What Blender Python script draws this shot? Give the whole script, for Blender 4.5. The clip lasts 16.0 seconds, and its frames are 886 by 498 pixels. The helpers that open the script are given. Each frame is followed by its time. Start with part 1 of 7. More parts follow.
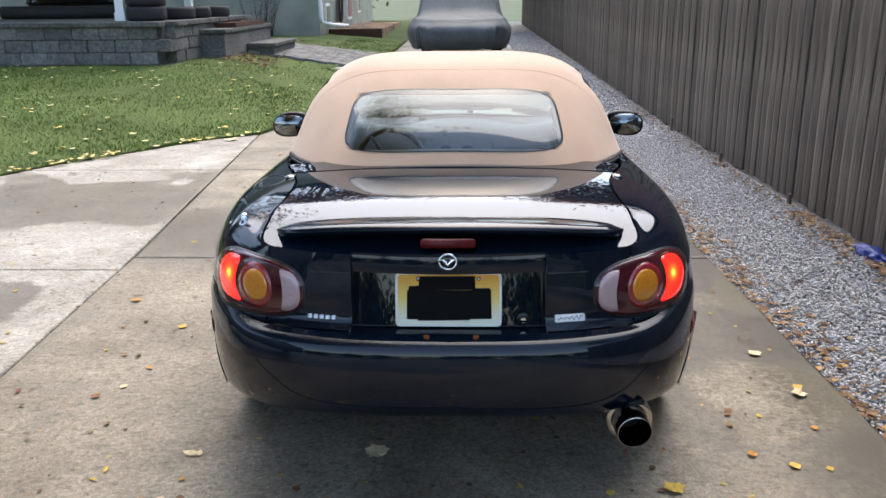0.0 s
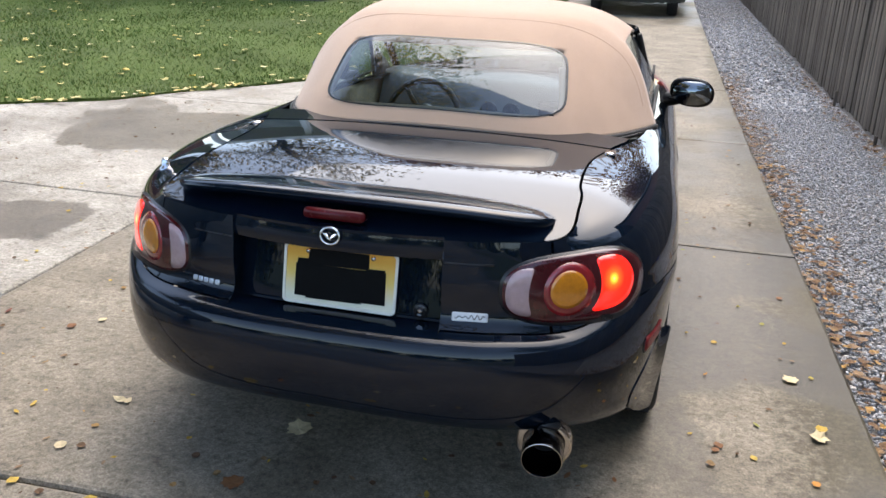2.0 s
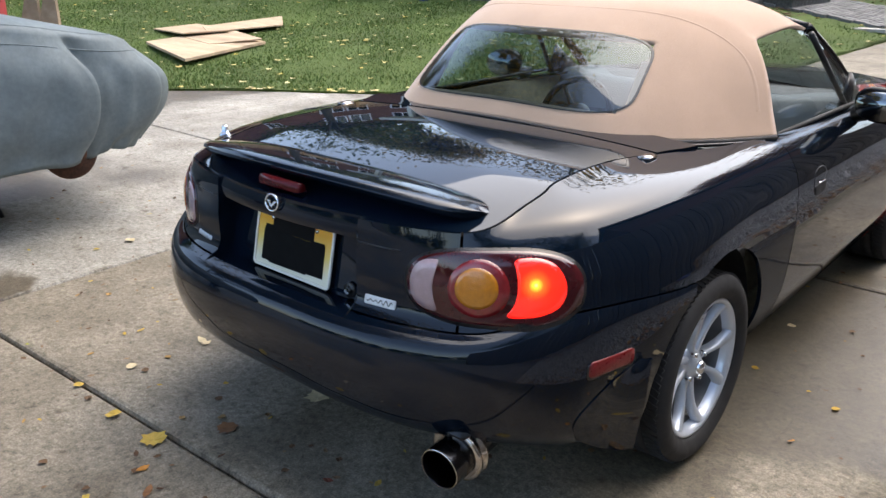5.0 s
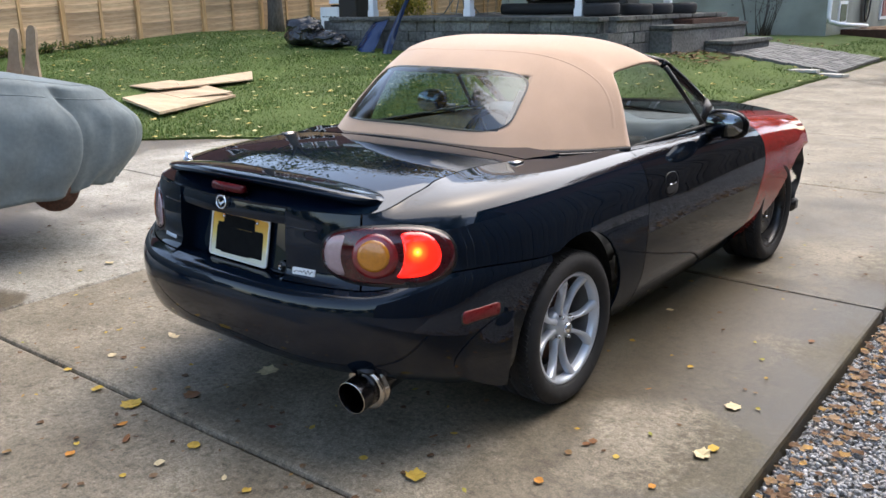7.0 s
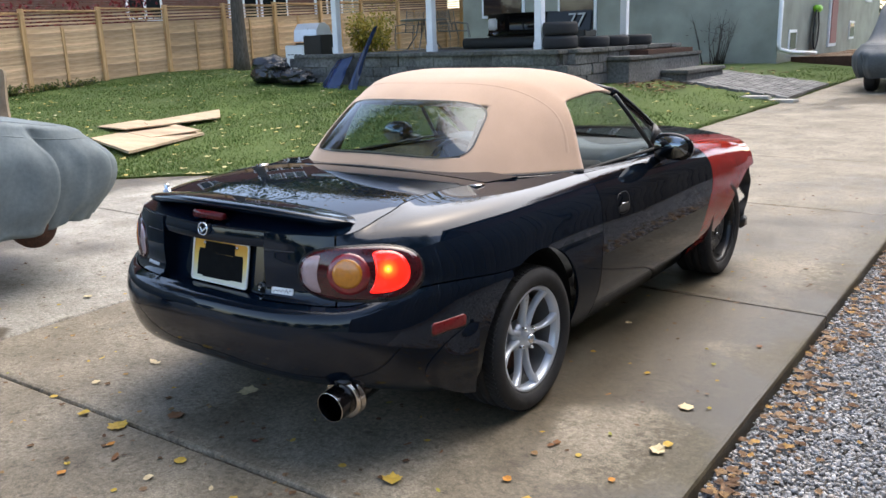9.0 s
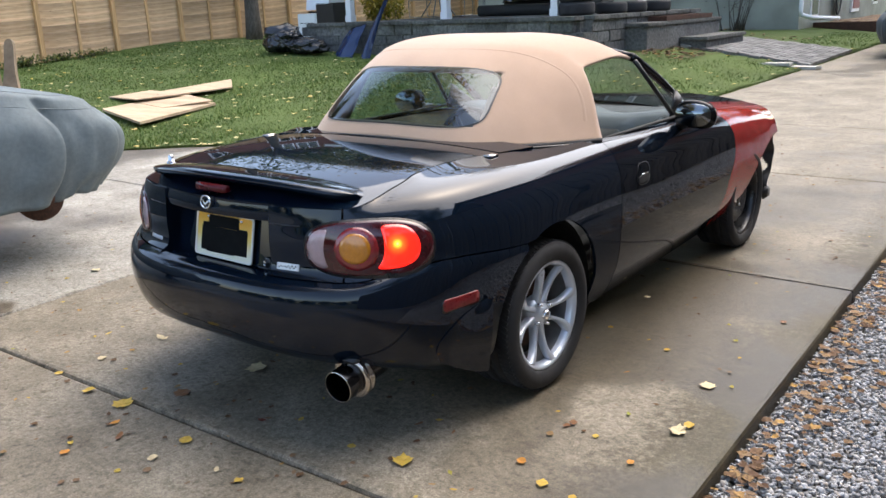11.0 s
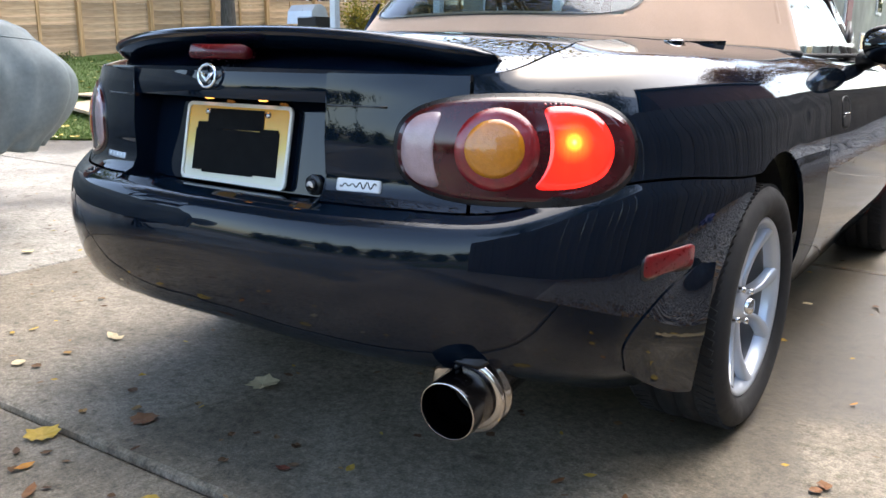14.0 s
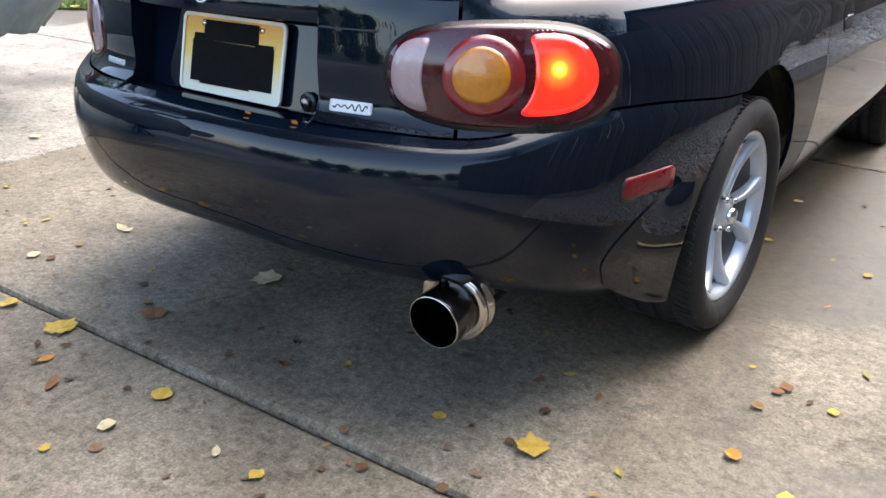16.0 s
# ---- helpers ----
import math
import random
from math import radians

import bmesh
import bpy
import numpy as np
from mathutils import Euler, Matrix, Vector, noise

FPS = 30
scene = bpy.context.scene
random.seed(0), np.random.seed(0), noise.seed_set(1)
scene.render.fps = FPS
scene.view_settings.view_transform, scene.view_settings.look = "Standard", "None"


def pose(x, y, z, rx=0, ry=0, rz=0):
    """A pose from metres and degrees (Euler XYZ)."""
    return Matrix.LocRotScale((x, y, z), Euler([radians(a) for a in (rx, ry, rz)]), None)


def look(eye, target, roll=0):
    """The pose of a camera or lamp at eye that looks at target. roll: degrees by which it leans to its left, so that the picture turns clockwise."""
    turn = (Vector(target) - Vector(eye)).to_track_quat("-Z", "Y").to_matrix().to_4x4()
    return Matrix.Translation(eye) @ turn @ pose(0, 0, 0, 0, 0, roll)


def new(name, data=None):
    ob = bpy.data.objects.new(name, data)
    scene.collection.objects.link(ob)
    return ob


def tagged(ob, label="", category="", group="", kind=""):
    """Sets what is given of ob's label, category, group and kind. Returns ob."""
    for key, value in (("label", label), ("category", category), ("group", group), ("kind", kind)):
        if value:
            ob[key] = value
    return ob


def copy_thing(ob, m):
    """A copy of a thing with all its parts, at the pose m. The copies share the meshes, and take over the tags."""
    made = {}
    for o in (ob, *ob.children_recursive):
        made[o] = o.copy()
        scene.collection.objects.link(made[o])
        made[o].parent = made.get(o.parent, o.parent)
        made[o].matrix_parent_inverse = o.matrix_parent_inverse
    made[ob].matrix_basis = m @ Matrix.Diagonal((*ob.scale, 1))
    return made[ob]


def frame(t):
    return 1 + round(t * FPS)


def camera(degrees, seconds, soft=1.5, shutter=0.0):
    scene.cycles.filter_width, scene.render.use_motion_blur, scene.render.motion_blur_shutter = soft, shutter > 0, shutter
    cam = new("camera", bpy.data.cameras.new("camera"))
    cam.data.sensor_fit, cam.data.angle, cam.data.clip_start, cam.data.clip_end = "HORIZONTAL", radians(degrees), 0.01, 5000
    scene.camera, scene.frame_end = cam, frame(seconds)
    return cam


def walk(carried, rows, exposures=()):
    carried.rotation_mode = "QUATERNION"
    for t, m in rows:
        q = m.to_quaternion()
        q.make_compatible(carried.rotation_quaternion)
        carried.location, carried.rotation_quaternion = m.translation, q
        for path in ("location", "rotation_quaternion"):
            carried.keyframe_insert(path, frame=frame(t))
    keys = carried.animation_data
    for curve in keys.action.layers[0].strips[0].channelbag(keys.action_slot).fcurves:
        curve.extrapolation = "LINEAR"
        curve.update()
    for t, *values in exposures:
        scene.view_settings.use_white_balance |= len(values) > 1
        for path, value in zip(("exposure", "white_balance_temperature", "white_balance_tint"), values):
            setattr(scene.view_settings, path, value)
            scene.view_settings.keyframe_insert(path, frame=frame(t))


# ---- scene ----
cam = camera(56.3, 16.0)
PATH = [
    (0, (0.056, -3.101, 1.546), (-0.003, -1.19, 0.96), -0.5),
    (0.5, (0.129, -2.998, 1.537), (-0.012, -1.094, 0.939), 0.1),
    (1, (0.292, -2.862, 1.536), (0.042, -0.973, 0.929), 0.7),
    (1.5, (0.591, -2.778, 1.542), (0.22, -0.926, 0.882), 1.3),
    (2, (0.76, -2.654, 1.517), (0.287, -0.841, 0.815), 1.7),
    (2.5, (0.924, -2.496, 1.521), (0.265, -0.76, 0.777), 1.1),
    (3, (1.104, -2.363, 1.513), (0.27, -0.719, 0.737), 0.8),
    (3.5, (1.19, -2.193, 1.508), (0.236, -0.61, 0.744), 0.8),
    (3.7, (1.246, -2.104, 1.495), (0.217, -0.566, 0.736), 0.8),
    (5.8, (1.971, -2.1, 1.432), (0.692, -0.705, 0.784), -0.3),
    (6, (2.051, -2.151, 1.435), (0.765, -0.758, 0.798), -0.7),
    (6.5, (2.176, -2.329, 1.432), (0.931, -0.882, 0.835), -2.0),
    (7, (2.276, -2.456, 1.443), (1.054, -0.979, 0.873), -0.8),
    (7.5, (2.356, -2.488, 1.439), (1.113, -1.032, 0.861), -0.4),
    (8, (2.393, -2.561, 1.448), (1.164, -1.085, 0.891), -1.6),
    (8.5, (2.415, -2.619, 1.452), (1.219, -1.101, 0.937), -2.0),
    (9, (2.417, -2.621, 1.449), (1.24, -1.081, 0.954), -1.9),
    (9.2, (2.416, -2.614, 1.445), (1.245, -1.07, 0.949), -2.0),
    (11.5, (2.287, -2.44, 1.416), (1.079, -0.95, 0.849), -2.6),
    (12, (2.156, -2.333, 1.335), (0.91, -0.857, 0.818), -3.4),
    (12.5, (1.91, -2.252, 1.275), (0.662, -0.774, 0.768), -3.6),
    (13, (1.695, -2.114, 1.187), (0.441, -0.65, 0.653), -2.2),
    (13.5, (1.481, -2.04, 1.067), (0.321, -0.501, 0.532), -2.2),
    (14, (1.324, -1.912, 0.869), (0.187, -0.334, 0.404), 0.4),
    (14.5, (1.301, -1.875, 0.805), (0.179, -0.291, 0.322), 0.3),
    (15, (1.305, -1.878, 0.79), (0.195, -0.29, 0.292), 0.8),
    (15.5, (1.309, -1.893, 0.811), (0.192, -0.332, 0.25), 1.7),
    (16, (1.379, -1.925, 0.98), (0.285, -0.437, 0.212), 0.9),
]
walk(cam, [(t, look(eye, target, roll)) for t, eye, target, roll in PATH], exposures=[(0.0, 1.9, 6900, 10), (12.5, 1.98, 6900, 10), (14.0, 2.4, 6900, 10), (16.0, 2.45, 6900, 10)])

# ---- world and light ----
world = bpy.data.worlds.new("overcast_evening")
scene.world = world
world.use_nodes = True
wn = world.node_tree
sky = wn.nodes.new("ShaderNodeTexSky")
sky.sky_type, sky.sun_disc = "NISHITA", False
sky.sun_elevation, sky.sun_rotation = radians(60), radians(5)
sky.air_density, sky.dust_density = 1.0, 2.0
wn.links.new(sky.outputs["Color"], wn.nodes["Background"].inputs["Color"])
wn.nodes["Background"].inputs["Strength"].default_value = 0.15
sun = new("sun", bpy.data.lights.new("sun", "SUN"))
sun.data.energy, sun.data.angle, sun.data.color = 1.1, radians(80), (1.0, 0.95, 0.89)
sun.matrix_basis = look((0.35, 3.6, 6.4), (0, 0, 0))

# ---- helpers of this scene ----
def link_mesh(name, verts, faces, mat, parent=None, label="", smooth=True, mats=None, fmat=None):
    me = bpy.data.meshes.new(name)
    me.from_pydata([tuple(map(float, v)) for v in verts], [], [tuple(map(int, f)) for f in faces])
    for m in (mats or [mat]):
        me.materials.append(m)
    if smooth:
        me.polygons.foreach_set("use_smooth", [True] * len(me.polygons))
    if fmat is not None:
        me.polygons.foreach_set("material_index", fmat)
    me.update()
    ob = new(name, me)
    if parent is not None:
        ob.parent = parent
    if label:
        tagged(ob, label)
    return ob


def part(name, bm, mat, parent=None, label="", smooth=True):
    me = bpy.data.meshes.new(name)
    bm.normal_update()
    bm.to_mesh(me)
    bm.free()
    me.materials.append(mat)
    if smooth:
        me.polygons.foreach_set("use_smooth", [True] * len(me.polygons))
    ob = new(name, me)
    if parent is not None:
        ob.parent = parent
    if label:
        tagged(ob, label)
    return ob


def thing(name, label, category, m=None, group="", kind=""):
    ob = new(name)
    ob.empty_display_size = 0.1
    if m is not None:
        ob.matrix_basis = m
    return tagged(ob, label, category, group, kind)


def box(bm, x0, x1, y0, y1, z0, z1, bevel=0.0, m=None):
    r = bmesh.ops.create_cube(bm, size=1.0)
    vs = r["verts"]
    for v in vs:
        v.co = Vector(((x0 + x1) / 2 + v.co.x * (x1 - x0), (y0 + y1) / 2 + v.co.y * (y1 - y0), (z0 + z1) / 2 + v.co.z * (z1 - z0)))
    if bevel > 0:
        es = {e for v in vs for e in v.link_edges}
        out = bmesh.ops.bevel(bm, geom=list(es), offset=bevel, segments=2, affect="EDGES")
        vs = list({v for f in out["faces"] for v in f.verts} | {v for v in vs if v.is_valid})
    if m is not None:
        for v in vs:
            v.co = m @ v.co
    return vs


def boxed(x0, x1, y0, y1, z0, z1, bevel=0.0, m=None):
    bm = bmesh.new()
    box(bm, x0, x1, y0, y1, z0, z1, bevel, m)
    return bm


def cyl(bm, a, b, r0, r1=None, seg=16, caps=True):
    """A tapered round bar from a to b."""
    a, b = Vector(a), Vector(b)
    r1 = r0 if r1 is None else r1
    q = (b - a).to_track_quat("Z", "Y").to_matrix()
    ring = []
    for p, r in ((a, r0), (b, r1)):
        ring.append([bm.verts.new(p + q @ Vector((r * math.cos(t), r * math.sin(t), 0))) for t in [2 * math.pi * i / seg for i in range(seg)]])
    for i in range(seg):
        j = (i + 1) % seg
        bm.faces.new((ring[0][i], ring[0][j], ring[1][j], ring[1][i]))
    if caps:
        bm.faces.new(ring[0][::-1])
        bm.faces.new(ring[1])


def tube(bm, pts, r, seg=8, closed=False):
    """A round bar along a line of points."""
    pts = [Vector(p) for p in pts]
    n = len(pts)
    rings = []
    up = Vector((0, 0, 1))
    for i, p in enumerate(pts):
        d = pts[(i + 1) % n] - pts[i - 1] if closed else pts[min(i + 1, n - 1)] - pts[max(i - 1, 0)]
        d.normalize()
        s = d.cross(up)
        if s.length < 0.05:
            s = d.cross(Vector((1, 0, 0)))
        s.normalize()
        w = d.cross(s)
        rr = float(r[i] if isinstance(r, (list, tuple)) else r)
        rings.append([bm.verts.new(p + rr * (math.cos(t) * s + math.sin(t) * w)) for t in [2 * math.pi * k / seg for k in range(seg)]])
    for i in range(n if closed else n - 1):
        a, b = rings[i], rings[(i + 1) % n]
        for k in range(seg):
            l = (k + 1) % seg
            bm.faces.new((a[k], a[l], b[l], b[k]))
    if not closed:
        bm.faces.new(rings[0][::-1])
        bm.faces.new(rings[-1])


def lathe(bm, profile, m, seg=48, close=False):
    """Turns (radius, along) pairs round the axis of m's z."""
    rings = []
    for r, h in profile:
        rings.append([bm.verts.new(m @ Vector((r * math.cos(t), r * math.sin(t), h))) for t in [2 * math.pi * k / seg for k in range(seg)]])
    n = len(rings)
    for i in range(n if close else n - 1):
        a, b = rings[i], rings[(i + 1) % n]
        for k in range(seg):
            l = (k + 1) % seg
            bm.faces.new((a[k], a[l], b[l], b[k]))
    return rings


def prism(bm, outline, d0, d1, m):
    """A flat plate of the given outline (x, y) from depth d0 to d1 along m's z."""
    a = [bm.verts.new(m @ Vector((x, y, d0))) for x, y in outline]
    b = [bm.verts.new(m @ Vector((x, y, d1))) for x, y in outline]
    n = len(outline)
    bm.faces.new(a[::-1])
    bm.faces.new(b)
    for i in range(n):
        j = (i + 1) % n
        bm.faces.new((a[i], a[j], b[j], b[i]))


def ease(a, b, x):
    t = np.clip((x - a) / (b - a), 0, 1)
    return t * t * (3 - 2 * t)


def spline(knots, values, t):
    """Smooth curve through values at the knots (cubic, finite-difference slopes)."""
    k = np.asarray(knots, float)
    v = np.asarray(values, float)
    d = (v[1:] - v[:-1]) / (k[1:] - k[:-1]).reshape((-1,) + (1,) * (v.ndim - 1))
    m = np.concatenate([d[:1], (d[1:] + d[:-1]) / 2, d[-1:]])
    t = np.clip(np.asarray(t, float), k[0], k[-1])
    i = np.clip(np.searchsorted(k, t, side="right") - 1, 0, len(k) - 2)
    h = k[i + 1] - k[i]
    u = (t - k[i]) / h
    e = lambda w: w.reshape(w.shape + (1,) * (v.ndim - 1))
    u, h = e(u), e(h)
    return (2 * u**3 - 3 * u**2 + 1) * v[i] + (u**3 - 2 * u**2 + u) * h * m[i] + (3 * u**2 - 2 * u**3) * v[i + 1] + (u**3 - u**2) * h * m[i + 1]


def rounded(w, h, r, n=6):
    """Outline of a rectangle w x h with round corners."""
    out = []
    for cx, cy, a in ((w / 2 - r, h / 2 - r, 0), (r - w / 2, h / 2 - r, 90), (r - w / 2, r - h / 2, 180), (w / 2 - r, r - h / 2, 270)):
        for i in range(n + 1):
            t = radians(a + 90 * i / n)
            out.append((cx + r * math.cos(t), cy + r * math.sin(t)))
    return out


def raw_mesh(name, v, f, mat, smooth):
    me = bpy.data.meshes.new(name)
    me.vertices.add(len(v))
    me.vertices.foreach_set("co", np.asarray(v, np.float32).ravel())
    k = f.shape[1]
    me.loops.add(f.size)
    me.loops.foreach_set("vertex_index", f.ravel().astype(np.int32))
    me.polygons.add(len(f))
    me.polygons.foreach_set("loop_start", np.arange(0, f.size, k, dtype=np.int32))
    me.polygons.foreach_set("use_smooth", [smooth] * len(f))
    me.materials.append(mat)
    me.update(calc_edges=True)
    return new(name, me)


# ---- materials ----
def mat_new(name):
    m = bpy.data.materials.new(name)
    m.use_nodes = True
    nt = m.node_tree
    return m, nt, nt.nodes["Principled BSDF"]


def set_in(b, **kw):
    for k, v in kw.items():
        b.inputs[k.replace("_", " ")].default_value = v


def add_noise(nt, scale, detail=4.0, rough=0.55, coords="Object", stretch=(1, 1, 1), distort=0.0):
    tc = nt.nodes.new("ShaderNodeTexCoord")
    mp = nt.nodes.new("ShaderNodeMapping")
    mp.inputs["Scale"].default_value = stretch
    n = nt.nodes.new("ShaderNodeTexNoise")
    n.inputs["Scale"].default_value = scale
    n.inputs["Detail"].default_value = detail
    n.inputs["Roughness"].default_value = rough
    n.inputs["Distortion"].default_value = distort
    if coords == "World":
        g = nt.nodes.new("ShaderNodeNewGeometry")
        nt.links.new(g.outputs["Position"], mp.inputs["Vector"])
    else:
        nt.links.new(tc.outputs[coords], mp.inputs["Vector"])
    nt.links.new(mp.outputs["Vector"], n.inputs["Vector"])
    return n.outputs["Fac"]


def add_ramp(nt, fac, stops):
    r = nt.nodes.new("ShaderNodeValToRGB")
    el = r.color_ramp.elements
    while len(el) < len(stops):
        el.new(0.5)
    for e, (p, c) in zip(el, stops):
        e.position = p
        e.color = (*c, 1) if len(c) == 3 else c
    nt.links.new(fac, r.inputs["Fac"])
    return r.outputs["Color"]


def add_mix(nt, fac, a, b, mode="MIX"):
    m = nt.nodes.new("ShaderNodeMix")
    m.data_type, m.blend_type = "RGBA", mode
    for s, v in ((m.inputs[0], fac), (m.inputs[6], a), (m.inputs[7], b)):
        if isinstance(v, (int, float)):
            s.default_value = v
        elif isinstance(v, tuple):
            s.default_value = (*v, 1)
        else:
            nt.links.new(v, s)
    return m.outputs[2]


def add_bump(nt, b, fac, strength=0.3, dist=0.01):
    n = nt.nodes.new("ShaderNodeBump")
    n.inputs["Strength"].default_value = strength
    n.inputs["Distance"].default_value = dist
    nt.links.new(fac, n.inputs["Height"])
    nt.links.new(n.outputs["Normal"], b.inputs["Normal"])


def grained(name, c0, c1, scale, rough=0.7, bump=0.2, dist=0.004, stretch=(1, 1, 1), coords="Object", big=None, spec=0.4, pieces=0.0, spread=0.28):
    """Two colours mixed by a fine grain, with a larger variation, relief and, for pieces, a tone of their own."""
    m, nt, b = mat_new(name)
    f = add_noise(nt, scale, 6, 0.6, coords, stretch)
    col = add_ramp(nt, f, [(0.3, c0), (0.7, c1)])
    g = add_noise(nt, scale * (big or 0.13), 3, 0.5, coords, stretch)
    sh = add_ramp(nt, g, [(0.3, (1 - spread,) * 3), (0.7, (1 + 0.43 * spread,) * 3)])
    col = add_mix(nt, 1.0, col, sh, "MULTIPLY")
    if pieces:
        oi = nt.nodes.new("ShaderNodeObjectInfo")
        t = add_ramp(nt, oi.outputs["Random"], [(0, (1 - pieces,) * 3), (1, (1 + pieces,) * 3)])
        col = add_mix(nt, 1.0, col, t, "MULTIPLY")
    nt.links.new(col, b.inputs["Base Color"])
    set_in(b, Roughness=rough, Specular_IOR_Level=spec)
    if bump:
        add_bump(nt, b, f, bump, dist)
    return m


def plain(name, c, rough=0.5, metal=0.0, spec=0.5, coat=0.0, vary=0.15, scale=30.0, bump=0.0):
    m, nt, b = mat_new(name)
    f = add_noise(nt, scale, 5, 0.6)
    col = add_ramp(nt, f, [(0.25, tuple(x * (1 - vary) for x in c)), (0.75, tuple(x * (1 + vary) for x in c))])
    nt.links.new(col, b.inputs["Base Color"])
    rr = add_ramp(nt, f, [(0.3, (rough * 0.85,) * 3), (0.7, (min(1, rough * 1.15),) * 3)])
    nt.links.new(rr, b.inputs["Roughness"])
    set_in(b, Metallic=metal, Specular_IOR_Level=spec, Coat_Weight=coat, Coat_Roughness=0.03)
    if bump:
        add_bump(nt, b, f, bump, 0.003)
    return m


def islands(name, stops, rough=0.7, spec=0.3, trans=0.0):
    """A tone of its own for each loose piece of a joined mesh."""
    m, nt, b = mat_new(name)
    g = nt.nodes.new("ShaderNodeNewGeometry")
    col = add_ramp(nt, g.outputs["Random Per Island"], stops)
    f = add_noise(nt, 60, 3)
    col = add_mix(nt, 1.0, col, add_ramp(nt, f, [(0.3, (0.8, 0.8, 0.8)), (0.7, (1.15, 1.15, 1.15))]), "MULTIPLY")
    nt.links.new(col, b.inputs["Base Color"])
    set_in(b, Roughness=rough, Specular_IOR_Level=spec)
    if trans:
        t = nt.nodes.new("ShaderNodeBsdfTranslucent")
        nt.links.new(col, t.inputs["Color"])
        mx = nt.nodes.new("ShaderNodeMixShader")
        mx.inputs[0].default_value = trans
        nt.links.new(b.outputs[0], mx.inputs[1])
        nt.links.new(t.outputs[0], mx.inputs[2])
        nt.links.new(mx.outputs[0], nt.nodes["Material Output"].inputs["Surface"])
    return m


def glassy(name, tint, base, rough=0.02):
    """Thin glass: see-through with a Fresnel gloss."""
    m, nt, b = mat_new(name)
    tr = nt.nodes.new("ShaderNodeBsdfTransparent")
    tr.inputs["Color"].default_value = (*tint, 1)
    gl = nt.nodes.new("ShaderNodeBsdfGlossy")
    gl.inputs["Roughness"].default_value = rough
    lw = nt.nodes.new("ShaderNodeLayerWeight")
    lw.inputs["Blend"].default_value = 0.5
    pw = nt.nodes.new("ShaderNodeMath")
    pw.operation = "POWER"
    nt.links.new(lw.outputs["Facing"], pw.inputs[0])
    pw.inputs[1].default_value = 5.0
    fr = nt.nodes.new("ShaderNodeMath")
    fr.operation = "MULTIPLY_ADD"
    nt.links.new(pw.outputs[0], fr.inputs[0])
    fr.inputs[1].default_value, fr.inputs[2].default_value = 0.9, base
    mx = nt.nodes.new("ShaderNodeMixShader")
    nt.links.new(fr.outputs[0], mx.inputs[0])
    nt.links.new(tr.outputs[0], mx.inputs[1])
    nt.links.new(gl.outputs[0], mx.inputs[2])
    nt.links.new(mx.outputs[0], nt.nodes["Material Output"].inputs["Surface"])
    return m


def glow(name, c, strength):
    m, nt, b = mat_new(name)
    set_in(b, Base_Color=(*c, 1), Emission_Color=(*c, 1), Emission_Strength=strength, Roughness=0.3)
    return m


def paint(name, c, flake, rough=0.28, ior=1.48, coat=1.0, haze=0.0):
    """Car paint: metallic base under clear coat with faint dirt."""
    m, nt, b = mat_new(name)
    f = add_noise(nt, 900, 2, 0.5)
    col = add_ramp(nt, f, [(0.35, c), (0.7, flake)])
    nt.links.new(col, b.inputs["Base Color"])
    d = add_noise(nt, 7, 6, 0.65)
    rr = add_ramp(nt, d, [(0.35, (0.012 + haze,) * 3), (0.85, (0.06 + haze,) * 3)])
    nt.links.new(rr, b.inputs["Coat Roughness"])
    set_in(b, Metallic=0.0, Roughness=rough, Coat_Weight=coat, Coat_IOR=ior, Specular_IOR_Level=0.0)
    return m


NAVY = paint("navy_paint", (0.0016, 0.0040, 0.0085), (0.0036, 0.0092, 0.0190), 0.28, 1.45, 1.0)
DOORPAINT = paint("door_paint", (0.0017, 0.0029, 0.0052), (0.0036, 0.0062, 0.0115), 0.28, 1.43, 0.9, 0.006)
DUSTYNAVY = paint("dusty_navy_paint", (0.0020, 0.0042, 0.0080), (0.0050, 0.0105, 0.0200), 0.4, 1.42, 0.45, 0.04)
BLACKPAINT = paint("black_paint", (0.003, 0.003, 0.0032), (0.006, 0.006, 0.0068), 0.3, 1.45, 0.62, 0.015)
REDPAINT = paint("red_paint", (0.22, 0.012, 0.010), (0.30, 0.02, 0.015), 0.35)
REDPAINT.node_tree.nodes["Principled BSDF"].inputs["Metallic"].default_value = 0.0
CANVAS = grained("tan_canvas", (0.445, 0.305, 0.214), (0.525, 0.364, 0.262), 420, 0.85, 0.25, 0.0015, big=0.012, spec=0.2, spread=0.07)
RUBBER = plain("rubber", (0.014, 0.014, 0.015), 0.75, vary=0.3, bump=0.1)
DARK = plain("black_plastic", (0.010, 0.010, 0.011), 0.5, vary=0.3)
INNER = plain("dark_inside", (0.006, 0.006, 0.006), 0.9)
TRIM = plain("black_trim", (0.012, 0.012, 0.013), 0.3)
CHROME = plain("chrome", (0.75, 0.75, 0.76), 0.08, 1.0, vary=0.05)
STEEL = plain("polished_steel", (0.55, 0.50, 0.46), 0.12, 1.0, vary=0.1)
BURNT = plain("smoked_steel", (0.05, 0.05, 0.055), 0.22, 1.0, vary=0.2)
SILVER = plain("silver_wheel_paint", (0.56, 0.61, 0.68), 0.32, 0.45, coat=0.4, vary=0.06, scale=8)
WHITEPAINT = plain("white_paint", (0.78, 0.79, 0.80), 0.45, vary=0.06, scale=4)
RUST = grained("rusty_iron", (0.035, 0.016, 0.011), (0.095, 0.040, 0.022), 60, 0.85)
GLASS = glassy("clear_glass", (0.86, 0.91, 0.91), 0.05)
TOPGLASS = glassy("rear_window_glass", (0.36, 0.46, 0.50), 0.115)
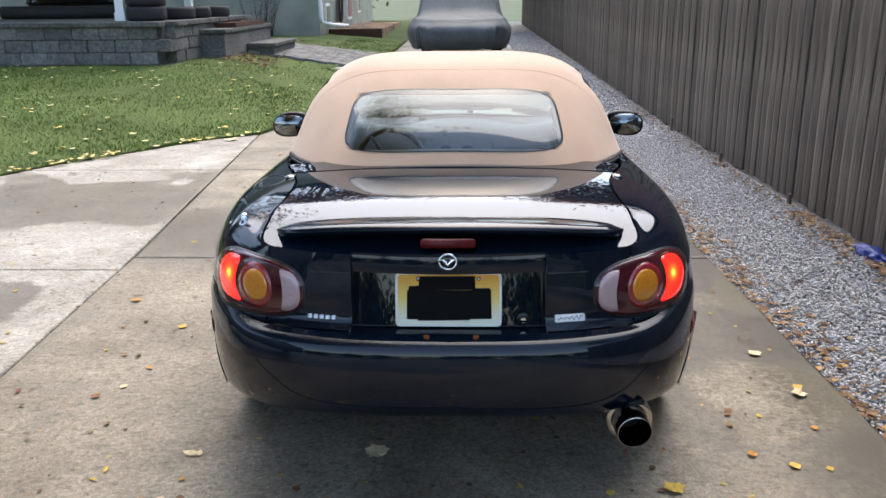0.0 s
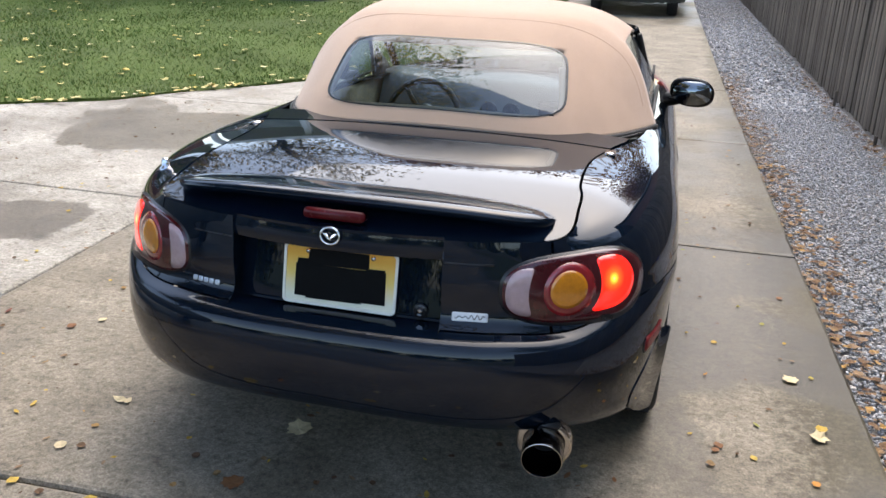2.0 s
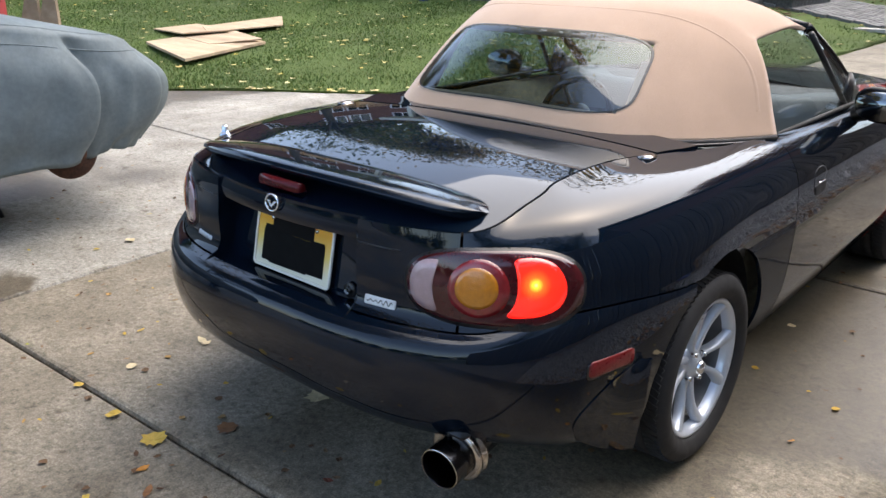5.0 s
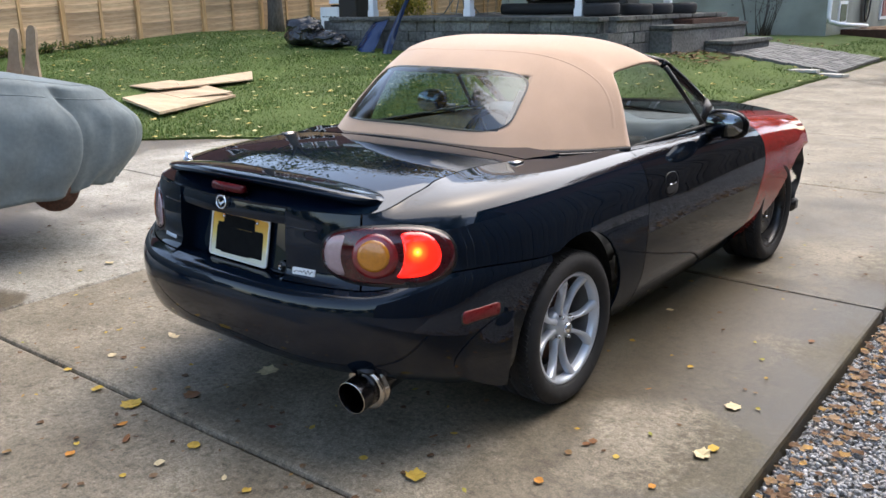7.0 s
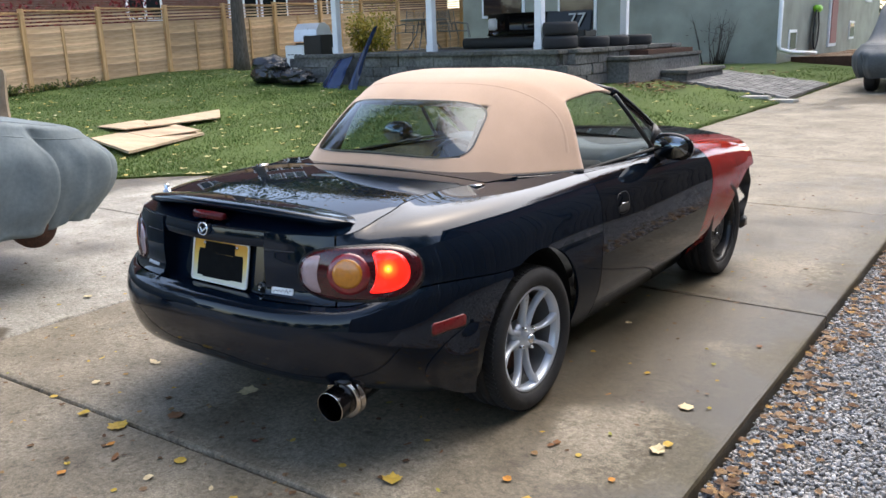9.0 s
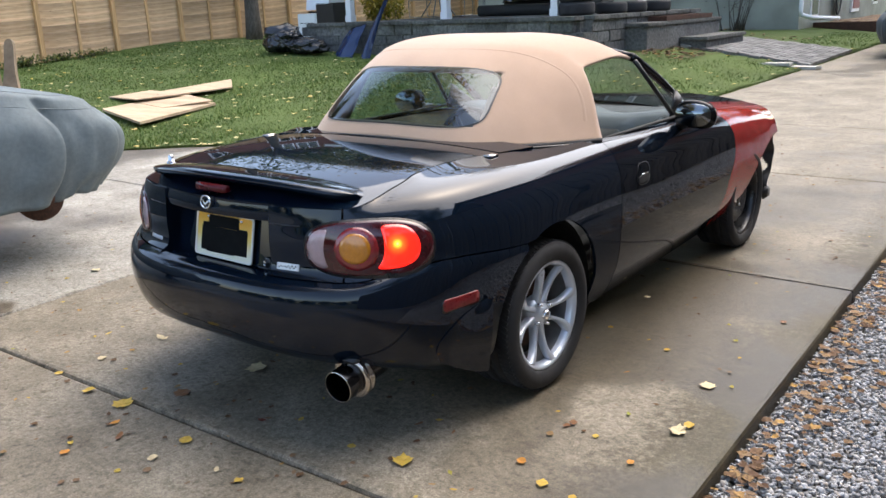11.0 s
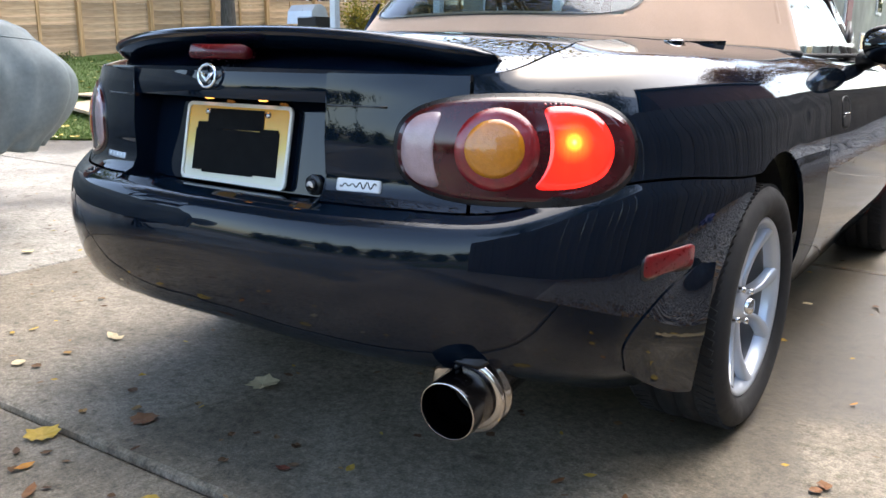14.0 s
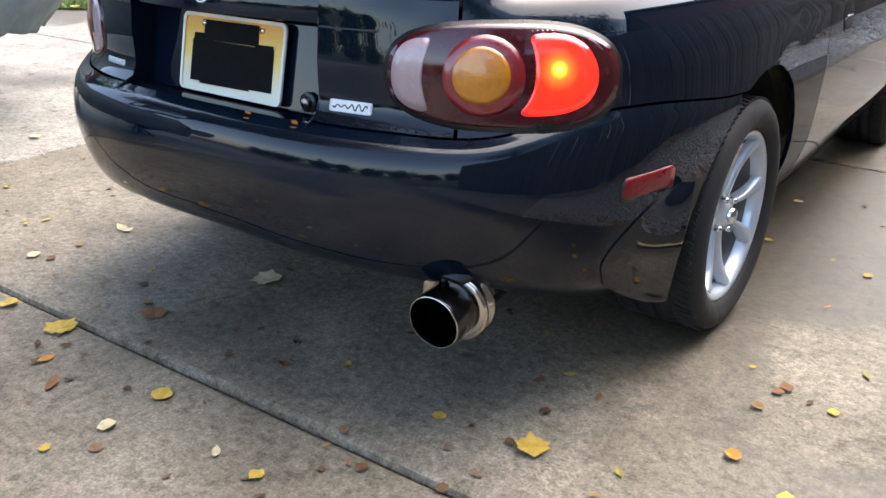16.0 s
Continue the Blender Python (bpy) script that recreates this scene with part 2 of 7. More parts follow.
CANVAS.node_tree.nodes["Principled BSDF"].inputs["Sheen Weight"].default_value = 0.30
CANVAS.node_tree.nodes["Principled BSDF"].inputs["Sheen Roughness"].default_value = 0.45
STOPLENS = plain("dark_stop_lens", (0.075, 0.004, 0.006), 0.25, spec=0.3, vary=0.2, scale=80)
LENSDARK = plain("smoked_red_lens", (0.050, 0.004, 0.007), 0.10, spec=0.4, coat=0.6)
LENSRED = plain("red_lens", (0.22, 0.008, 0.012), 0.15, spec=0.7, coat=0.8, vary=0.25, scale=60)
LENSAMBER = plain("amber_lens", (0.55, 0.19, 0.008), 0.18, spec=0.7, coat=0.8, vary=0.15, scale=80)
LENSCLEAR = plain("pinkish_clear_lens", (0.38, 0.26, 0.27), 0.2, spec=0.7, coat=0.8, vary=0.12, scale=60)
REFLECTOR = plain("red_reflector", (0.17, 0.008, 0.010), 0.3, spec=0.4, coat=0.15, vary=0.3, scale=120)

# pressed prism lines inside the lenses
for lens in (LENSAMBER, LENSCLEAR, LENSRED):
    add_bump(lens.node_tree, lens.node_tree.nodes["Principled BSDF"], add_noise(lens.node_tree, 1.0, 1, 0.5, "World", (330, 330, 330)), 0.35, 0.002)

# ---- the roadster ----
# Plan line of the body's side at mid height, from the tail's middle round the corner to the nose.
PLAN_X = (0, 0.25, 0.43, 0.59, 0.695, 0.76, 0.80, 0.835, 0.845, 0.843, 0.835, 0.826, 0.814, 0.790)
PLAN_Y = (-0.845, -0.838, -0.808, -0.735, -0.64, -0.545, -0.42, -0.18, 0.30, 0.90, 1.50, 2.10, 2.62, 2.93)
PLAN = np.array([PLAN_X, PLAN_Y]).T
PLAN_S = np.concatenate([[0], np.cumsum(np.linalg.norm(PLAN[1:] - PLAN[:-1], axis=1))])
# Sections, bottom edge to top edge: steps outwards from the plan line, and heights.
SEC_TAIL_N = (-0.10, 0.035, 0.088, 0.080, 0.025, 0.0, -0.005, -0.008, -0.010, -0.012)
SEC_TAIL_Z = (0.300, 0.345, 0.465, 0.575, 0.607, 0.64, 0.71, 0.775, 0.805, 0.832)
SEC_LAMP_N = (-0.10, 0.030, 0.080, 0.072, 0.022, 0.0, 0.0, -0.008, -0.012, -0.018)
SEC_LAMP_Z = (0.290, 0.335, 0.46, 0.573, 0.606, 0.64, 0.71, 0.775, 0.805, 0.832)
SEC_LID_N = (-0.09, 0.022, 0.066, 0.060, 0.020, 0.004, 0.0, -0.012, -0.025, -0.040)
SEC_LID_Z = (0.275, 0.325, 0.455, 0.572, 0.606, 0.64, 0.71, 0.778, 0.810, 0.834)
SEC_CORNER_N = (-0.08, 0.012, 0.048, 0.042, 0.014, 0.005, 0.0, -0.026, -0.070, -0.150)
SEC_CORNER_Z = (0.255, 0.310, 0.45, 0.592, 0.638, 0.668, 0.722, 0.795, 0.838, 0.866)
SEC_HAUNCH_N = (-0.07, 0.005, 0.030, 0.030, 0.014, 0.008, 0.0, -0.034, -0.090, -0.205)
SEC_HAUNCH_Z = (0.235, 0.300, 0.44, 0.60, 0.652, 0.682, 0.735, 0.808, 0.852, 0.882)
SEC_ARCH_N = (-0.07, -0.010, 0.012, 0.022, 0.018, 0.014, 0.0, -0.040, -0.105, -0.262)
SEC_ARCH_Z = (0.195, 0.270, 0.42, 0.58, 0.626, 0.665, 0.745, 0.824, 0.868, 0.897)
SEC_SEAT_N = (-0.085, -0.045, -0.005, 0.008, 0.006, 0.004, -0.006, -0.040, -0.085, -0.150)
SEC_SEAT_Z = (0.185, 0.250, 0.38, 0.56, 0.62, 0.67, 0.745, 0.820, 0.858, 0.882)
SEC_DOOR_N = (-0.085, -0.045, -0.008, 0.004, 0.004, 0.000, -0.010, -0.042, -0.080, -0.128)
SEC_DOOR_Z = (0.185, 0.250, 0.36, 0.54, 0.60, 0.66, 0.74, 0.805, 0.845, 0.862)
SEC_FRONT_N = (-0.085, -0.040, -0.004, 0.006, 0.004, 0.000, -0.012, -0.055, -0.130, -0.280)
SEC_FRONT_Z = (0.200, 0.255, 0.35, 0.52, 0.58, 0.64, 0.715, 0.785, 0.828, 0.842)
SEC_NOSE_N = (-0.02, -0.01, 0.0, 0.0, 0.0, -0.005, -0.015, -0.045, -0.110, -0.230)
SEC_NOSE_Z = (0.30, 0.33, 0.37, 0.45, 0.50, 0.54, 0.60, 0.680, 0.738, 0.768)
SECTION_AT = [float(PLAN_S[i]) for i in (0, 2, 3, 4, 5, 7, 8, 9, 11, 13)]
SECTION_N = np.array([SEC_TAIL_N, SEC_LAMP_N, SEC_LID_N, SEC_CORNER_N, SEC_HAUNCH_N, SEC_ARCH_N, SEC_SEAT_N, SEC_DOOR_N, SEC_FRONT_N, SEC_NOSE_N])
SECTION_Z = np.array([SEC_TAIL_Z, SEC_LAMP_Z, SEC_LID_Z, SEC_CORNER_Z, SEC_HAUNCH_Z, SEC_ARCH_Z, SEC_SEAT_Z, SEC_DOOR_Z, SEC_FRONT_Z, SEC_NOSE_Z])
KS = np.arange(10.0)


def plan_at(s):
    """Place and outward direction of the plan line."""
    s = np.asarray(s, float)
    p = spline(PLAN_S, PLAN, s)
    e = 0.01
    d = spline(PLAN_S, PLAN, np.clip(s + e, 0, PLAN_S[-1])) - spline(PLAN_S, PLAN, np.clip(s - e, 0, PLAN_S[-1]))
    d /= np.linalg.norm(d, axis=-1, keepdims=True)
    n = np.stack([d[..., 1], -d[..., 0]], -1)
    n[s < 0.011] = (0, -1)
    return p, n


def skin(s, k):
    """Points of the body's skin at plan lengths s and section heights k (grid len(s) x len(k))."""
    s, k = np.atleast_1d(s), np.atleast_1d(k)
    p, n = plan_at(s)
    N, Z = spline(SECTION_AT, SECTION_N, s), spline(SECTION_AT, SECTION_Z, s)
    n_k = np.stack([spline(KS, row, k) for row in N])
    z_k = np.stack([spline(KS, row, k) for row in Z])
    return np.concatenate([p[:, None, :] + n[:, None, :] * n_k[..., None], z_k[..., None]], -1)


def s_of_y(y):
    ss = np.linspace(PLAN_S[3], PLAN_S[-1], 400)
    return float(np.interp(y, plan_at(ss)[0][:, 1], ss))


def s_of_x(x):
    ss = np.linspace(0, PLAN_S[6], 400)
    return float(np.interp(x, plan_at(ss)[0][:, 0], ss))


def skin_sz(s, z, off=0.0):
    """A point of the side at plan length s and height z, moved off the skin, with its normal."""
    kk = np.linspace(0, 8.5, 120)
    col = skin(np.array([s - 0.004, s, s + 0.004]), kk)
    zs = np.maximum.accumulate(col[1, :, 2] + np.arange(120) * 1e-6)
    i = float(np.interp(z, zs, np.arange(120)))
    at = lambda c, j: np.array([np.interp(j, np.arange(120), c[:, a]) for a in range(3)])
    p = at(col[1], i)
    du = at(col[2], i) - at(col[0], i)
    dv = at(col[1], min(i + 0.6, 119)) - at(col[1], max(i - 0.6, 0))
    n = np.cross(du, dv)
    n /= np.linalg.norm(n) + 1e-9
    return p + n * off, n


ARCHES = ((0.03, 0.30, 0.355), (2.275, 0.295, 0.352))


def panel(name, grid, mat, parent, label="", arch=True, mirror=False, skirt=0.012, cut=None):
    """A body panel from a grid of points, its edges turned in, wheel arches cut out with a turned-in lip."""
    g = np.array(grid)
    if mirror:
        g = g * np.array([-1, 1, 1])
    a, b = g.shape[:2]
    verts = g.reshape(-1, 3)
    faces = []
    for i in range(a - 1):
        for j in range(b - 1):
            f = (i * b + j, (i + 1) * b + j, (i + 1) * b + j + 1, i * b + j + 1)
            faces.append(f[::-1] if mirror else f)
    bm = bmesh.new()
    bv = [bm.verts.new(v) for v in verts]
    for f in faces:
        bm.faces.new([bv[i] for i in f])
    if cut is not None:
        bmesh.ops.delete(bm, geom=[f for f in bm.faces if cut(f.calc_center_median())], context="FACES")
    if arch:
        for cy, cz, r in ARCHES:
            inside = lambda v: (v.co.y - cy) ** 2 + (v.co.z - cz) ** 2 < r * r and abs(v.co.x) > 0.55
            dead = [f for f in bm.faces if sum(inside(v) for v in f.verts) >= 3]
            if not dead:
                continue
            rim = {v for f in dead for v in f.verts}
            bmesh.ops.delete(bm, geom=dead, context="FACES")
            for v in rim:
                if v.is_valid and v.link_faces:
                    d = math.hypot(v.co.y - cy, v.co.z - cz)
                    if d > 1e-4:
                        v.co.y, v.co.z = cy + (v.co.y - cy) * r / d, cz + (v.co.z - cz) * r / d
            for v in bm.verts:
                if v.link_faces and inside(v):
                    d = math.hypot(v.co.y - cy, v.co.z - cz)
                    v.co.y, v.co.z = cy + (v.co.y - cy) * r / d, cz + (v.co.z - cz) * r / d
    bm.normal_update()
    edge = [e for e in bm.edges if e.is_boundary]
    nor = {v: v.normal.copy() for e in edge for v in e.verts}
    out = bmesh.ops.extrude_edge_only(bm, edges=edge)
    fresh = [v for v in out["geom"] if isinstance(v, bmesh.types.BMVert)]
    old = {tuple(round(c, 6) for c in v.co): n for v, n in nor.items()}
    for v in fresh:
        v.co -= old.get(tuple(round(c, 6) for c in v.co), Vector((0, 0, 0))) * skirt
    for e in bm.edges:
        if len(e.link_faces) == 2 and e.calc_face_angle(0) > radians(50):
            e.smooth = False
    return part(name, bm, mat, parent, label)


def patch(name, mat, parent, s0, z0, outline, lift, dome, label="", side=1, rings=7, over=None):
    """A lens or badge that follows the skin: outline in (along, up) round (s0, z0), raised by lift, domed towards its middle."""
    n = len(outline)
    verts, faces = [], []
    for r in range(rings + 1):
        t = 1 - r / rings
        for ox, oz in outline:
            p, nn = skin_sz(s0 + ox * t, z0 + oz * t, 0)
            under = over(s0 + ox * t, z0 + oz * t) if over else 0.0
            q = p + nn * (under + lift + dome * (1 - t * t))
            verts.append(q * np.array([side, 1, 1]))
    base = len(verts)
    for ox, oz in outline:
        p, nn = skin_sz(s0 + ox * 1.01, z0 + oz * 1.01, -0.006)
        verts.append(p * np.array([side, 1, 1]))
    for r in range(rings):
        for i in range(n):
            j = (i + 1) % n
            f = (r * n + i, r * n + j, (r + 1) * n + j, (r + 1) * n + i)
            faces.append(f if side > 0 else f[::-1])
    for i in range(n):
        j = (i + 1) % n
        f = (base + i, base + j, j, i)
        faces.append(f if side > 0 else f[::-1])
    return link_mesh(name, verts, faces, mat, parent, label)


def oval(w, h, n=40, power=2.0, skew=0.0):
    out = []
    for i in range(n):
        t = 2 * math.pi * i / n
        c, s = math.cos(t), math.sin(t)
        x = w / 2 * math.copysign(abs(c) ** (2 / power), c)
        y = h / 2 * math.copysign(abs(s) ** (2 / power), s)
        out.append((x, y + skew * x))
    return out


car = thing("roadster", "dark navy roadster, tan soft top, one red fender, lit tail lamps", "car")

S_RECESS, S_LID, S_HINGE = s_of_x(0.285), s_of_x(0.545), s_of_y(0.02)
S_DOOR0, S_DOOR1, S_END = s_of_y(0.58), s_of_y(1.72), float(PLAN_S[-1])
S_BUMP = s_of_y(-0.16)
GAP = 0.005


def span(a, b, step):
    return np.linspace(a, b, max(2, int(round(abs(b - a) / step)) + 1))


def edge_s(k):
    """Where door and front fender meet, by section height: the fender's rear edge bows forward."""
    return s_of_y(float(spline((0, 1, 2, 3, 4, 5, 6, 7, 8, 9), (1.73, 1.765, 1.85, 1.955, 1.985, 1.99, 1.965, 1.92, 1.86, 1.80), np.array([k]))[0]))


def skin_between(fa, fb, n, ks):
    """Skin grid whose two side edges move with height."""
    return np.stack([skin(np.linspace(fa(k), fb(k), n), [k])[:, 0] for k in ks], 1)


# bumper: one piece across the tail
sb = span(0, S_BUMP, 0.022)
kb = np.concatenate([np.linspace(0, 3, 19), np.linspace(3.15, 3.9, 6)])
half = skin(sb, kb)
left = half[:0:-1] * np.array([-1, 1, 1])
panel("rear_bumper", np.concatenate([left, half]), NAVY, car)
for side in (1, -1):
    mir = side < 0
    # tail panel between lamp and recess, quarter panel, sill, door, fender
    panel("tail_panel", skin(span(S_RECESS, S_LID, 0.02), np.linspace(4.02, 8.95, 24)), NAVY, car, mirror=mir, arch=False)
    panel("quarter_panel", skin(span(S_LID + 0.007, S_DOOR0 - GAP, 0.02), np.linspace(4.02, 9, 34)), NAVY, car, mirror=mir)
    panel("quarter_skirt", skin(span(s_of_y(0.06), S_DOOR0 - GAP, 0.018), np.linspace(0, 4.0, 24)), DUSTYNAVY, car, mirror=mir)
    panel("sill_panel", skin(span(S_DOOR0, s_of_y(1.74), 0.03), np.linspace(0, 1.35, 9)), DUSTYNAVY, car, mirror=mir, arch=False)
    door = panel("door", skin_between(lambda k: S_DOOR0, edge_s, 60, np.linspace(1.25, 9, 46)), DOORPAINT, car, "gloss black door panel", mirror=mir)
    fender, s_nose = [], s_of_y(2.90)
    for w in np.linspace(0, 1, 46):
        y_ = 1.73 + (2.90 - 1.73) * w
        low = float(np.interp(y_, (1.60, 1.78, 1.98, 2.10, 2.19, 2.32, 2.42, 2.52, 2.68, 2.92), (0.215, 0.235, 0.268, 0.32, 0.375, 0.475, 0.530, 0.566, 0.588, 0.588)))
        probe = np.linspace(0, 8, 90)
        zs = skin(np.array([s_of_y(y_)]), probe)[0, :, 2]
        k0 = float(np.interp(low, zs, probe))
        fender.append([skin(np.array([(edge_s(k) + GAP) * (1 - w) + s_nose * w]), np.array([k]))[0, 0] for k in np.linspace(k0, 9, 26)])
    panel("front_fender", np.array(fender), REDPAINT if side > 0 else NAVY, car, "glossy red fender" if side > 0 else "", mirror=mir, arch=False, skirt=0.02)
    # handle: a dished black pull
    hs = s_of_y(0.80)
    patch("door_handle", DARK, door, hs, 0.70, oval(0.128, 0.098, 36, 3.0), 0.0012, -0.012, "black pull handle", side)
    patch("handle_flap", RUBBER, door, hs + 0.002, 0.677, oval(0.110, 0.036, 24, 3), 0.002, 0.0015, "", side)
    patch("handle_edge", CHROME, door, hs + 0.012, 0.697, rounded(0.055, 0.004, 0.0018, 2), 0.004, 0.0, "thin bright handle edge", side, 2)

# boot lid: rows between the two quarter panels' inner edges, curling down at the tail
rows = []
lid_s = span(S_HINGE, S_LID, 0.015)
edge = skin(lid_s, [9.0])[:, 0]
for i, e in enumerate(edge):
    t = i / (len(edge) - 1)
    drop = ease(0.80, 1.0, t)
    crown = 0.022 * (1 - drop) + 0.006 * drop
    bow = 0.008 + 0.098 * ease(0.35, 1.0, t)
    u = np.linspace(-1, 1, 61)
    x = u * (e[0] - 0.008)
    rows.append(np.stack([x, e[1] - bow * (1 - u**2), e[2] + crown * (1 - np.abs(u) ** 2.4)], -1))
lid_grid = np.array(rows)
lid = panel("boot_lid", lid_grid, NAVY, car, arch=False)
# the lid's upright tail face, between lid edge and lip
last = rows[-1]
face_rows = [last + np.array([0, 0.002, 0])]
for z in (0.825, 0.808, 0.792, 0.778):
    r = last.copy()
    r[:, 2] = z
    r[:, 1] = last[:, 1] + 0.004 - 0.10 * (0.835 - z) - 0.006 * math.sin(math.pi * (0.835 - z) / 0.06)
    face_rows.append(r)
panel("lid_face", np.array(face_rows), NAVY, car, arch=False, skirt=0.004)
# tonneau strip in front of the lid, under the soft top's hem
u = np.linspace(-1, 1, 41)
first = rows[0]
strip = []
for d in (0.006, 0.03, 0.06, 0.10, 0.16):
    strip.append(np.stack([u * (first[-1, 0] + 0.05 * ease(0, 0.16, d)), first[0, 1] - 0.008 * (1 - u**2) + d + 0 * u, 0.895 + 0.022 * (1 - np.abs(u) ** 2.4) + 0.02 * d], -1))
panel("tonneau_strip", np.array(strip)[::-1], NAVY, car, arch=False)

# recess for the number plate: back panel, side cheeks, top lip and shelf
ys = lambda z: -0.800 + 0.21 * (z - 0.605)
grid = []
for z in np.linspace(0.600, 0.782, 8):
    grid.append([(x, ys(z) + 0.006 * (x / 0.285) ** 4, z) for x in np.linspace(-0.287, 0.287, 30)])
panel("plate_recess", np.array(grid)[:, ::1], NAVY, car, "dark grey recessed panel", arch=False)
for sx in (1, -1):
    cheek = []
    for z in np.linspace(0.595, 0.80, 10):
        a = skin_sz(S_RECESS + 0.001, min(z, 0.79))[0]
        cheek.append([(sx * a[0], a[1], z), (sx * (a[0] - 0.003), a[1] + 0.02, z), (sx * 0.284, ys(z) + 0.03, z)])
    panel("recess_cheek", np.array(cheek) if sx < 0 else np.array(cheek)[:, ::-1], NAVY, car, arch=False, skirt=0.002)
shelf = []
for x in np.linspace(-0.30, 0.30, 25):
    shelf.append([(x, -0.765, 0.601), (x, -0.80, 0.599), (x, -0.835, 0.598), (x, -0.872 + 0.1 * x * x, 0.594)])
panel("recess_shelf", np.array(shelf)[:, ::-1], NAVY, car, arch=False, skirt=0.003)

# number plate in a pale frame; what it says is covered by dark bars
plate_m = Matrix(((1, 0, 0, 0), (0, math.sin(radians(12)), -math.cos(radians(12)), -0.7955), (0, math.cos(radians(12)), math.sin(radians(12)), 0.683), (0, 0, 0, 1)))
bm = bmesh.new()
prism(bm, rounded(0.305, 0.152, 0.012), -0.004, 0.002, plate_m)
PLATE, pnt, pb = mat_new("plate_face")
ptc = pnt.nodes.new("ShaderNodeTexCoord")
psep = pnt.nodes.new("ShaderNodeSeparateXYZ")
pnt.links.new(ptc.outputs["Generated"], psep.inputs[0])
pnt.links.new(add_ramp(pnt, psep.outputs["Z"], [(0.12, (0.78, 0.74, 0.58)), (0.5, (0.78, 0.56, 0.14)), (0.85, (0.74, 0.36, 0.02))]), pb.inputs["Base Color"])
set_in(pb, Roughness=0.35)
plate = part("number_plate", bm, PLATE, car, "yellow to white number plate", smooth=False)
bm = bmesh.new()
o, i_ = rounded(0.315, 0.162, 0.014), rounded(0.301, 0.148, 0.010)
for a, b in ((0.0, 0.005),):
    vo0 = [bm.verts.new(plate_m @ Vector((x, y, a))) for x, y in o]
    vo1 = [bm.verts.new(plate_m @ Vector((x, y, b))) for x, y in o]
    vi1 = [bm.verts.new(plate_m @ Vector((x, y, b))) for x, y in i_]
    vi0 = [bm.verts.new(plate_m @ Vector((x, y, a))) for x, y in i_]
    for k in range(len(o)):
        l = (k + 1) % len(o)
        bm.faces.new((vo0[k], vo0[l], vo1[l], vo1[k]))
        bm.faces.new((vo1[k], vo1[l], vi1[l], vi1[k]))
        bm.faces.new((vi1[k], vi1[l], vi0[l], vi0[k]))
part("plate_frame", bm, plain("cream_plastic", (0.78, 0.74, 0.64), 0.4, vary=0.1), plate, "cream plate frame", smooth=False)
BAR = plain("dark_bar", (0.006, 0.006, 0.006), 0.8, spec=0.1)
for bar_no, (x0, x1, y0, y1) in enumerate(((-0.089, 0.080, 0.027, 0.070), (-0.124, 0.128, -0.060, 0.028), (-0.119, -0.085, 0.022, 0.041), (0.070, 0.125, 0.020, 0.034), (-0.092, 0.064, -0.064, -0.056))):
    bm = bmesh.new()
    prism(bm, [(x0, y0), (x1, y0 + 0.002), (x1 - 0.002, y1), (x0 + 0.001, y1 - 0.001)], 0.0022 + 0.0003 * bar_no, 0.0036 + 0.0003 * bar_no, plate_m)
    part("plate_bar", bm, BAR, plate, smooth=False)
for x in (-0.09, 0.09):
    bm = bmesh.new()
    lathe(bm, [(0.0001, 0.008), (0.006, 0.007), (0.007, 0.002)], plate_m @ pose(x, 0.062, 0), 12)
    part("plate_screw", bm, CHROME, plate)
# two small plate lamps under the lip
LAMPWARM = glow("plate_lamp_glow", (1.0, 0.42, 0.10), 0.5)
for x in (-0.075, 0.085):
    part("plate_lamp", boxed(x - 0.009, x + 0.009, -0.80, -0.787, 0.771, 0.776, 0.002), LAMPWARM, car, "lit plate lamp")
# lock, emblem, badges
bm = bmesh.new()
lm = Matrix.Translation((0.222, -0.800, 0.622)) @ Matrix.Rotation(radians(90), 4, "X")
lathe(bm, [(0.0001, 0.010), (0.010, 0.010), (0.012, 0.006), (0.013, 0.0), (0.019, 0.004), (0.020, -0.004)], lm, 24)
part("boot_lock", bm, TRIM, car)
bm = bmesh.new()
lathe(bm, [(0.0001, 0.012), (0.0085, 0.0115)], lm, 20)
part("lock_face", bm, CHROME, car)
bm = bmesh.new()
em = Matrix.Translation((0, -0.853, 0.819)) @ Matrix.Rotation(radians(82), 4, "X")
ring = [(0.0250 * math.cos(t), 0.0215 * math.sin(t)) for t in np.linspace(0, 2 * math.pi, 40, endpoint=False)]
tube(bm, [em @ Vector((x, y, 0.004)) for x, y in ring], 0.0030, 8, True)
prism(bm, [(-0.023, 0.008), (-0.008, 0.005), (0, -0.005), (0.008, 0.005), (0.023, 0.008), (0.012, -0.002), (0, -0.012), (-0.012, -0.002)], 0.002, 0.006, em)
part("tail_emblem", bm, CHROME, car, "oval chrome emblem")
BADGEWHITE = plain("white_badge_enamel", (0.66, 0.67, 0.68), 0.25, coat=0.5, vary=0.05)
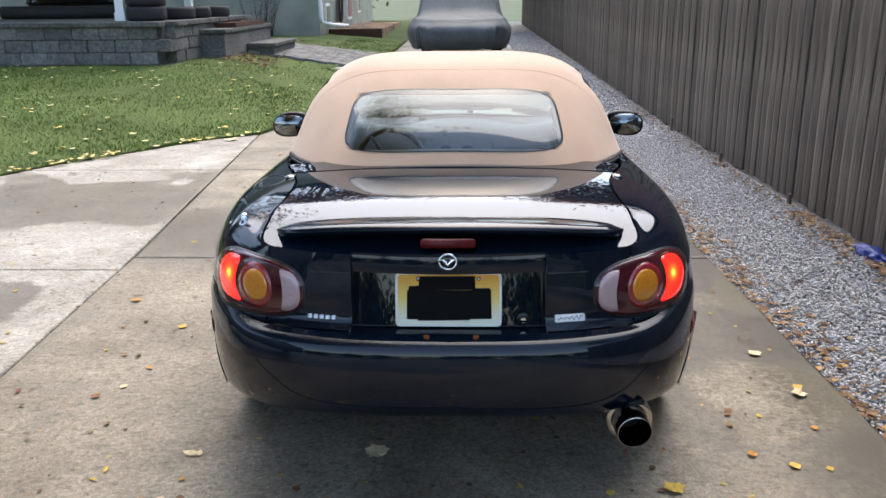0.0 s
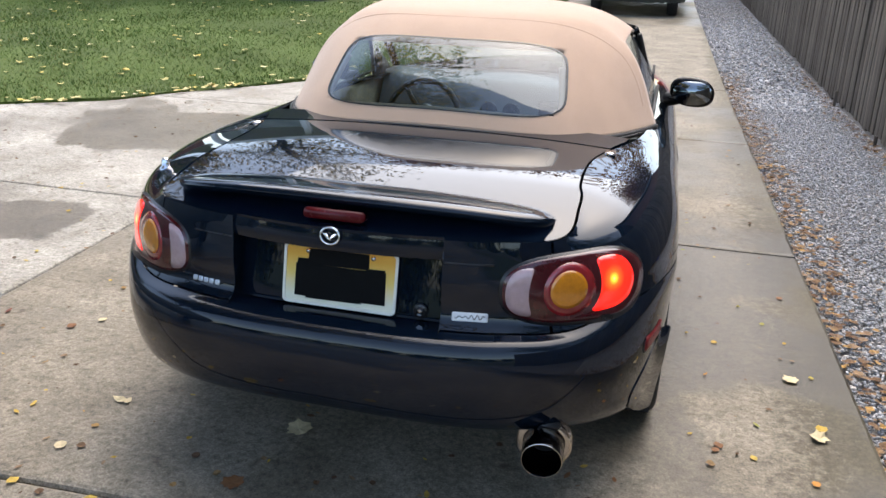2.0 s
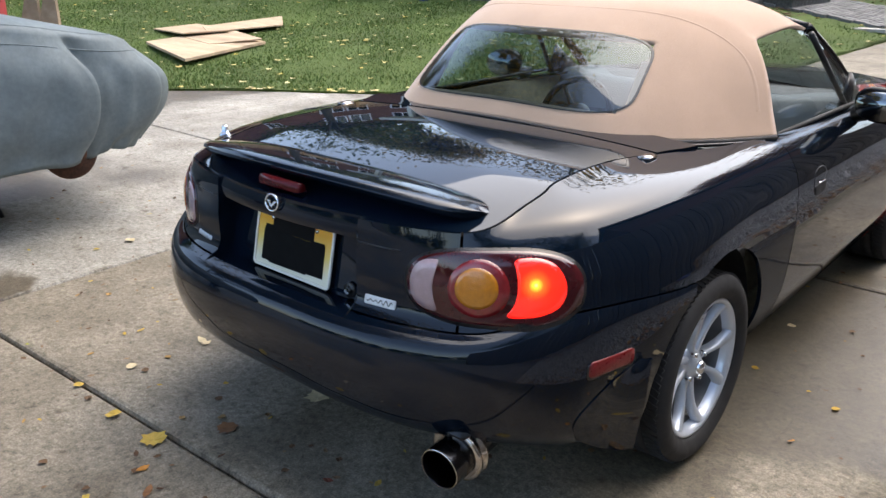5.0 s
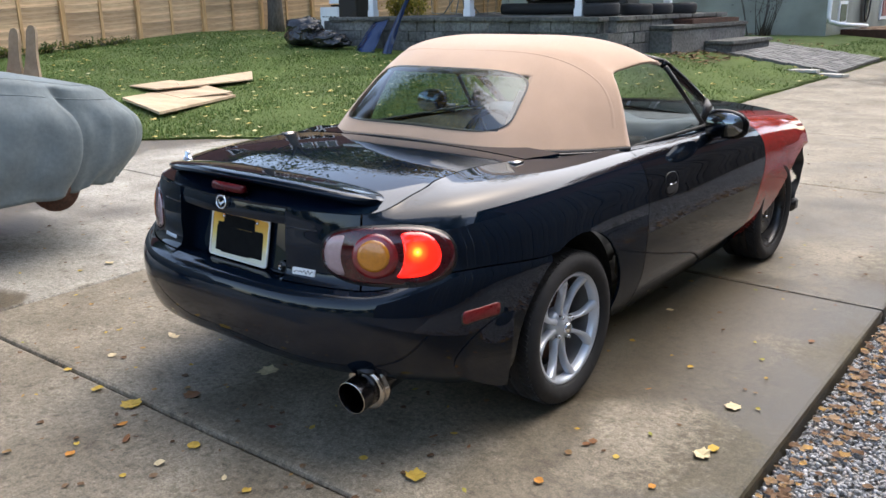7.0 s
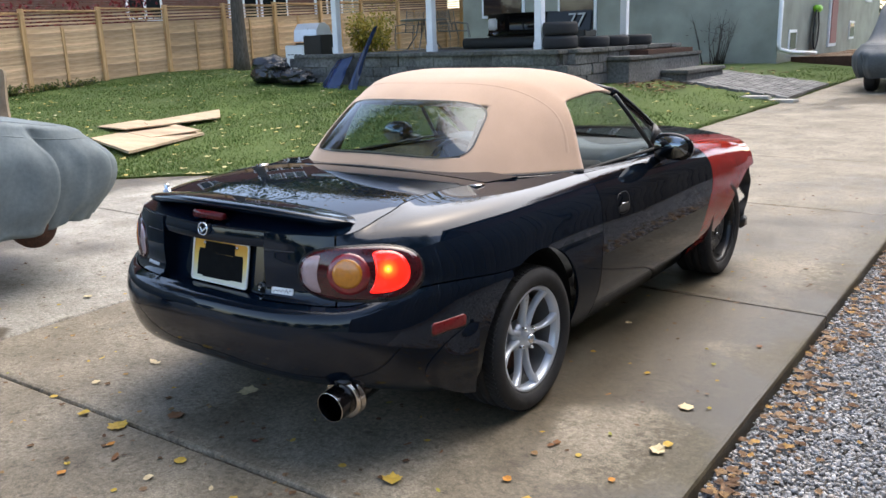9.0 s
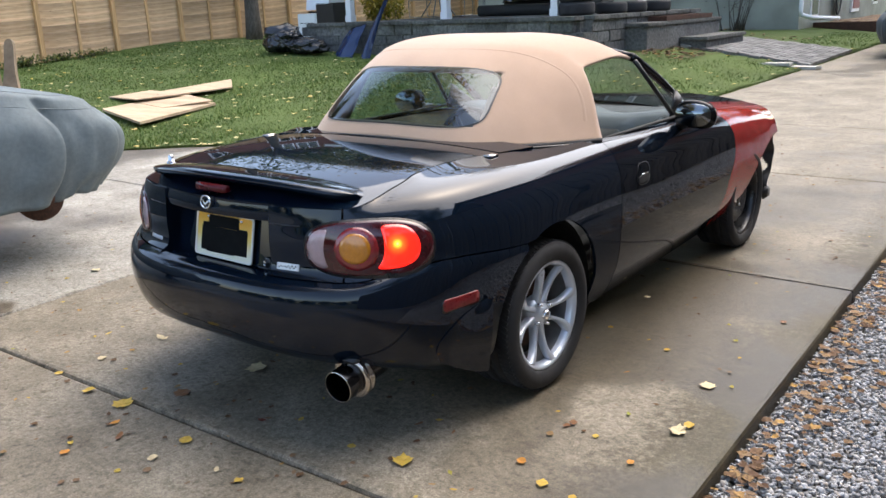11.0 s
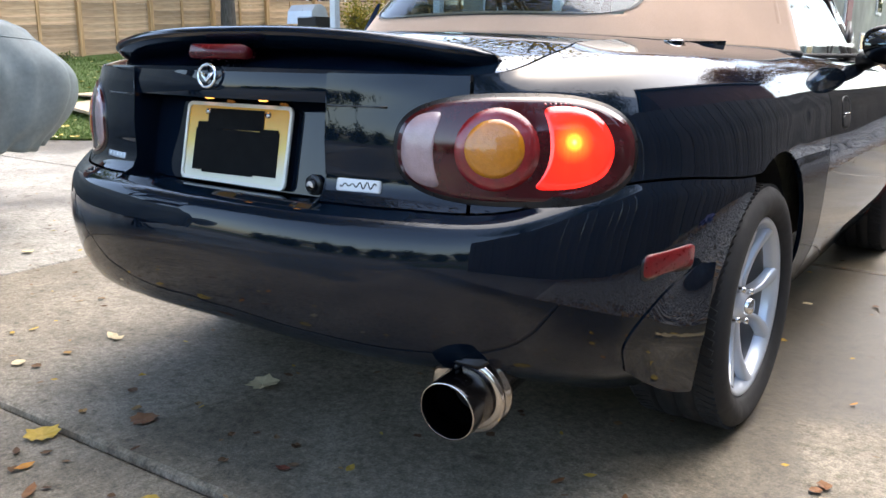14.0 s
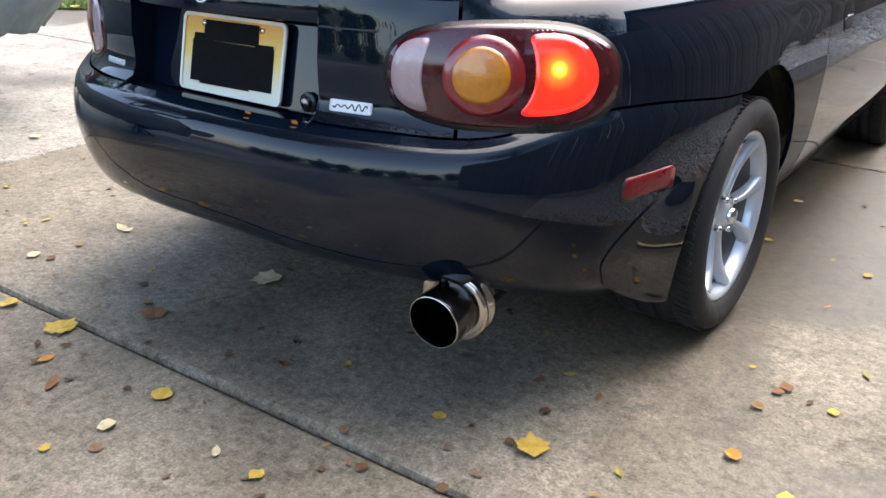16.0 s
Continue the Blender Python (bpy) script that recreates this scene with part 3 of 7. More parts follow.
for side, w, h, x in ((1, 0.090, 0.022, 0.357), (-1, 0.094, 0.018, 0.375)):
    badge = patch("badge", BADGEWHITE if side > 0 else SILVER, car, s_of_x(x), 0.637, [(a, b) for a, b in rounded(w, h, 0.004, 3)], 0.003, 0.0008, "small bright badge", side) if side > 0 else None
    if side > 0:
        bm = bmesh.new()
        stroke = []
        for q in np.linspace(-0.037, 0.037, 60):
            zz = 0.637 + 0.0042 * math.sin(q * 420) * (1 + 0.5 * math.sin(q * 90)) + 0.02 * q
            pp_, nn_ = skin_sz(s_of_x(x) + q, zz, 0.0040)
            stroke.append(pp_)
        tube(bm, stroke, 0.0011, 5)
        part("badge_stroke", bm, BAR, badge)
    else:
        for q in range(5):
            patch("badge_bar", SILVER, car, s_of_x(x) - 0.036 + q * 0.0185, 0.637, rounded(0.0135, 0.013, 0.003, 2), 0.003, 0, "small silver letter-high bar", side, 2)

# spoiler: an arched wing along the lid's tail, thick in the middle, drooping at its tips
sp_rows = []
for uu in np.linspace(-1, 1, 61):
    x = 0.530 * uu
    a = abs(uu)
    tip = 1 - a ** 26
    yc = -0.715 + 0.075 * a**2.2
    zc = 0.891 - 0.040 * a**2.6
    chord = (0.105 - 0.022 * a**3) * max(0.10, 1 - a**18) ** 0.5
    th = (0.029 - 0.001 * a**2) * max(0.10, tip) ** 0.5
    ring = []
    for t in np.linspace(0, 2 * math.pi, 25)[:-1]:
        c, s = math.cos(t), math.sin(t)
        y = yc - chord * c
        z = zc + th * (s if s > 0 else s * 0.95) * (0.75 + 0.25 * c) + 0.012 * max(0, c) ** 2 - 0.006 * (1 - c) * 0.5
        ring.append((x, y, z))
    sp_rows.append(ring + [ring[0]])
spoiler = panel("spoiler", np.array(sp_rows), NAVY, car, arch=False, skirt=0.004)
bm = bmesh.new()
prism(bm, rounded(0.160, 0.027, 0.011), -0.03, 0.0015, Matrix.Translation((0, -0.831, 0.866)) @ Matrix.Rotation(radians(78), 4, "X"))
part("high_stop_lamp", bm, STOPLENS, spoiler, "dark red unlit stop lamp")

# tail lamps
LIT, lnt, lb = mat_new("lit_red_lens")
lgeo = lnt.nodes.new("ShaderNodeNewGeometry")
labs = lnt.nodes.new("ShaderNodeVectorMath")
labs.operation = "ABSOLUTE"
lnt.links.new(lgeo.outputs["Position"], labs.inputs[0])
ldis = lnt.nodes.new("ShaderNodeVectorMath")
ldis.operation = "DISTANCE"
lnt.links.new(labs.outputs[0], ldis.inputs[0])
ldis.inputs[1].default_value = (0.690, 0.660, 0.722)
lmul = lnt.nodes.new("ShaderNodeMath")
lmul.operation = "MULTIPLY"
lmul.inputs[1].default_value = 8.0
lnt.links.new(ldis.outputs["Value"], lmul.inputs[0])
lnt.links.new(add_ramp(lnt, lmul.outputs[0], [(0.0, (1.0, 0.55, 0.12)), (0.05, (1.0, 0.24, 0.02)), (0.14, (1.0, 0.06, 0.008)), (0.30, (1.0, 0.018, 0.006)), (0.85, (0.62, 0.007, 0.006))]), lb.inputs["Emission Color"])
lrib = add_noise(lnt, 1.0, 2, 0.5, "World", (420, 420, 8))
lstr = lnt.nodes.new("ShaderNodeMapRange")
lstr.inputs["To Min"].default_value, lstr.inputs["To Max"].default_value = 0.36, 0.74
lnt.links.new(lrib, lstr.inputs["Value"])
lhot = lnt.nodes.new("ShaderNodeMapRange")
lhot.interpolation_type = "SMOOTHSTEP"
lhot.inputs["From Min"].default_value, lhot.inputs["From Max"].default_value = 0.0, 0.042
lhot.inputs["To Min"].default_value, lhot.inputs["To Max"].default_value = 2.6, 1.0
lnt.links.new(ldis.outputs["Value"], lhot.inputs["Value"])
lmix = lnt.nodes.new("ShaderNodeMath")
lmix.operation = "MULTIPLY"
lnt.links.new(lstr.outputs[0], lmix.inputs[0])
lnt.links.new(lhot.outputs[0], lmix.inputs[1])
lnt.links.new(lmix.outputs[0], lb.inputs["Emission Strength"])
set_in(lb, Base_Color=(0.4, 0.01, 0.01, 1), Roughness=0.15, Coat_Weight=0.8)


def soften(pts, n=2):
    """Rounds an outline by cutting its corners."""
    for _ in range(n):
        pts = [(a[0] * k + b[0] * (1 - k), a[1] * k + b[1] * (1 - k)) for a, b in zip(pts, pts[1:] + pts[:1]) for k in (0.75, 0.25)]
    return pts


for side in (1, -1):
    s0, z0 = s_of_x(0.595), 0.708
    def lamp_dome(s_, z_):
        """Height of the lamp's smoked cover over the skin."""
        r_ = (abs((s_ - s0 - 0.026) / 0.206) ** 2.75 + abs((z_ - z0) / 0.086) ** 2.75) ** (1 / 2.75)
        return 0.004 + 0.009 * (1 - min(1.0, r_) ** 2)

    lamp = patch("tail_lamp", LENSDARK, car, s0 + 0.026, z0, oval(0.412, 0.172, 64, 2.75, 0.0), 0.004, 0.009, "smoked red tail lamp, running light on", side, 9)
    patch("lamp_seal", TRIM, lamp, s0 + 0.026, z0, oval(0.428, 0.186, 64, 2.75), 0.0015, 0.0, "", side, 3)
    patch("reverse_lens", LENSCLEAR, lamp, s0 - 0.128, z0 - 0.004, soften([(x, y) for x, y in [(-0.045, 0), (-0.043, 0.025), (-0.032, 0.048), (-0.012, 0.062), (0.016, 0.066), (0.026, 0.063), (0.016, 0.035), (0.011, 0), (0.016, -0.035), (0.024, -0.058), (0.012, -0.062), (-0.014, -0.056), (-0.033, -0.042), (-0.043, -0.022)]]), 0.0005, 0.0, "pinkish clear reversing lens", side, 3, lamp_dome)
    for dot in range(6):
        patch("lens_dot", LENSRED, lamp, s0 + 0.072 + 0.009 * dot, z0 + 0.0735, oval(0.004, 0.004, 8), 0.0006, 0.0, "", side, 1, lamp_dome)
    patch("red_ring", LENSRED, lamp, s0 - 0.010, z0, oval(0.140, 0.138, 40), 0.0005, 0.0, "", side, 5, lamp_dome)
    patch("turn_lens", LENSAMBER, lamp, s0 - 0.014, z0 + 0.002, oval(0.098, 0.096, 40), 0.0011, 0.0004, "amber turn lens", side, 5, lamp_dome)
    patch("brake_lens", LIT, lamp, s0 + 0.122, z0 + 0.002, soften([(-0.056, 0.066), (-0.02, 0.069), (0.02, 0.065), (0.050, 0.048), (0.068, 0.014), (0.067, -0.022), (0.050, -0.050), (0.012, -0.066), (-0.03, -0.070), (-0.072, -0.068), (-0.056, -0.045), (-0.046, -0.02), (-0.044, 0.01), (-0.047, 0.04)]), 0.0007, 0.0, "glowing red running lens", side, 5, lamp_dome)
    marker = patch("side_marker", REFLECTOR, car, s_of_y(-0.485), 0.503, [(x, y + 0.02 * x) for x, y in rounded(0.140, 0.042, 0.012, 4)], 0.004, 0.002, "red side marker", side, 4)
    patch("marker_rim", TRIM, marker, s_of_y(-0.485), 0.499, [(x, y + 0.02 * x) for x, y in rounded(0.148, 0.046, 0.012, 4)], 0.0018, 0.0, "", side, 2)
    patch("panel_gap", TRIM, car, (s_of_x(0.287) + s_of_x(0.41)) / 2, 0.7745, rounded(s_of_x(0.41) - s_of_x(0.287), 0.0045, 0.002, 2), 0.0009, 0.0, "", side, 2)
# hinge covers, aerial stub, filler flap
for side in (1, -1):
    e = skin(np.array([s_of_y(-0.035)]), [9.0])[0, 0]
    part("hinge_cover", boxed(side * (e[0] + 0.012) - 0.017, side * (e[0] + 0.012) + 0.017, -0.062, -0.005, e[2] - 0.004, e[2] + 0.0035, 0.002), STEEL, car, "small chrome hinge cover")
bm = bmesh.new()
lathe(bm, [(0.020, 0.0), (0.019, 0.008), (0.012, 0.012), (0.011, 0.030), (0.008, 0.036), (0.0001, 0.037)], Matrix.Translation((-0.665, -0.53, 0.842)), 20)
part("aerial_stub", bm, CHROME, car, "bright aerial stub")
ring = []
for t in np.linspace(0, 2 * math.pi, 49)[:-1]:
    g = skin(np.array([s_of_y(-0.06) + 0.115 * math.cos(t)]), np.array([8.35 + 0.42 * math.sin(t)]))[0, 0]
    ring.append((-g[0], g[1], g[2] + 0.0005))
bm = bmesh.new()
tube(bm, ring, 0.0022, 6, True)
part("filler_flap_gap", bm, TRIM, car, "thin dark gap round filler flap")

# wheels
# wheel silver darkened to paint in the shade between the spokes
BARREL = plain("shaded_silver_paint", (0.16, 0.165, 0.17), 0.5, 0.3, vary=0.2, scale=14)


def wheel(name, at, side, alloy):
    w = part(name, boxed(-0.09 * side - 0.02, -0.09 * side + 0.02, -0.03, 0.03, -0.03, 0.03), DARK, car, "silver eight-spoke wheel" if alloy else "black steel wheel")
    w.location = at
    ax = Matrix.Rotation(radians(90) * side, 4, "Y")
    bm = bmesh.new()
    groove = [(0.2895, -0.150), (0.2895, -0.142), (0.284, -0.141), (0.284, -0.134), (0.2903, -0.133), (0.2905, -0.095), (0.285, -0.094), (0.285, -0.087), (0.2905, -0.086), (0.2903, -0.050), (0.284, -0.049), (0.284, -0.042), (0.2890, -0.041)]
    lathe(bm, [(0.203, -0.185), (0.215, -0.205), (0.250, -0.212), (0.275, -0.206), (0.285, -0.190)] + groove + [(0.2875, -0.010), (0.282, 0.006), (0.272, 0.017), (0.256, 0.023), (0.238, 0.022), (0.222, 0.014), (0.2145, 0.008), (0.2135, 0.004), (0.203, -0.014)], ax, 96)
    part("tyre", bm, RUBBER, w, "worn black tyre")
    bm = bmesh.new()
    for q in range(84):
        a = 2 * math.pi * q / 84
        for h0, h1, tw in ((-0.19, -0.150, 0.4), (-0.039, 0.004, -0.4)):
            m = ax @ Matrix.Rotation(a, 4, "Z") @ Matrix.Translation((0.2872, 0, (h0 + h1) / 2)) @ Matrix.Rotation(tw, 4, "X")
            box(bm, -0.004, 0.0026, -0.0056, 0.0056, (h0 - h1) / 2, (h1 - h0) / 2, 0, m)
    tagged(part("tread", bm, RUBBER, w, smooth=False), kind="stuff")
    rimmat = SILVER if alloy else TRIM
    bm = bmesh.new()
    lathe(bm, [(0.209, -0.004), (0.213, 0.002), (0.209, 0.006), (0.200, 0.003), (0.193, -0.012), (0.190, -0.030)], ax, 72)
    part("rim", bm, rimmat, w)
    bm = bmesh.new()
    lathe(bm, [(0.190, -0.030), (0.186, -0.06), (0.183, -0.15), (0.20, -0.18)], ax, 72)
    part("rim_barrel", bm, BARREL if alloy else TRIM, w, "silver inner barrel with shade put into its colour" if alloy else "")
    if alloy:
        bm = bmesh.new()
        lathe(bm, [(0.0001, -0.012), (0.026, -0.014), (0.030, -0.022), (0.040, -0.026), (0.052, -0.040), (0.062, -0.046), (0.064, -0.08)], ax, 40)
        part("hub", bm, SILVER, w)
        for q in range(8):
            a = math.pi / 4 * q + 0.2
            bm = bmesh.new()
            rings = []
            for t in np.linspace(0, 1, 10):
                r = 0.045 + 0.150 * t
                wd = 0.0140 - 0.0060 * math.sin(math.pi * min(1, t * 1.15)) + 0.004 * t**3
                h = -0.030 + 0.032 * t**1.5
                dp = 0.034 - 0.010 * t
                sec = [(-wd, -dp), (-wd * 0.9, -0.006), (-wd * 0.55, 0.0), (wd * 0.55, 0.0), (wd * 0.9, -0.006), (wd, -dp)]
                swing = 0.11 * math.sin(math.pi * t) * (1 if q % 2 else -1)
                rings.append([bm.verts.new(ax @ Matrix.Rotation(a + swing, 4, "Z") @ Vector((r, y, h + d))) for y, d in sec])
            for A, B in zip(rings, rings[1:]):
                for k in range(5):
                    bm.faces.new((A[k], A[k + 1], B[k + 1], B[k]))
            part("spoke", bm, SILVER, w)
        for q in range(4):
            a = math.pi / 2 * q + 0.5
            bm = bmesh.new()
            c = ax @ Matrix.Rotation(a, 4, "Z")
            cyl(bm, c @ Vector((0.05, 0, -0.03)), c @ Vector((0.05, 0, -0.012)), 0.0085, 0.007, 6)
            part("wheel_nut", bm, CHROME, w)
        bm = bmesh.new()
        lathe(bm, [(0.0001, 0.004), (0.016, 0.002), (0.021, -0.006), (0.022, -0.02)], ax, 24)
        part("centre_cap", bm, CHROME, w, "chrome centre cap")
        bm = bmesh.new()
        lathe(bm, [(0.06, -0.095), (0.14, -0.095), (0.142, -0.11), (0.06, -0.11)], ax, 48)
        part("brake_disc", bm, RUST, w, "rusty brake disc")
        bm = bmesh.new()
        lathe(bm, [(0.0001, -0.112), (0.181, -0.112), (0.182, -0.12)], ax, 48)
        part("dust_shield", bm, INNER, w)
        bm = bmesh.new()
        caliper = ax @ Matrix.Rotation(2.5, 4, "Z") @ Matrix.Translation((0.135, 0, -0.09))
        box(bm, -0.028, 0.028, -0.06, 0.06, -0.025, 0.03, 0.008, caliper)
        part("caliper", bm, RUST, w)
    else:
        bm = bmesh.new()
        lathe(bm, [(0.0001, -0.03), (0.032, -0.03), (0.034, -0.045), (0.06, -0.05), (0.10, -0.028), (0.125, -0.03), (0.165, -0.06), (0.187, -0.065)], ax, 56)
        part("disc", bm, TRIM, w)
        for q in range(12):
            a = math.pi / 6 * q
            bm = bmesh.new()
            prism(bm, oval(0.030, 0.022, 16), -0.0475, -0.0435, ax @ Matrix.Rotation(a, 4, "Z") @ Matrix.Translation((0.147, 0, 0)))
            part("vent_slot", bm, INNER, w)
        for q in range(4):
            a = math.pi / 2 * q + 0.3
            c = ax @ Matrix.Rotation(a, 4, "Z")
            bm = bmesh.new()
            cyl(bm, c @ Vector((0.05, 0, -0.05)), c @ Vector((0.05, 0, -0.026)), 0.010, 0.008, 6)
            part("wheel_nut", bm, CHROME, w)
    return w


for side in (1, -1):
    wheel("rear_wheel", (side * 0.828, 0.018, 0.291), side, True)
    wheel("front_wheel", (side * 0.805, 2.268, 0.288), side, False)
    # wheel wells: dark liners
    for cy, cz, r in ARCHES:
        bm = bmesh.new()
        m = Matrix.Translation((side * 0.50, cy, cz)) @ Matrix.Rotation(radians(90) * side, 4, "Y")
        lathe(bm, [(0.02, 0.0), (r + 0.012, 0.0), (r + 0.012, 0.26 if cy < 1 else 0.24), (r + 0.004, 0.30 if cy < 1 else 0.27)], m, 48)
        bmesh.ops.delete(bm, geom=[v for v in bm.verts if v.co.z < 0.17], context="VERTS")
        part("wheel_well", bm, INNER, car)
    # flared mud guard between the bumper's end and the wheel
    g = []
    for t in np.linspace(0, 1, 20):
        row = []
        fore = float(spline((0, 0.3, 0.6, 0.85, 1.0), (-0.555, -0.570, -0.535, -0.470, -0.392), np.array([t]))[0])
        for w in np.linspace(0, 1, 12):
            z = 0.215 + 0.268 * t + 0.085 * (1 - w) ** 1.6 * (1 - t)
            p, nn = skin_sz(s_of_y(fore + (-0.372 - fore) * w), max(z, 0.31))
            q = p + nn * (0.003 + 0.022 * w**2.2)
            row.append((side * (q[0] - 0.12 * max(0, 0.31 - z)), q[1], z))
        g.append(row)
    panel("mud_guard", np.array(g)[:, ::-1] if side > 0 else np.array(g), NAVY, car, arch=False, skirt=0.012)
# floor pan and dark core, so that no gap shows through
part("floor_pan", boxed(-0.60, 0.60, -0.45, 2.75, 0.19, 0.26, 0.02), INNER, car)
part("boot_core", boxed(-0.54, 0.54, -0.70, 0.02, 0.33, 0.76, 0.04), INNER, car)
part("nose_core", boxed(-0.46, 0.46, 1.75, 2.70, 0.27, 0.60, 0.05), INNER, car)
# black liner and bracket behind the fender's open front end
g = []
for z in np.linspace(0.19, 0.56, 28):
    t = (z - 0.19) / 0.37
    row = []
    for w in np.linspace(0, 1, 24):
        trim = 0.03 * math.sin(7 * t) + 0.055 * (1 - float(ease(0.0, 0.35, t)))
        row.append((0.56 + 0.205 * w, 2.70 + (0.190 - trim) * w - 0.03 * (1 - t) + 0.008 * math.sin(19 * t) * w, z + 0.05 * (1 - w) * (1 - t)))
    g.append(row)
hole = lambda p: ((p.y - 2.825) / 0.040) ** 2 + ((p.z - 0.385) / 0.046) ** 2 < 1
panel("fender_liner", np.array(g)[:, ::-1], DARK, car, "torn black fender liner", arch=False, cut=hole)
part("liner_bracket", boxed(0.745, 0.78, 2.75, 2.85, 0.175, 0.25, 0.012), TRIM, car)
# bonnet
g = []
fs = span(S_DOOR1 + 0.02, S_END, 0.04)
fe = skin(fs, [9.0])[:, 0]
for e in fe:
    u = np.linspace(-1, 1, 31)
    g.append(np.stack([u * (e[0] - 0.003), np.full(31, e[1]) + 0.06 * (1 - u**2) * ease(2.4, 2.9, e[1]), e[2] + 0.035 * (1 - np.abs(u) ** 2.2)], -1))
panel("bonnet", np.array(g)[:, ::-1], BLACKPAINT, car, "black bonnet", arch=False)
g = []
for t in np.linspace(0, 1, 6):
    u = np.linspace(-1, 1, 31)
    g.append(np.stack([u * 0.68, 1.60 + 0.16 * t + 0 * u - 0.10 * u**2 * (1 - t), 0.860 + 0.012 * (1 - u**2) * t - 0.01 * (1 - t)], -1))
panel("cowl", np.array(g)[:, ::-1], DARK, car, arch=False)

# soft top: rows from the rear hem over the bows to the header
TOP_V = (0, 0.25, 0.5, 0.75, 1.0, 1.12, 1.5, 1.8, 2.0)
TOP_CY = (0.040, 0.092, 0.180, 0.290, 0.410, 0.485, 0.76, 0.98, 1.13)
TOP_CZ = (0.918, 0.993, 1.082, 1.168, 1.238, 1.268, 1.298, 1.284, 1.242)
TOP_EX = (0.742, 0.712, 0.680, 0.640, 0.600, 0.590, 0.596, 0.600, 0.600)
TOP_EY = (0.600, 0.618, 0.640, 0.665, 0.695, 0.725, 0.90, 1.05, 1.15)
TOP_EZ = (0.874, 0.945, 1.025, 1.100, 1.150, 1.160, 1.176, 1.176, 1.168)
TOP_P = (4.2, 3.8, 3.3, 2.9, 2.6, 2.5, 2.2, 2.0, 2.0)
TOP_Q = (2.0, 2.2, 2.8, 3.5, 4.2, 4.6, 4.6, 4.2, 3.6)
TOP = np.array([TOP_CY, TOP_CZ, TOP_EX, TOP_EY, TOP_EZ, TOP_P, TOP_Q]).T


def canvas_at(v, u):
    """Soft top at row v and across u (-1 to 1)."""
    cy, cz, ex, ey, ez, p, q = spline(TOP_V, TOP, np.array([v]))[0]
    a = np.abs(u)
    x = ex * (1 - (1 - a) ** 1.18) * np.sign(u)
    a2 = np.abs(x) / ex
    return np.stack([x, cy + (ey - cy) * a2**p, cz + (ez - cz) * a2**q], -1)


def canvas_pt(v, x, off=0.0):
    row = canvas_at(v, np.linspace(-1, 1, 201))
    p = np.array([np.interp(x, row[:, 0], row[:, c]) for c in range(3)])
    row2 = canvas_at(v + 0.03, np.linspace(-1, 1, 201))
    p2 = np.array([np.interp(x, row2[:, 0], row2[:, c]) for c in range(3)])
    p3 = np.array([np.interp(x + 0.02, row[:, 0], row[:, c]) for c in range(3)])
    n = np.cross(p3 - p, p2 - p)
    n /= np.linalg.norm(n)
    return p + n * off


WIN_V0, WIN_V1 = 0.165, 0.790
vs = np.concatenate([np.linspace(0, 1.0, 41), [1.02, 1.05], np.linspace(1.1, 2.0, 24)])
us = np.linspace(-1, 1, 91)
g = np.stack([canvas_at(v, us) for v in vs])
for i, v in enumerate(vs):
    for j, uu in enumerate(us):
        g[i, j, 2] += 0.0016 * noise.noise(Vector((g[i, j, 0] * 5, g[i, j, 1] * 5, 3.0)))
        if v > 1.05:
            g[i, j, 2] += 0.004 * math.sin(g[i, j, 1] * 14) * ease(0.45, 0.95, abs(uu))
bm = bmesh.new()
bv = [[bm.verts.new(p) for p in row] for row in g]
for i in range(len(vs) - 1):
    for j in range(len(us) - 1):
        v, x = (vs[i] + vs[i + 1]) / 2, (g[i, j, 0] + g[i, j + 1, 0]) / 2
        t = (v - WIN_V0) / (WIN_V1 - WIN_V0)
        if 0.06 < t < 0.94 and abs(x) < 0.418 - 0.022 * t:
            continue
        bm.faces.new((bv[i][j], bv[i][j + 1], bv[i + 1][j + 1], bv[i + 1][j]))
bmesh.ops.delete(bm, geom=[v for v in bm.verts if not v.link_faces], context="VERTS")
bm.normal_update()
e = [e for e in bm.edges if e.is_boundary]
nor = {tuple(round(c, 6) for c in v.co): v.normal.copy() for q in e for v in q.verts}
out = bmesh.ops.extrude_edge_only(bm, edges=e)
for v in out["geom"]:
    if isinstance(v, bmesh.types.BMVert):
        v.co -= nor.get(tuple(round(c, 6) for c in v.co), Vector()) * 0.012
softtop = part("soft_top", bm, CANVAS, car, "tan canvas soft top, closed")
# seams of the rear bow
def seam_point(th, grow):
    c_, s_n = math.cos(th), math.sin(th)
    return Vector(canvas_at((0.02 + 1.02 * s_n ** 0.42) * grow, np.array([0.945 * grow * math.copysign(abs(c_) ** 0.42, c_)]))[0])


rows_s = []
for th in np.linspace(0.03, math.pi - 0.03, 160):
    p = seam_point(th, 1.0)
    away = (p - Vector((0, 0.62, 0.70))).normalized()
    rows_s.append([seam_point(th, grow) + away * lift for grow, lift in ((0.990, -0.0006), (0.995, 0.0013), (1.001, 0.0015), (1.007, -0.0006))])
link_mesh("bow_seam", [v for row in rows_s for v in row], [(4 * i + j, 4 * i + j + 1, 4 * i + j + 5, 4 * i + j + 4) for i in range(159) for j in range(3)], CANVAS, softtop)
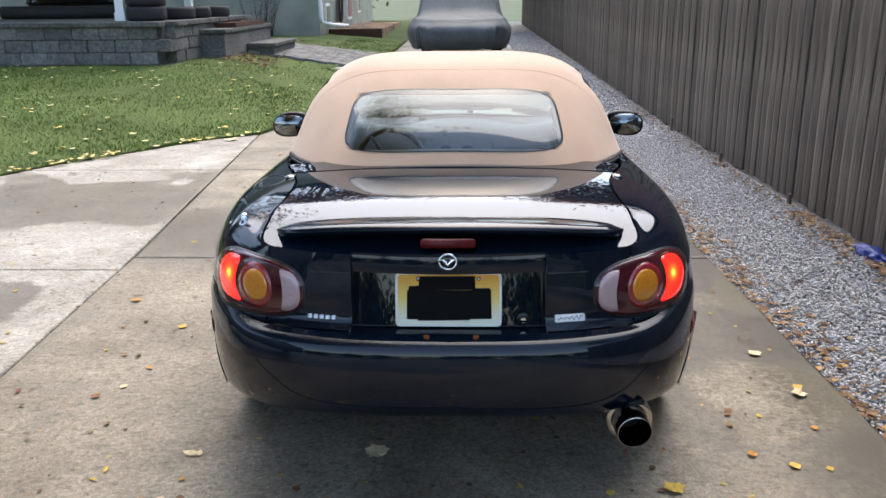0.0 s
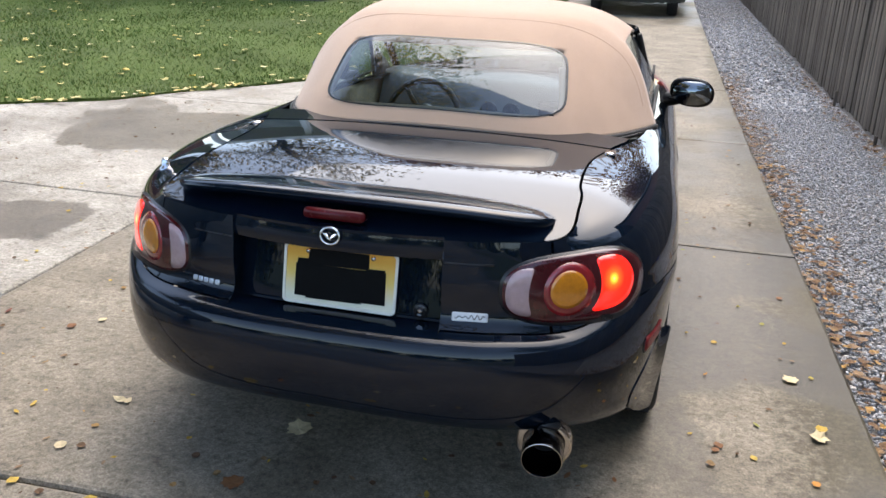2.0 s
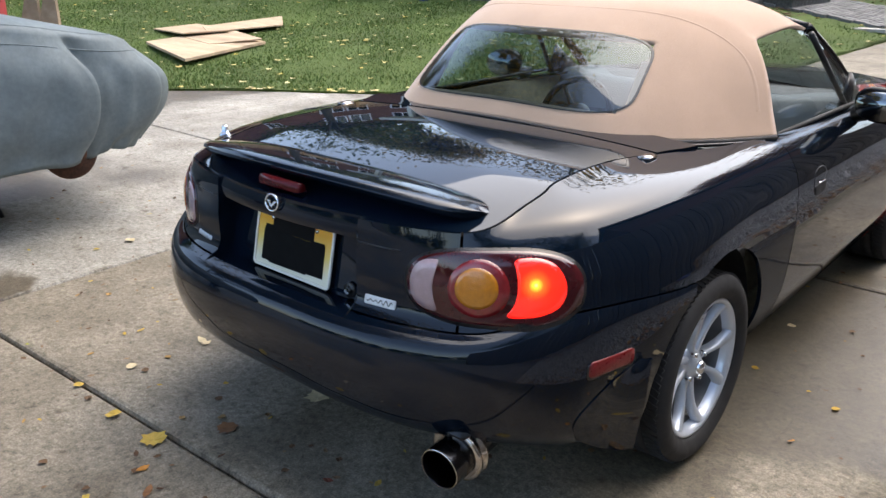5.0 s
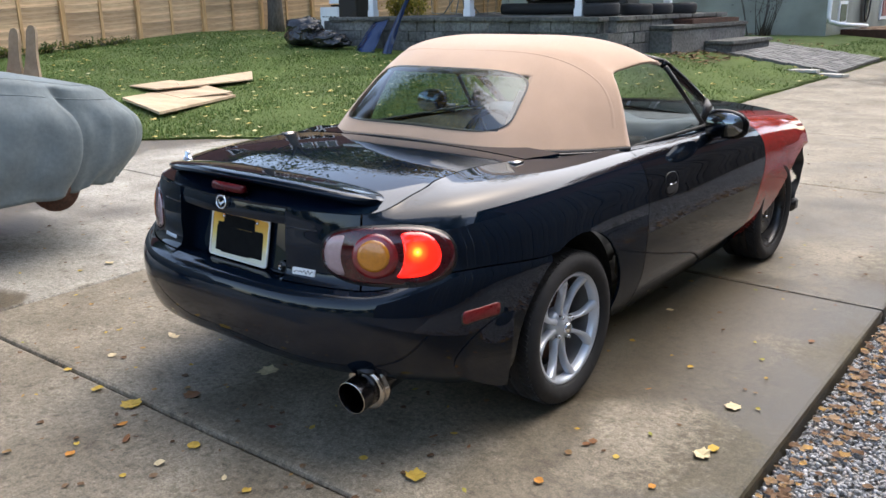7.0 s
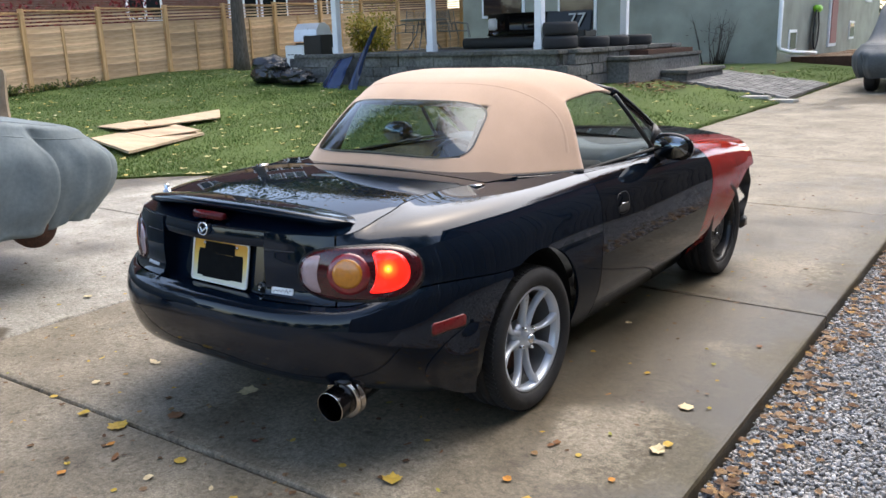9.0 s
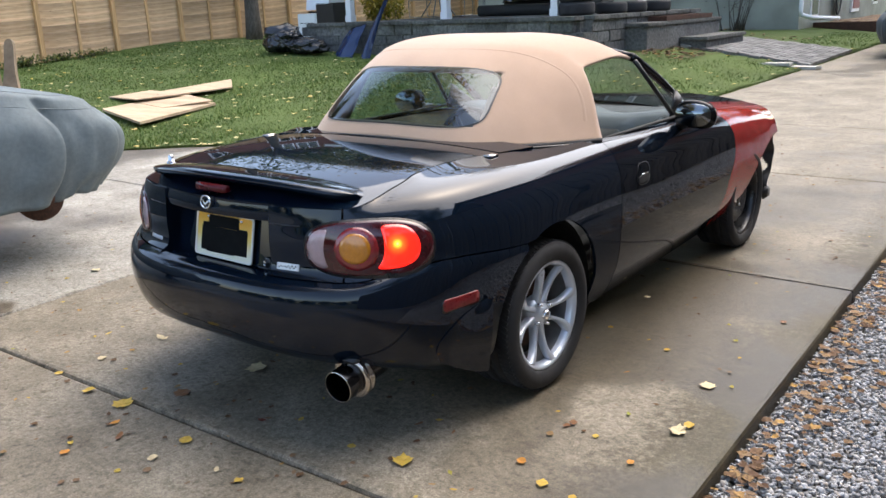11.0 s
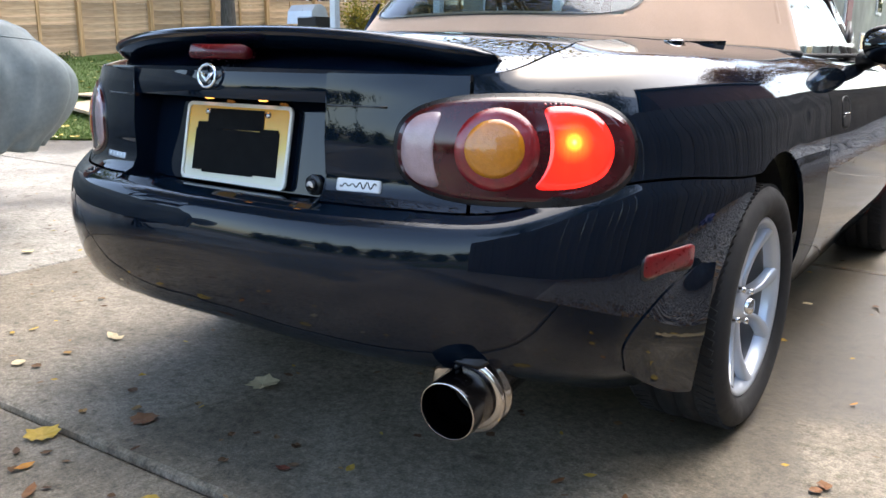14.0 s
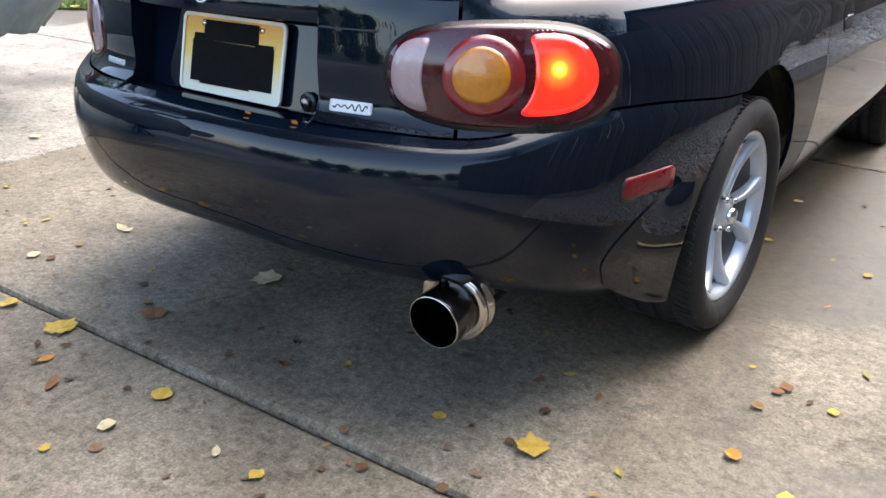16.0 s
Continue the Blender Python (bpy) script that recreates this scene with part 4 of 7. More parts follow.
# black hem gasket along the body
bm = bmesh.new()
tube(bm, [Vector(p) + Vector((0, -0.010, -0.006)) for p in canvas_at(0.0, np.linspace(-1, 1, 80))], 0.009, 8)
part("hem_gasket", bm, RUBBER, softtop)
bm = bmesh.new()
tube(bm, [Vector(p) + Vector((0, -0.040, -0.010)) for p in canvas_at(0.0, np.linspace(-0.97, 0.97, 80))], 0.006, 6)
part("hem_bead", bm, TRIM, softtop)


def window_grid(shrink, off, nu=37, nv=19):
    """Rounded window laid on the canvas."""
    gg = []
    for t in np.linspace(-1, 1, nv):
        row = []
        for q in np.linspace(-1, 1, nu):
            # square to rounded: superellipse map
            k = 5.0
            r = max(abs(t), abs(q))
            l = (abs(t) ** k + abs(q) ** k) ** (1 / k)
            a, b = (q * r / l, t * r / l) if l > 0 else (0, 0)
            v = (WIN_V0 + WIN_V1) / 2 + b * (WIN_V1 - WIN_V0) / 2 * shrink
            tt = (v - WIN_V0) / (WIN_V1 - WIN_V0)
            x = a * (0.446 - 0.040 * tt) * (1 - (1 - shrink) * 0.55)
            row.append(canvas_pt(v, x, off))
        gg.append(row)
    return np.array(gg)


outer = window_grid(1.012, 0.003)
inner_ = window_grid(0.983, 0.0035)
bm = bmesh.new()


def ring_of(a):
    return list(a[0]) + list(a[1:, -1]) + list(a[-1, -2::-1]) + list(a[-2:0:-1, 0])


ro, ri = ring_of(outer), ring_of(inner_)
vo, vi = [bm.verts.new(p) for p in ro], [bm.verts.new(p) for p in ri]
for k in range(len(ro)):
    l = (k + 1) % len(ro)
    bm.faces.new((vo[k], vo[l], vi[l], vi[k]))
part("window_border", bm, TRIM, softtop, "black window border")
panel("rear_window", window_grid(1.0, 0.0015), TOPGLASS, softtop, "clear glass rear window", arch=False, skirt=0.0)
# windscreen, pillars, header, side windows
P_TOP, P_BOT = Vector((0.598, 1.16, 1.168)), Vector((0.665, 1.70, 0.855))
for side in (1, -1):
    f = Vector((side, 1, 1))
    bm = bmesh.new()
    pts = [P_BOT.lerp(P_TOP, t) + Vector((0, 0, 0.018 * math.sin(math.pi * t))) for t in np.linspace(0, 1, 10)]
    tube(bm, [Vector((p.x * side, p.y, p.z)) for p in pts], 0.021, 10)
    part("windscreen_pillar", bm, BLACKPAINT, car)
    bm = bmesh.new()
    a, b = Vector((0.625, 1.14, 1.150)), Vector((0.705, 1.445, 0.850))
    tube(bm, [Vector((p.x * side, p.y, p.z)) for p in (a, a.lerp(b, 0.5), b)], 0.011, 8)
    part("vent_post", bm, TRIM, car)
    # door glass: between belt and roof rail
    g = []
    for t in np.linspace(0, 1, 8):
        row = []
        for w in np.linspace(0, 1, 16):
            lo = Vector((0.715, 0.615 + (1.64 - 0.615) * w, 0.858))
            hi = Vector((0.605, 0.715 + (1.165 - 0.715) * w, 1.156 + 0.012 * math.sin(math.pi * w)))
            p = lo.lerp(hi, t) + Vector((0.010 * math.sin(math.pi * t), 0, 0))
            row.append((p.x * side, p.y, p.z))
        g.append(row)
    panel("door_glass", np.array(g)[:, :: side], GLASS, car, arch=False, skirt=0.0)
    # belt rubber and sail panel at the mirror
    bm = bmesh.new()
    tube(bm, [(side * 0.722, y, 0.863) for y in np.linspace(0.60, 1.62, 12)], 0.008, 6)
    part("belt_rubber", bm, RUBBER, car)
    bm = bmesh.new()
    prism(bm, [(1.40, 0.855), (1.69, 0.845), (1.46, 0.985)], side * 0.690, side * 0.702, Matrix(((0, 0, 1, 0), (1, 0, 0, 0), (0, 1, 0, 0), (0, 0, 0, 1))))
    part("sail_panel", bm, TRIM, car)
    # mirror: rounded shell with glass looking back
    bm = bmesh.new()
    bmesh.ops.create_uvsphere(bm, u_segments=32, v_segments=20, radius=1.0)
    for v in bm.verts:
        c = v.co
        y = c.y
        k = 1.0 if y > 0 else 0.35
        v.co = Vector((side * (0.878 + 0.098 * math.copysign(abs(c.x) ** 0.85, c.x)), 1.27 + 0.085 * y * k, 0.898 + 0.066 * math.copysign(abs(c.z) ** 0.85, c.z) - 0.01 * c.x))
    mirror = part("door_mirror", bm, BLACKPAINT, car, "black door mirror")
    bm = bmesh.new()
    cyl(bm, (side * 0.845, 1.30, 0.862), (side * 0.775, 1.36, 0.845), 0.022, 0.034, 16)
    part("mirror_foot", bm, TRIM, mirror)
    bm = bmesh.new()
    prism(bm, oval(0.168, 0.106, 36, 2.4), 0.0, 0.004, Matrix.Translation((side * 0.878, 1.2395, 0.898)) @ Matrix.Rotation(radians(90), 4, "X") @ Matrix.Rotation(radians(4) * side, 4, "Y"))
    part("mirror_glass", bm, plain("mirror_silver", (0.24, 0.26, 0.27), 0.02, 1.0, vary=0.02) if side > 0 else bpy.data.materials["mirror_silver"], mirror)
g = []
for t in np.linspace(0, 1, 10):
    c = P_BOT.lerp(P_TOP, t)
    g.append([(u_ * c.x, c.y + 0.09 * (1 - u_**2) * (1 - 0.6 * t), c.z + (0.02 + 0.04 * t) * (1 - u_**2)) for u_ in np.linspace(-1, 1, 21)])
panel("windscreen", np.array(g)[:, ::-1], GLASS, car, arch=False, skirt=0.0)
bm = bmesh.new()
tube(bm, [(u_ * 0.60, 1.16 + 0.036 * (1 - u_**2), 1.166 + 0.062 * (1 - u_**2)) for u_ in np.linspace(-1, 1, 20)], 0.020, 8)
part("windscreen_header", bm, BLACKPAINT, car)

# cabin: dashboard, vents, wheel, seats, door cards, mirror
DASH = plain("grey_dash_vinyl", (0.075, 0.088, 0.095), 0.55, vary=0.1, scale=200, bump=0.1)
SEATM = plain("dark_seat_cloth", (0.025, 0.027, 0.03), 0.9, vary=0.3, scale=200, bump=0.2)
CARD = grained("beige_door_card", (0.20, 0.17, 0.12), (0.32, 0.28, 0.20), 40, 0.8)
g = []
for t in np.linspace(0, 1, 12):
    y = 1.27 + 0.40 * t
    z = 0.64 + 0.22 * ease(0, 0.55, t) + 0.0
    g.append([(x, y - 0.05 * math.cos(x * 5) * (1 - t), z + 0.012 * math.cos(x * 9)) for x in np.linspace(-0.66, 0.66, 30)])
dash = panel("dashboard", np.array(g)[:, ::-1], DASH, car, "grey vinyl dashboard", arch=False)
part("dash_body", boxed(-0.64, 0.64, 1.33, 1.66, 0.42, 0.72, 0.03), DARK, dash)
for x in (-0.055, 0.055):
    bm = bmesh.new()
    lathe(bm, [(0.0001, 0.0), (0.030, 0.002), (0.033, 0.012), (0.040, 0.012), (0.042, -0.02)], Matrix.Translation((x, 1.262, 0.745)) @ Matrix.Rotation(radians(75), 4, "X"), 28)
    part("air_vent", bm, TRIM, dash)
bm = bmesh.new()
prism(bm, rounded(0.30, 0.10, 0.02), 0, 0.012, Matrix.Translation((0.34, 1.262, 0.755)) @ Matrix.Rotation(radians(70), 4, "X"))
part("dash_recess", bm, DARK, dash)
bm = bmesh.new()
sw = Matrix.Translation((-0.34, 1.10, 0.72)) @ Matrix.Rotation(radians(68), 4, "X")
tube(bm, [sw @ Vector((0.175 * math.cos(t), 0.175 * math.sin(t), 0)) for t in np.linspace(0, 2 * math.pi, 40, endpoint=False)], 0.015, 8, True)
for a in (0, 2.2, 4.1):
    cyl(bm, sw @ Vector((0, 0, -0.02)), sw @ Vector((0.17 * math.cos(a), 0.17 * math.sin(a), 0)), 0.014, 0.011, 8)
lathe(bm, [(0.0001, 0.02), (0.06, 0.012), (0.07, -0.03)], sw, 24)
part("steering_wheel", bm, DARK, car)
for x in (-0.36, 0.36):
    bm = bmesh.new()
    box(bm, x - 0.22, x + 0.22, 0.45, 0.95, 0.28, 0.42, 0.05)
    box(bm, x - 0.22, x + 0.22, -0.07, 0.07, 0.0, 0.46, 0.05, Matrix.Translation((0, 0.40, 0.38)) @ Matrix.Rotation(radians(14), 4, "X"))
    part("seat", bm, SEATM, car, "dark cloth seat")
for side in (1, -1):
    part("door_card", boxed(side * 0.70 - 0.02, side * 0.70 + 0.02, 0.62, 1.60, 0.30, 0.845, 0.012), CARD, car, "stripped beige door card")
bm = bmesh.new()
prism(bm, rounded(0.21, 0.062, 0.028), -0.012, 0.012, Matrix.Translation((0, 1.13, 1.120)) @ Matrix.Rotation(radians(88), 4, "X"))
part("inside_mirror", bm, bpy.data.materials["mirror_silver"], car)
bm = bmesh.new()
tube(bm, [(0.60, 0.75, 0.80), (0.55, 1.0, 0.76), (0.60, 1.35, 0.79)], 0.006, 6)
part("strap", bm, plain("yellow_webbing", (0.45, 0.36, 0.08), 0.8), car, "yellow strap")

# exhaust
ex = Matrix.Translation((0.565, -0.845, 0.270)) @ Matrix.Rotation(radians(-90), 4, "X") @ Matrix.Rotation(radians(5), 4, "X") @ Matrix.Rotation(radians(-4), 4, "Y")
tail = part("exhaust", boxed(0.55, 0.58, -0.62, -0.60, 0.27, 0.30), BURNT, car, "wide smoked-steel exhaust tip")
bm = bmesh.new()
lathe(bm, [(0.048, 0.09), (0.051, 0.002), (0.0522, 0.0), (0.0535, 0.001), (0.054, 0.006), (0.055, 0.075), (0.050, 0.085)], ex, 48)
part("tip", bm, BURNT, tail)
bm = bmesh.new()
lathe(bm, [(0.0514, -0.0004), (0.0525, -0.0008), (0.0538, 0.001)], ex, 48)
part("tip_edge", bm, STEEL, tail)
bm = bmesh.new()
lathe(bm, [(0.047, 0.10), (0.02, 0.099), (0.0001, 0.099)], ex, 32)
part("tip_inside", bm, INNER, tail)
bm = bmesh.new()
lathe(bm, [(0.050, 0.066), (0.060, 0.064), (0.070, 0.066), (0.0735, 0.070), (0.0735, 0.076), (0.0700, 0.080), (0.0700, 0.092), (0.0735, 0.095), (0.0735, 0.104), (0.066, 0.108), (0.05, 0.110)], ex, 48)
part("silencer", bm, STEEL, tail, "polished steel silencer flange")
bm = bmesh.new()
lathe(bm, [(0.052, 0.10), (0.050, 0.12), (0.048, 0.42), (0.02, 0.43)], ex, 32)
part("pipe", bm, BURNT, tail)
bm = bmesh.new()
tube(bm, [(0.53, -0.78, 0.345), (0.545, -0.79, 0.33), (0.56, -0.76, 0.345)], 0.007, 6)
box(bm, 0.50, 0.60, -0.80, -0.70, 0.338, 0.352, 0.004)
part("hanger", bm, TRIM, tail)

# ---- the yard ----
rng = np.random.RandomState(11)


def concrete(name, dry, damp, sharp, scale, blots=()):
    """Poured concrete: grain, pores, broad damp patches with a shape of their own."""
    m, nt, b = mat_new(name)
    big = add_noise(nt, scale, 4, 0.5, "World", distort=0.15)
    geo = nt.nodes.new("ShaderNodeNewGeometry")
    wob = add_noise(nt, 1.5, 6, 0.62, "World")
    for bx, by, br, amount in blots:
        # dry, damp or painted light and shade round a spot, with a ragged outline
        ds = nt.nodes.new("ShaderNodeVectorMath")
        ds.operation = "DISTANCE"
        nt.links.new(geo.outputs["Position"], ds.inputs[0])
        ds.inputs[1].default_value = (bx, by, 0)
        jag = nt.nodes.new("ShaderNodeMath")
        jag.operation = "MULTIPLY_ADD"
        nt.links.new(wob, jag.inputs[0])
        jag.inputs[1].default_value = br * 3.4
        nt.links.new(ds.outputs["Value"], jag.inputs[2])
        mr = nt.nodes.new("ShaderNodeMapRange")
        mr.inputs["From Min"].default_value, mr.inputs["From Max"].default_value = br * 3.0, br * 1.9
        mr.inputs["To Min"].default_value, mr.inputs["To Max"].default_value = 0, amount
        nt.links.new(jag.outputs[0], mr.inputs["Value"])
        ad = nt.nodes.new("ShaderNodeMath")
        nt.links.new(big, ad.inputs[0])
        nt.links.new(mr.outputs[0], ad.inputs[1])
        big = ad.outputs[0]
    mask = add_ramp(nt, big, [(0.5 - sharp, (0, 0, 0)), (0.5 + sharp, (1, 1, 1))])
    mid = add_noise(nt, 3.0, 8, 0.7, "World")
    fine = add_noise(nt, 160, 4, 0.7, "World")
    streak = add_noise(nt, 1.7, 8, 0.68, "World")
    grit = add_noise(nt, 55, 3, 0.6, "World")
    col = add_mix(nt, mask, damp, dry)
    col = add_mix(nt, 1.0, col, add_ramp(nt, mid, [(0.25, (0.70, 0.685, 0.65)), (0.75, (1.24, 1.24, 1.24))]), "MULTIPLY")
    col = add_mix(nt, 1.0, col, add_ramp(nt, streak, [(0.34, (0.70, 0.68, 0.64)), (0.48, (0.98, 0.98, 0.98)), (0.64, (1.25, 1.26, 1.28))]), "MULTIPLY")
    col = add_mix(nt, 1.0, col, add_ramp(nt, grit, [(0.3, (0.62, 0.62, 0.60)), (0.7, (1.28, 1.28, 1.28))]), "MULTIPLY")
    col = add_mix(nt, 1.0, col, add_ramp(nt, fine, [(0.3, (0.52, 0.52, 0.52)), (0.7, (1.42, 1.42, 1.42))]), "MULTIPLY")
    spots = add_noise(nt, 9, 2, 0.5, "World")
    col = add_mix(nt, 1.0, col, add_ramp(nt, spots, [(0.24, (0.45, 0.40, 0.33)), (0.32, (1, 1, 1))]), "MULTIPLY")
    nt.links.new(col, b.inputs["Base Color"])
    nt.links.new(add_ramp(nt, mask, [(0, (0.40,) * 3), (1, (0.70,) * 3)]), b.inputs["Roughness"])
    set_in(b, Specular_IOR_Level=0.5)
    # moss and dirt crusted along the drive's open edge
    sx = nt.nodes.new("ShaderNodeSeparateXYZ")
    nt.links.new(geo.outputs["Position"], sx.inputs[0])
    crust = nt.nodes.new("ShaderNodeMapRange")
    crust.inputs["From Min"].default_value, crust.inputs["From Max"].default_value = 1.18, 1.56
    crust.inputs["To Min"].default_value, crust.inputs["To Max"].default_value = 0.0, 0.30
    nt.links.new(sx.outputs["X"], crust.inputs["Value"])
    moss = nt.nodes.new("ShaderNodeMath")
    nt.links.new(crust.outputs[0], moss.inputs[0])
    nt.links.new(add_noise(nt, 21, 8, 0.8, "World"), moss.inputs[1])
    col = add_mix(nt, 1.0, col, add_ramp(nt, moss.outputs[0], [(0.50, (1, 1, 1)), (0.66, (0.45, 0.44, 0.36)), (0.80, (0.36, 0.36, 0.28))]), "MULTIPLY")
    pit = add_noise(nt, 38, 5, 0.75, "World")
    col = add_mix(nt, 1.0, col, add_ramp(nt, pit, [(0.30, (0.42, 0.40, 0.36)), (0.40, (1, 1, 1))]), "MULTIPLY")
    nt.links.new(col, b.inputs["Base Color"])
    add_bump(nt, b, fine, 0.45, 0.004)
    return m


# Spots behind the car paint in light; those beside the door damp and shade.
CONC_A = concrete("stained_concrete", (0.222, 0.192, 0.146), (0.082, 0.066, 0.042), 0.075, 0.62, ((0.05, -0.74, 0.2, 0.4), (1.15, -0.05, 0.28, 0.5), (1.25, 2.6, 0.5, 0.2), (-1.25, -0.9, 0.9, 0.35), (0.3, 9.5, 3.5, 0.3), (-0.5, -1.35, 0.8, 0.35), (1.2, -0.85, 0.6, -0.15), (0.15, -1.15, 0.8, 0.42), (0.95, -1.25, 0.6, 0.3), (-0.9, -1.3, 0.7, 0.3), (0.6, -2.6, 0.7, 0.2), (0.95, 0.75, 0.42, -0.5), (0.9, 1.55, 0.40, -0.45), (1.28, 1.25, 0.25, -0.2)))
CONC_B = concrete("patchy_concrete", (0.315, 0.296, 0.262), (0.128, 0.108, 0.080), 0.03, 0.40, ((-3.2, 4.7, 0.8, 0.5), (-2.7, 1.95, 0.45, 0.5), (-2.5, -0.25, 0.6, 0.5), (-4.6, 2.1, 0.8, 0.3), (-3.2, 3.15, 0.6, -0.5), (-2.6, 0.9, 0.35, -0.5), (-3.6, -1.2, 0.6, -0.3)))
EARTH = grained("dark_earth", (0.030, 0.024, 0.018), (0.07, 0.055, 0.04), 25, 0.95, 0.6, 0.02, coords="World")
GRIT = grained("stone_grit", (0.10, 0.10, 0.098), (0.22, 0.215, 0.21), 70, 0.95, 0.6, 0.01, coords="World")
TURF = grained("turf", (0.046, 0.078, 0.012), (0.084, 0.120, 0.022), 30, 0.95, 0.6, 0.02, coords="World", big=0.03)
MEADOW = grained("far_ground", (0.03, 0.05, 0.015), (0.06, 0.08, 0.03), 2, 0.95, 0.3, 0.03, coords="World")
GREYWOOD = grained("weathered_wood", (0.062, 0.052, 0.043), (0.190, 0.162, 0.136), 6, 0.85, 0.6, 0.004, (6, 6, 0.35), "Object", 0.5, 0.2, 0.24)
CEDAR = grained("cedar_wood", (0.44, 0.27, 0.145), (0.70, 0.49, 0.30), 5, 0.75, 0.4, 0.004, (6, 0.5, 6), "Object", 0.4, 0.25, 0.26)
CEDARPOST = grained("cedar_post_wood", (0.44, 0.25, 0.11), (0.68, 0.44, 0.22), 5, 0.75, 0.3, 0.004, (6, 6, 0.4), "Object", 0.4, 0.25, 0.12)
BLOCK = grained("grey_block", (0.075, 0.075, 0.072), (0.20, 0.198, 0.188), 18, 0.95, 0.5, 0.008, coords="World", big=0.1, pieces=0.22)
CAPSTONE = grained("dark_capstone", (0.058, 0.060, 0.056), (0.155, 0.152, 0.140), 14, 0.9, 0.4, 0.006, coords="World", pieces=0.15)
STUCCO = grained("grey_green_stucco", (0.275, 0.288, 0.240), (0.345, 0.352, 0.295), 60, 0.9, 0.3, 0.004, coords="World", big=0.02)
BRICK = grained("red_brown_brick", (0.11, 0.045, 0.030), (0.22, 0.10, 0.07), 12, 0.9, 0.4, 0.005, coords="World", pieces=0.25)
MORTAR = grained("mortar", (0.20, 0.19, 0.17), (0.28, 0.26, 0.24), 40, 0.95)
PAVER = grained("grey_paver", (0.13, 0.13, 0.125), (0.24, 0.235, 0.22), 30, 0.9, 0.4, 0.004, coords="World", pieces=0.25)
PLY = grained("raw_plywood", (0.40, 0.29, 0.18), (0.55, 0.42, 0.28), 7, 0.75, 0.2, 0.002, (0.6, 6, 6))
COVER = grained("grey_car_cover", (0.115, 0.144, 0.154), (0.150, 0.186, 0.198), 35, 0.6, 0.25, 0.003, big=0.10, spec=0.35, spread=0.16)
DARKCOVER = grained("dark_car_cover", (0.062, 0.072, 0.078), (0.092, 0.106, 0.114), 30, 0.55, 0.25, 0.003, big=0.08, spec=0.4, spread=0.2)
BARK = grained("bark", (0.05, 0.042, 0.035), (0.14, 0.12, 0.10), 9, 0.95, 0.9, 0.02, (4, 4, 0.8))
POLY = plain("black_polythene", (0.012, 0.013, 0.016), 0.22, vary=0.3)
WINGLASS = plain("dark_window_glass", (0.012, 0.015, 0.017), 0.05, spec=0.8)
PEBBLE = islands("pebbles", [(0.0, (0.22, 0.22, 0.22)), (0.35, (0.33, 0.335, 0.345)), (0.7, (0.43, 0.44, 0.455)), (0.9, (0.36, 0.32, 0.28)), (1.0, (0.54, 0.545, 0.56))], 0.6, 0.4)
BLADE = islands("grass_blades", [(0.0, (0.042, 0.086, 0.015)), (0.5, (0.076, 0.132, 0.026)), (0.9, (0.120, 0.165, 0.042)), (1.0, (0.20, 0.19, 0.08))], 0.6, 0.3, 0.25)
LITTER = islands("leaf_litter", [(0.0, (0.08, 0.040, 0.02)), (0.4, (0.14, 0.080, 0.042)), (0.75, (0.22, 0.145, 0.085)), (1.0, (0.34, 0.20, 0.06))], 0.75, 0.25)
PALELEAF = islands("pale_leaves", [(0.0, (0.50, 0.42, 0.16)), (0.5, (0.58, 0.52, 0.26)), (0.8, (0.62, 0.44, 0.08)), (1.0, (0.66, 0.60, 0.40))], 0.7, 0.3)


def grade(y):
    """The drive climbs a little towards its far end."""
    return 0.02 * max(0.0, y - 8.0)


def lawn_edge(y):
    return float(np.interp(y, (-4, 0, 2.6, 3.12, 4.06, 4.7, 5.4, 6.1, 6.55, 8.0, 14.0, 34.0), (-16, -10.5, -6.2, -5.65, -4.25, -3.9, -3.36, -2.9, -2.3, -1.98, -1.78, -1.5)))


def rise(x, y):
    """Height of the lawn above the drive."""
    up = min(0.49, max(0.0, 0.072 * (y - 3.6)))
    flat = float(ease(11.5, 13.0, y))
    up += 0.040 * max(0.0, -x - 9.0)
    g0 = grade(y)
    d = (lawn_edge(y) - x) / 2.6
    k = (1 - flat) * float(ease(0.0, 1.0, d)) + flat * min(1.0, max(0.0, d))
    return g0 + max(0.0, up - g0) * k


def right_edge(y):
    return 1.565 - 0.019 * y


def left_seam(y):
    return -1.90 - 0.075 * y if y > 0 else -1.90


# one sheet of ground to the horizon
bm = bmesh.new()
bmesh.ops.create_grid(bm, x_segments=24, y_segments=24, size=600)
for v in bm.verts:
    v.co.z = -0.13
tagged(part("ground", bm, MEADOW), "dull green ground reaching to the horizon", "ground", kind="structure")


def joint_y(y, x):
    """The joint behind the car runs slightly askew."""
    return y + 0.038 + 0.043 * x if abs(y + 1.0) < 0.1 else y


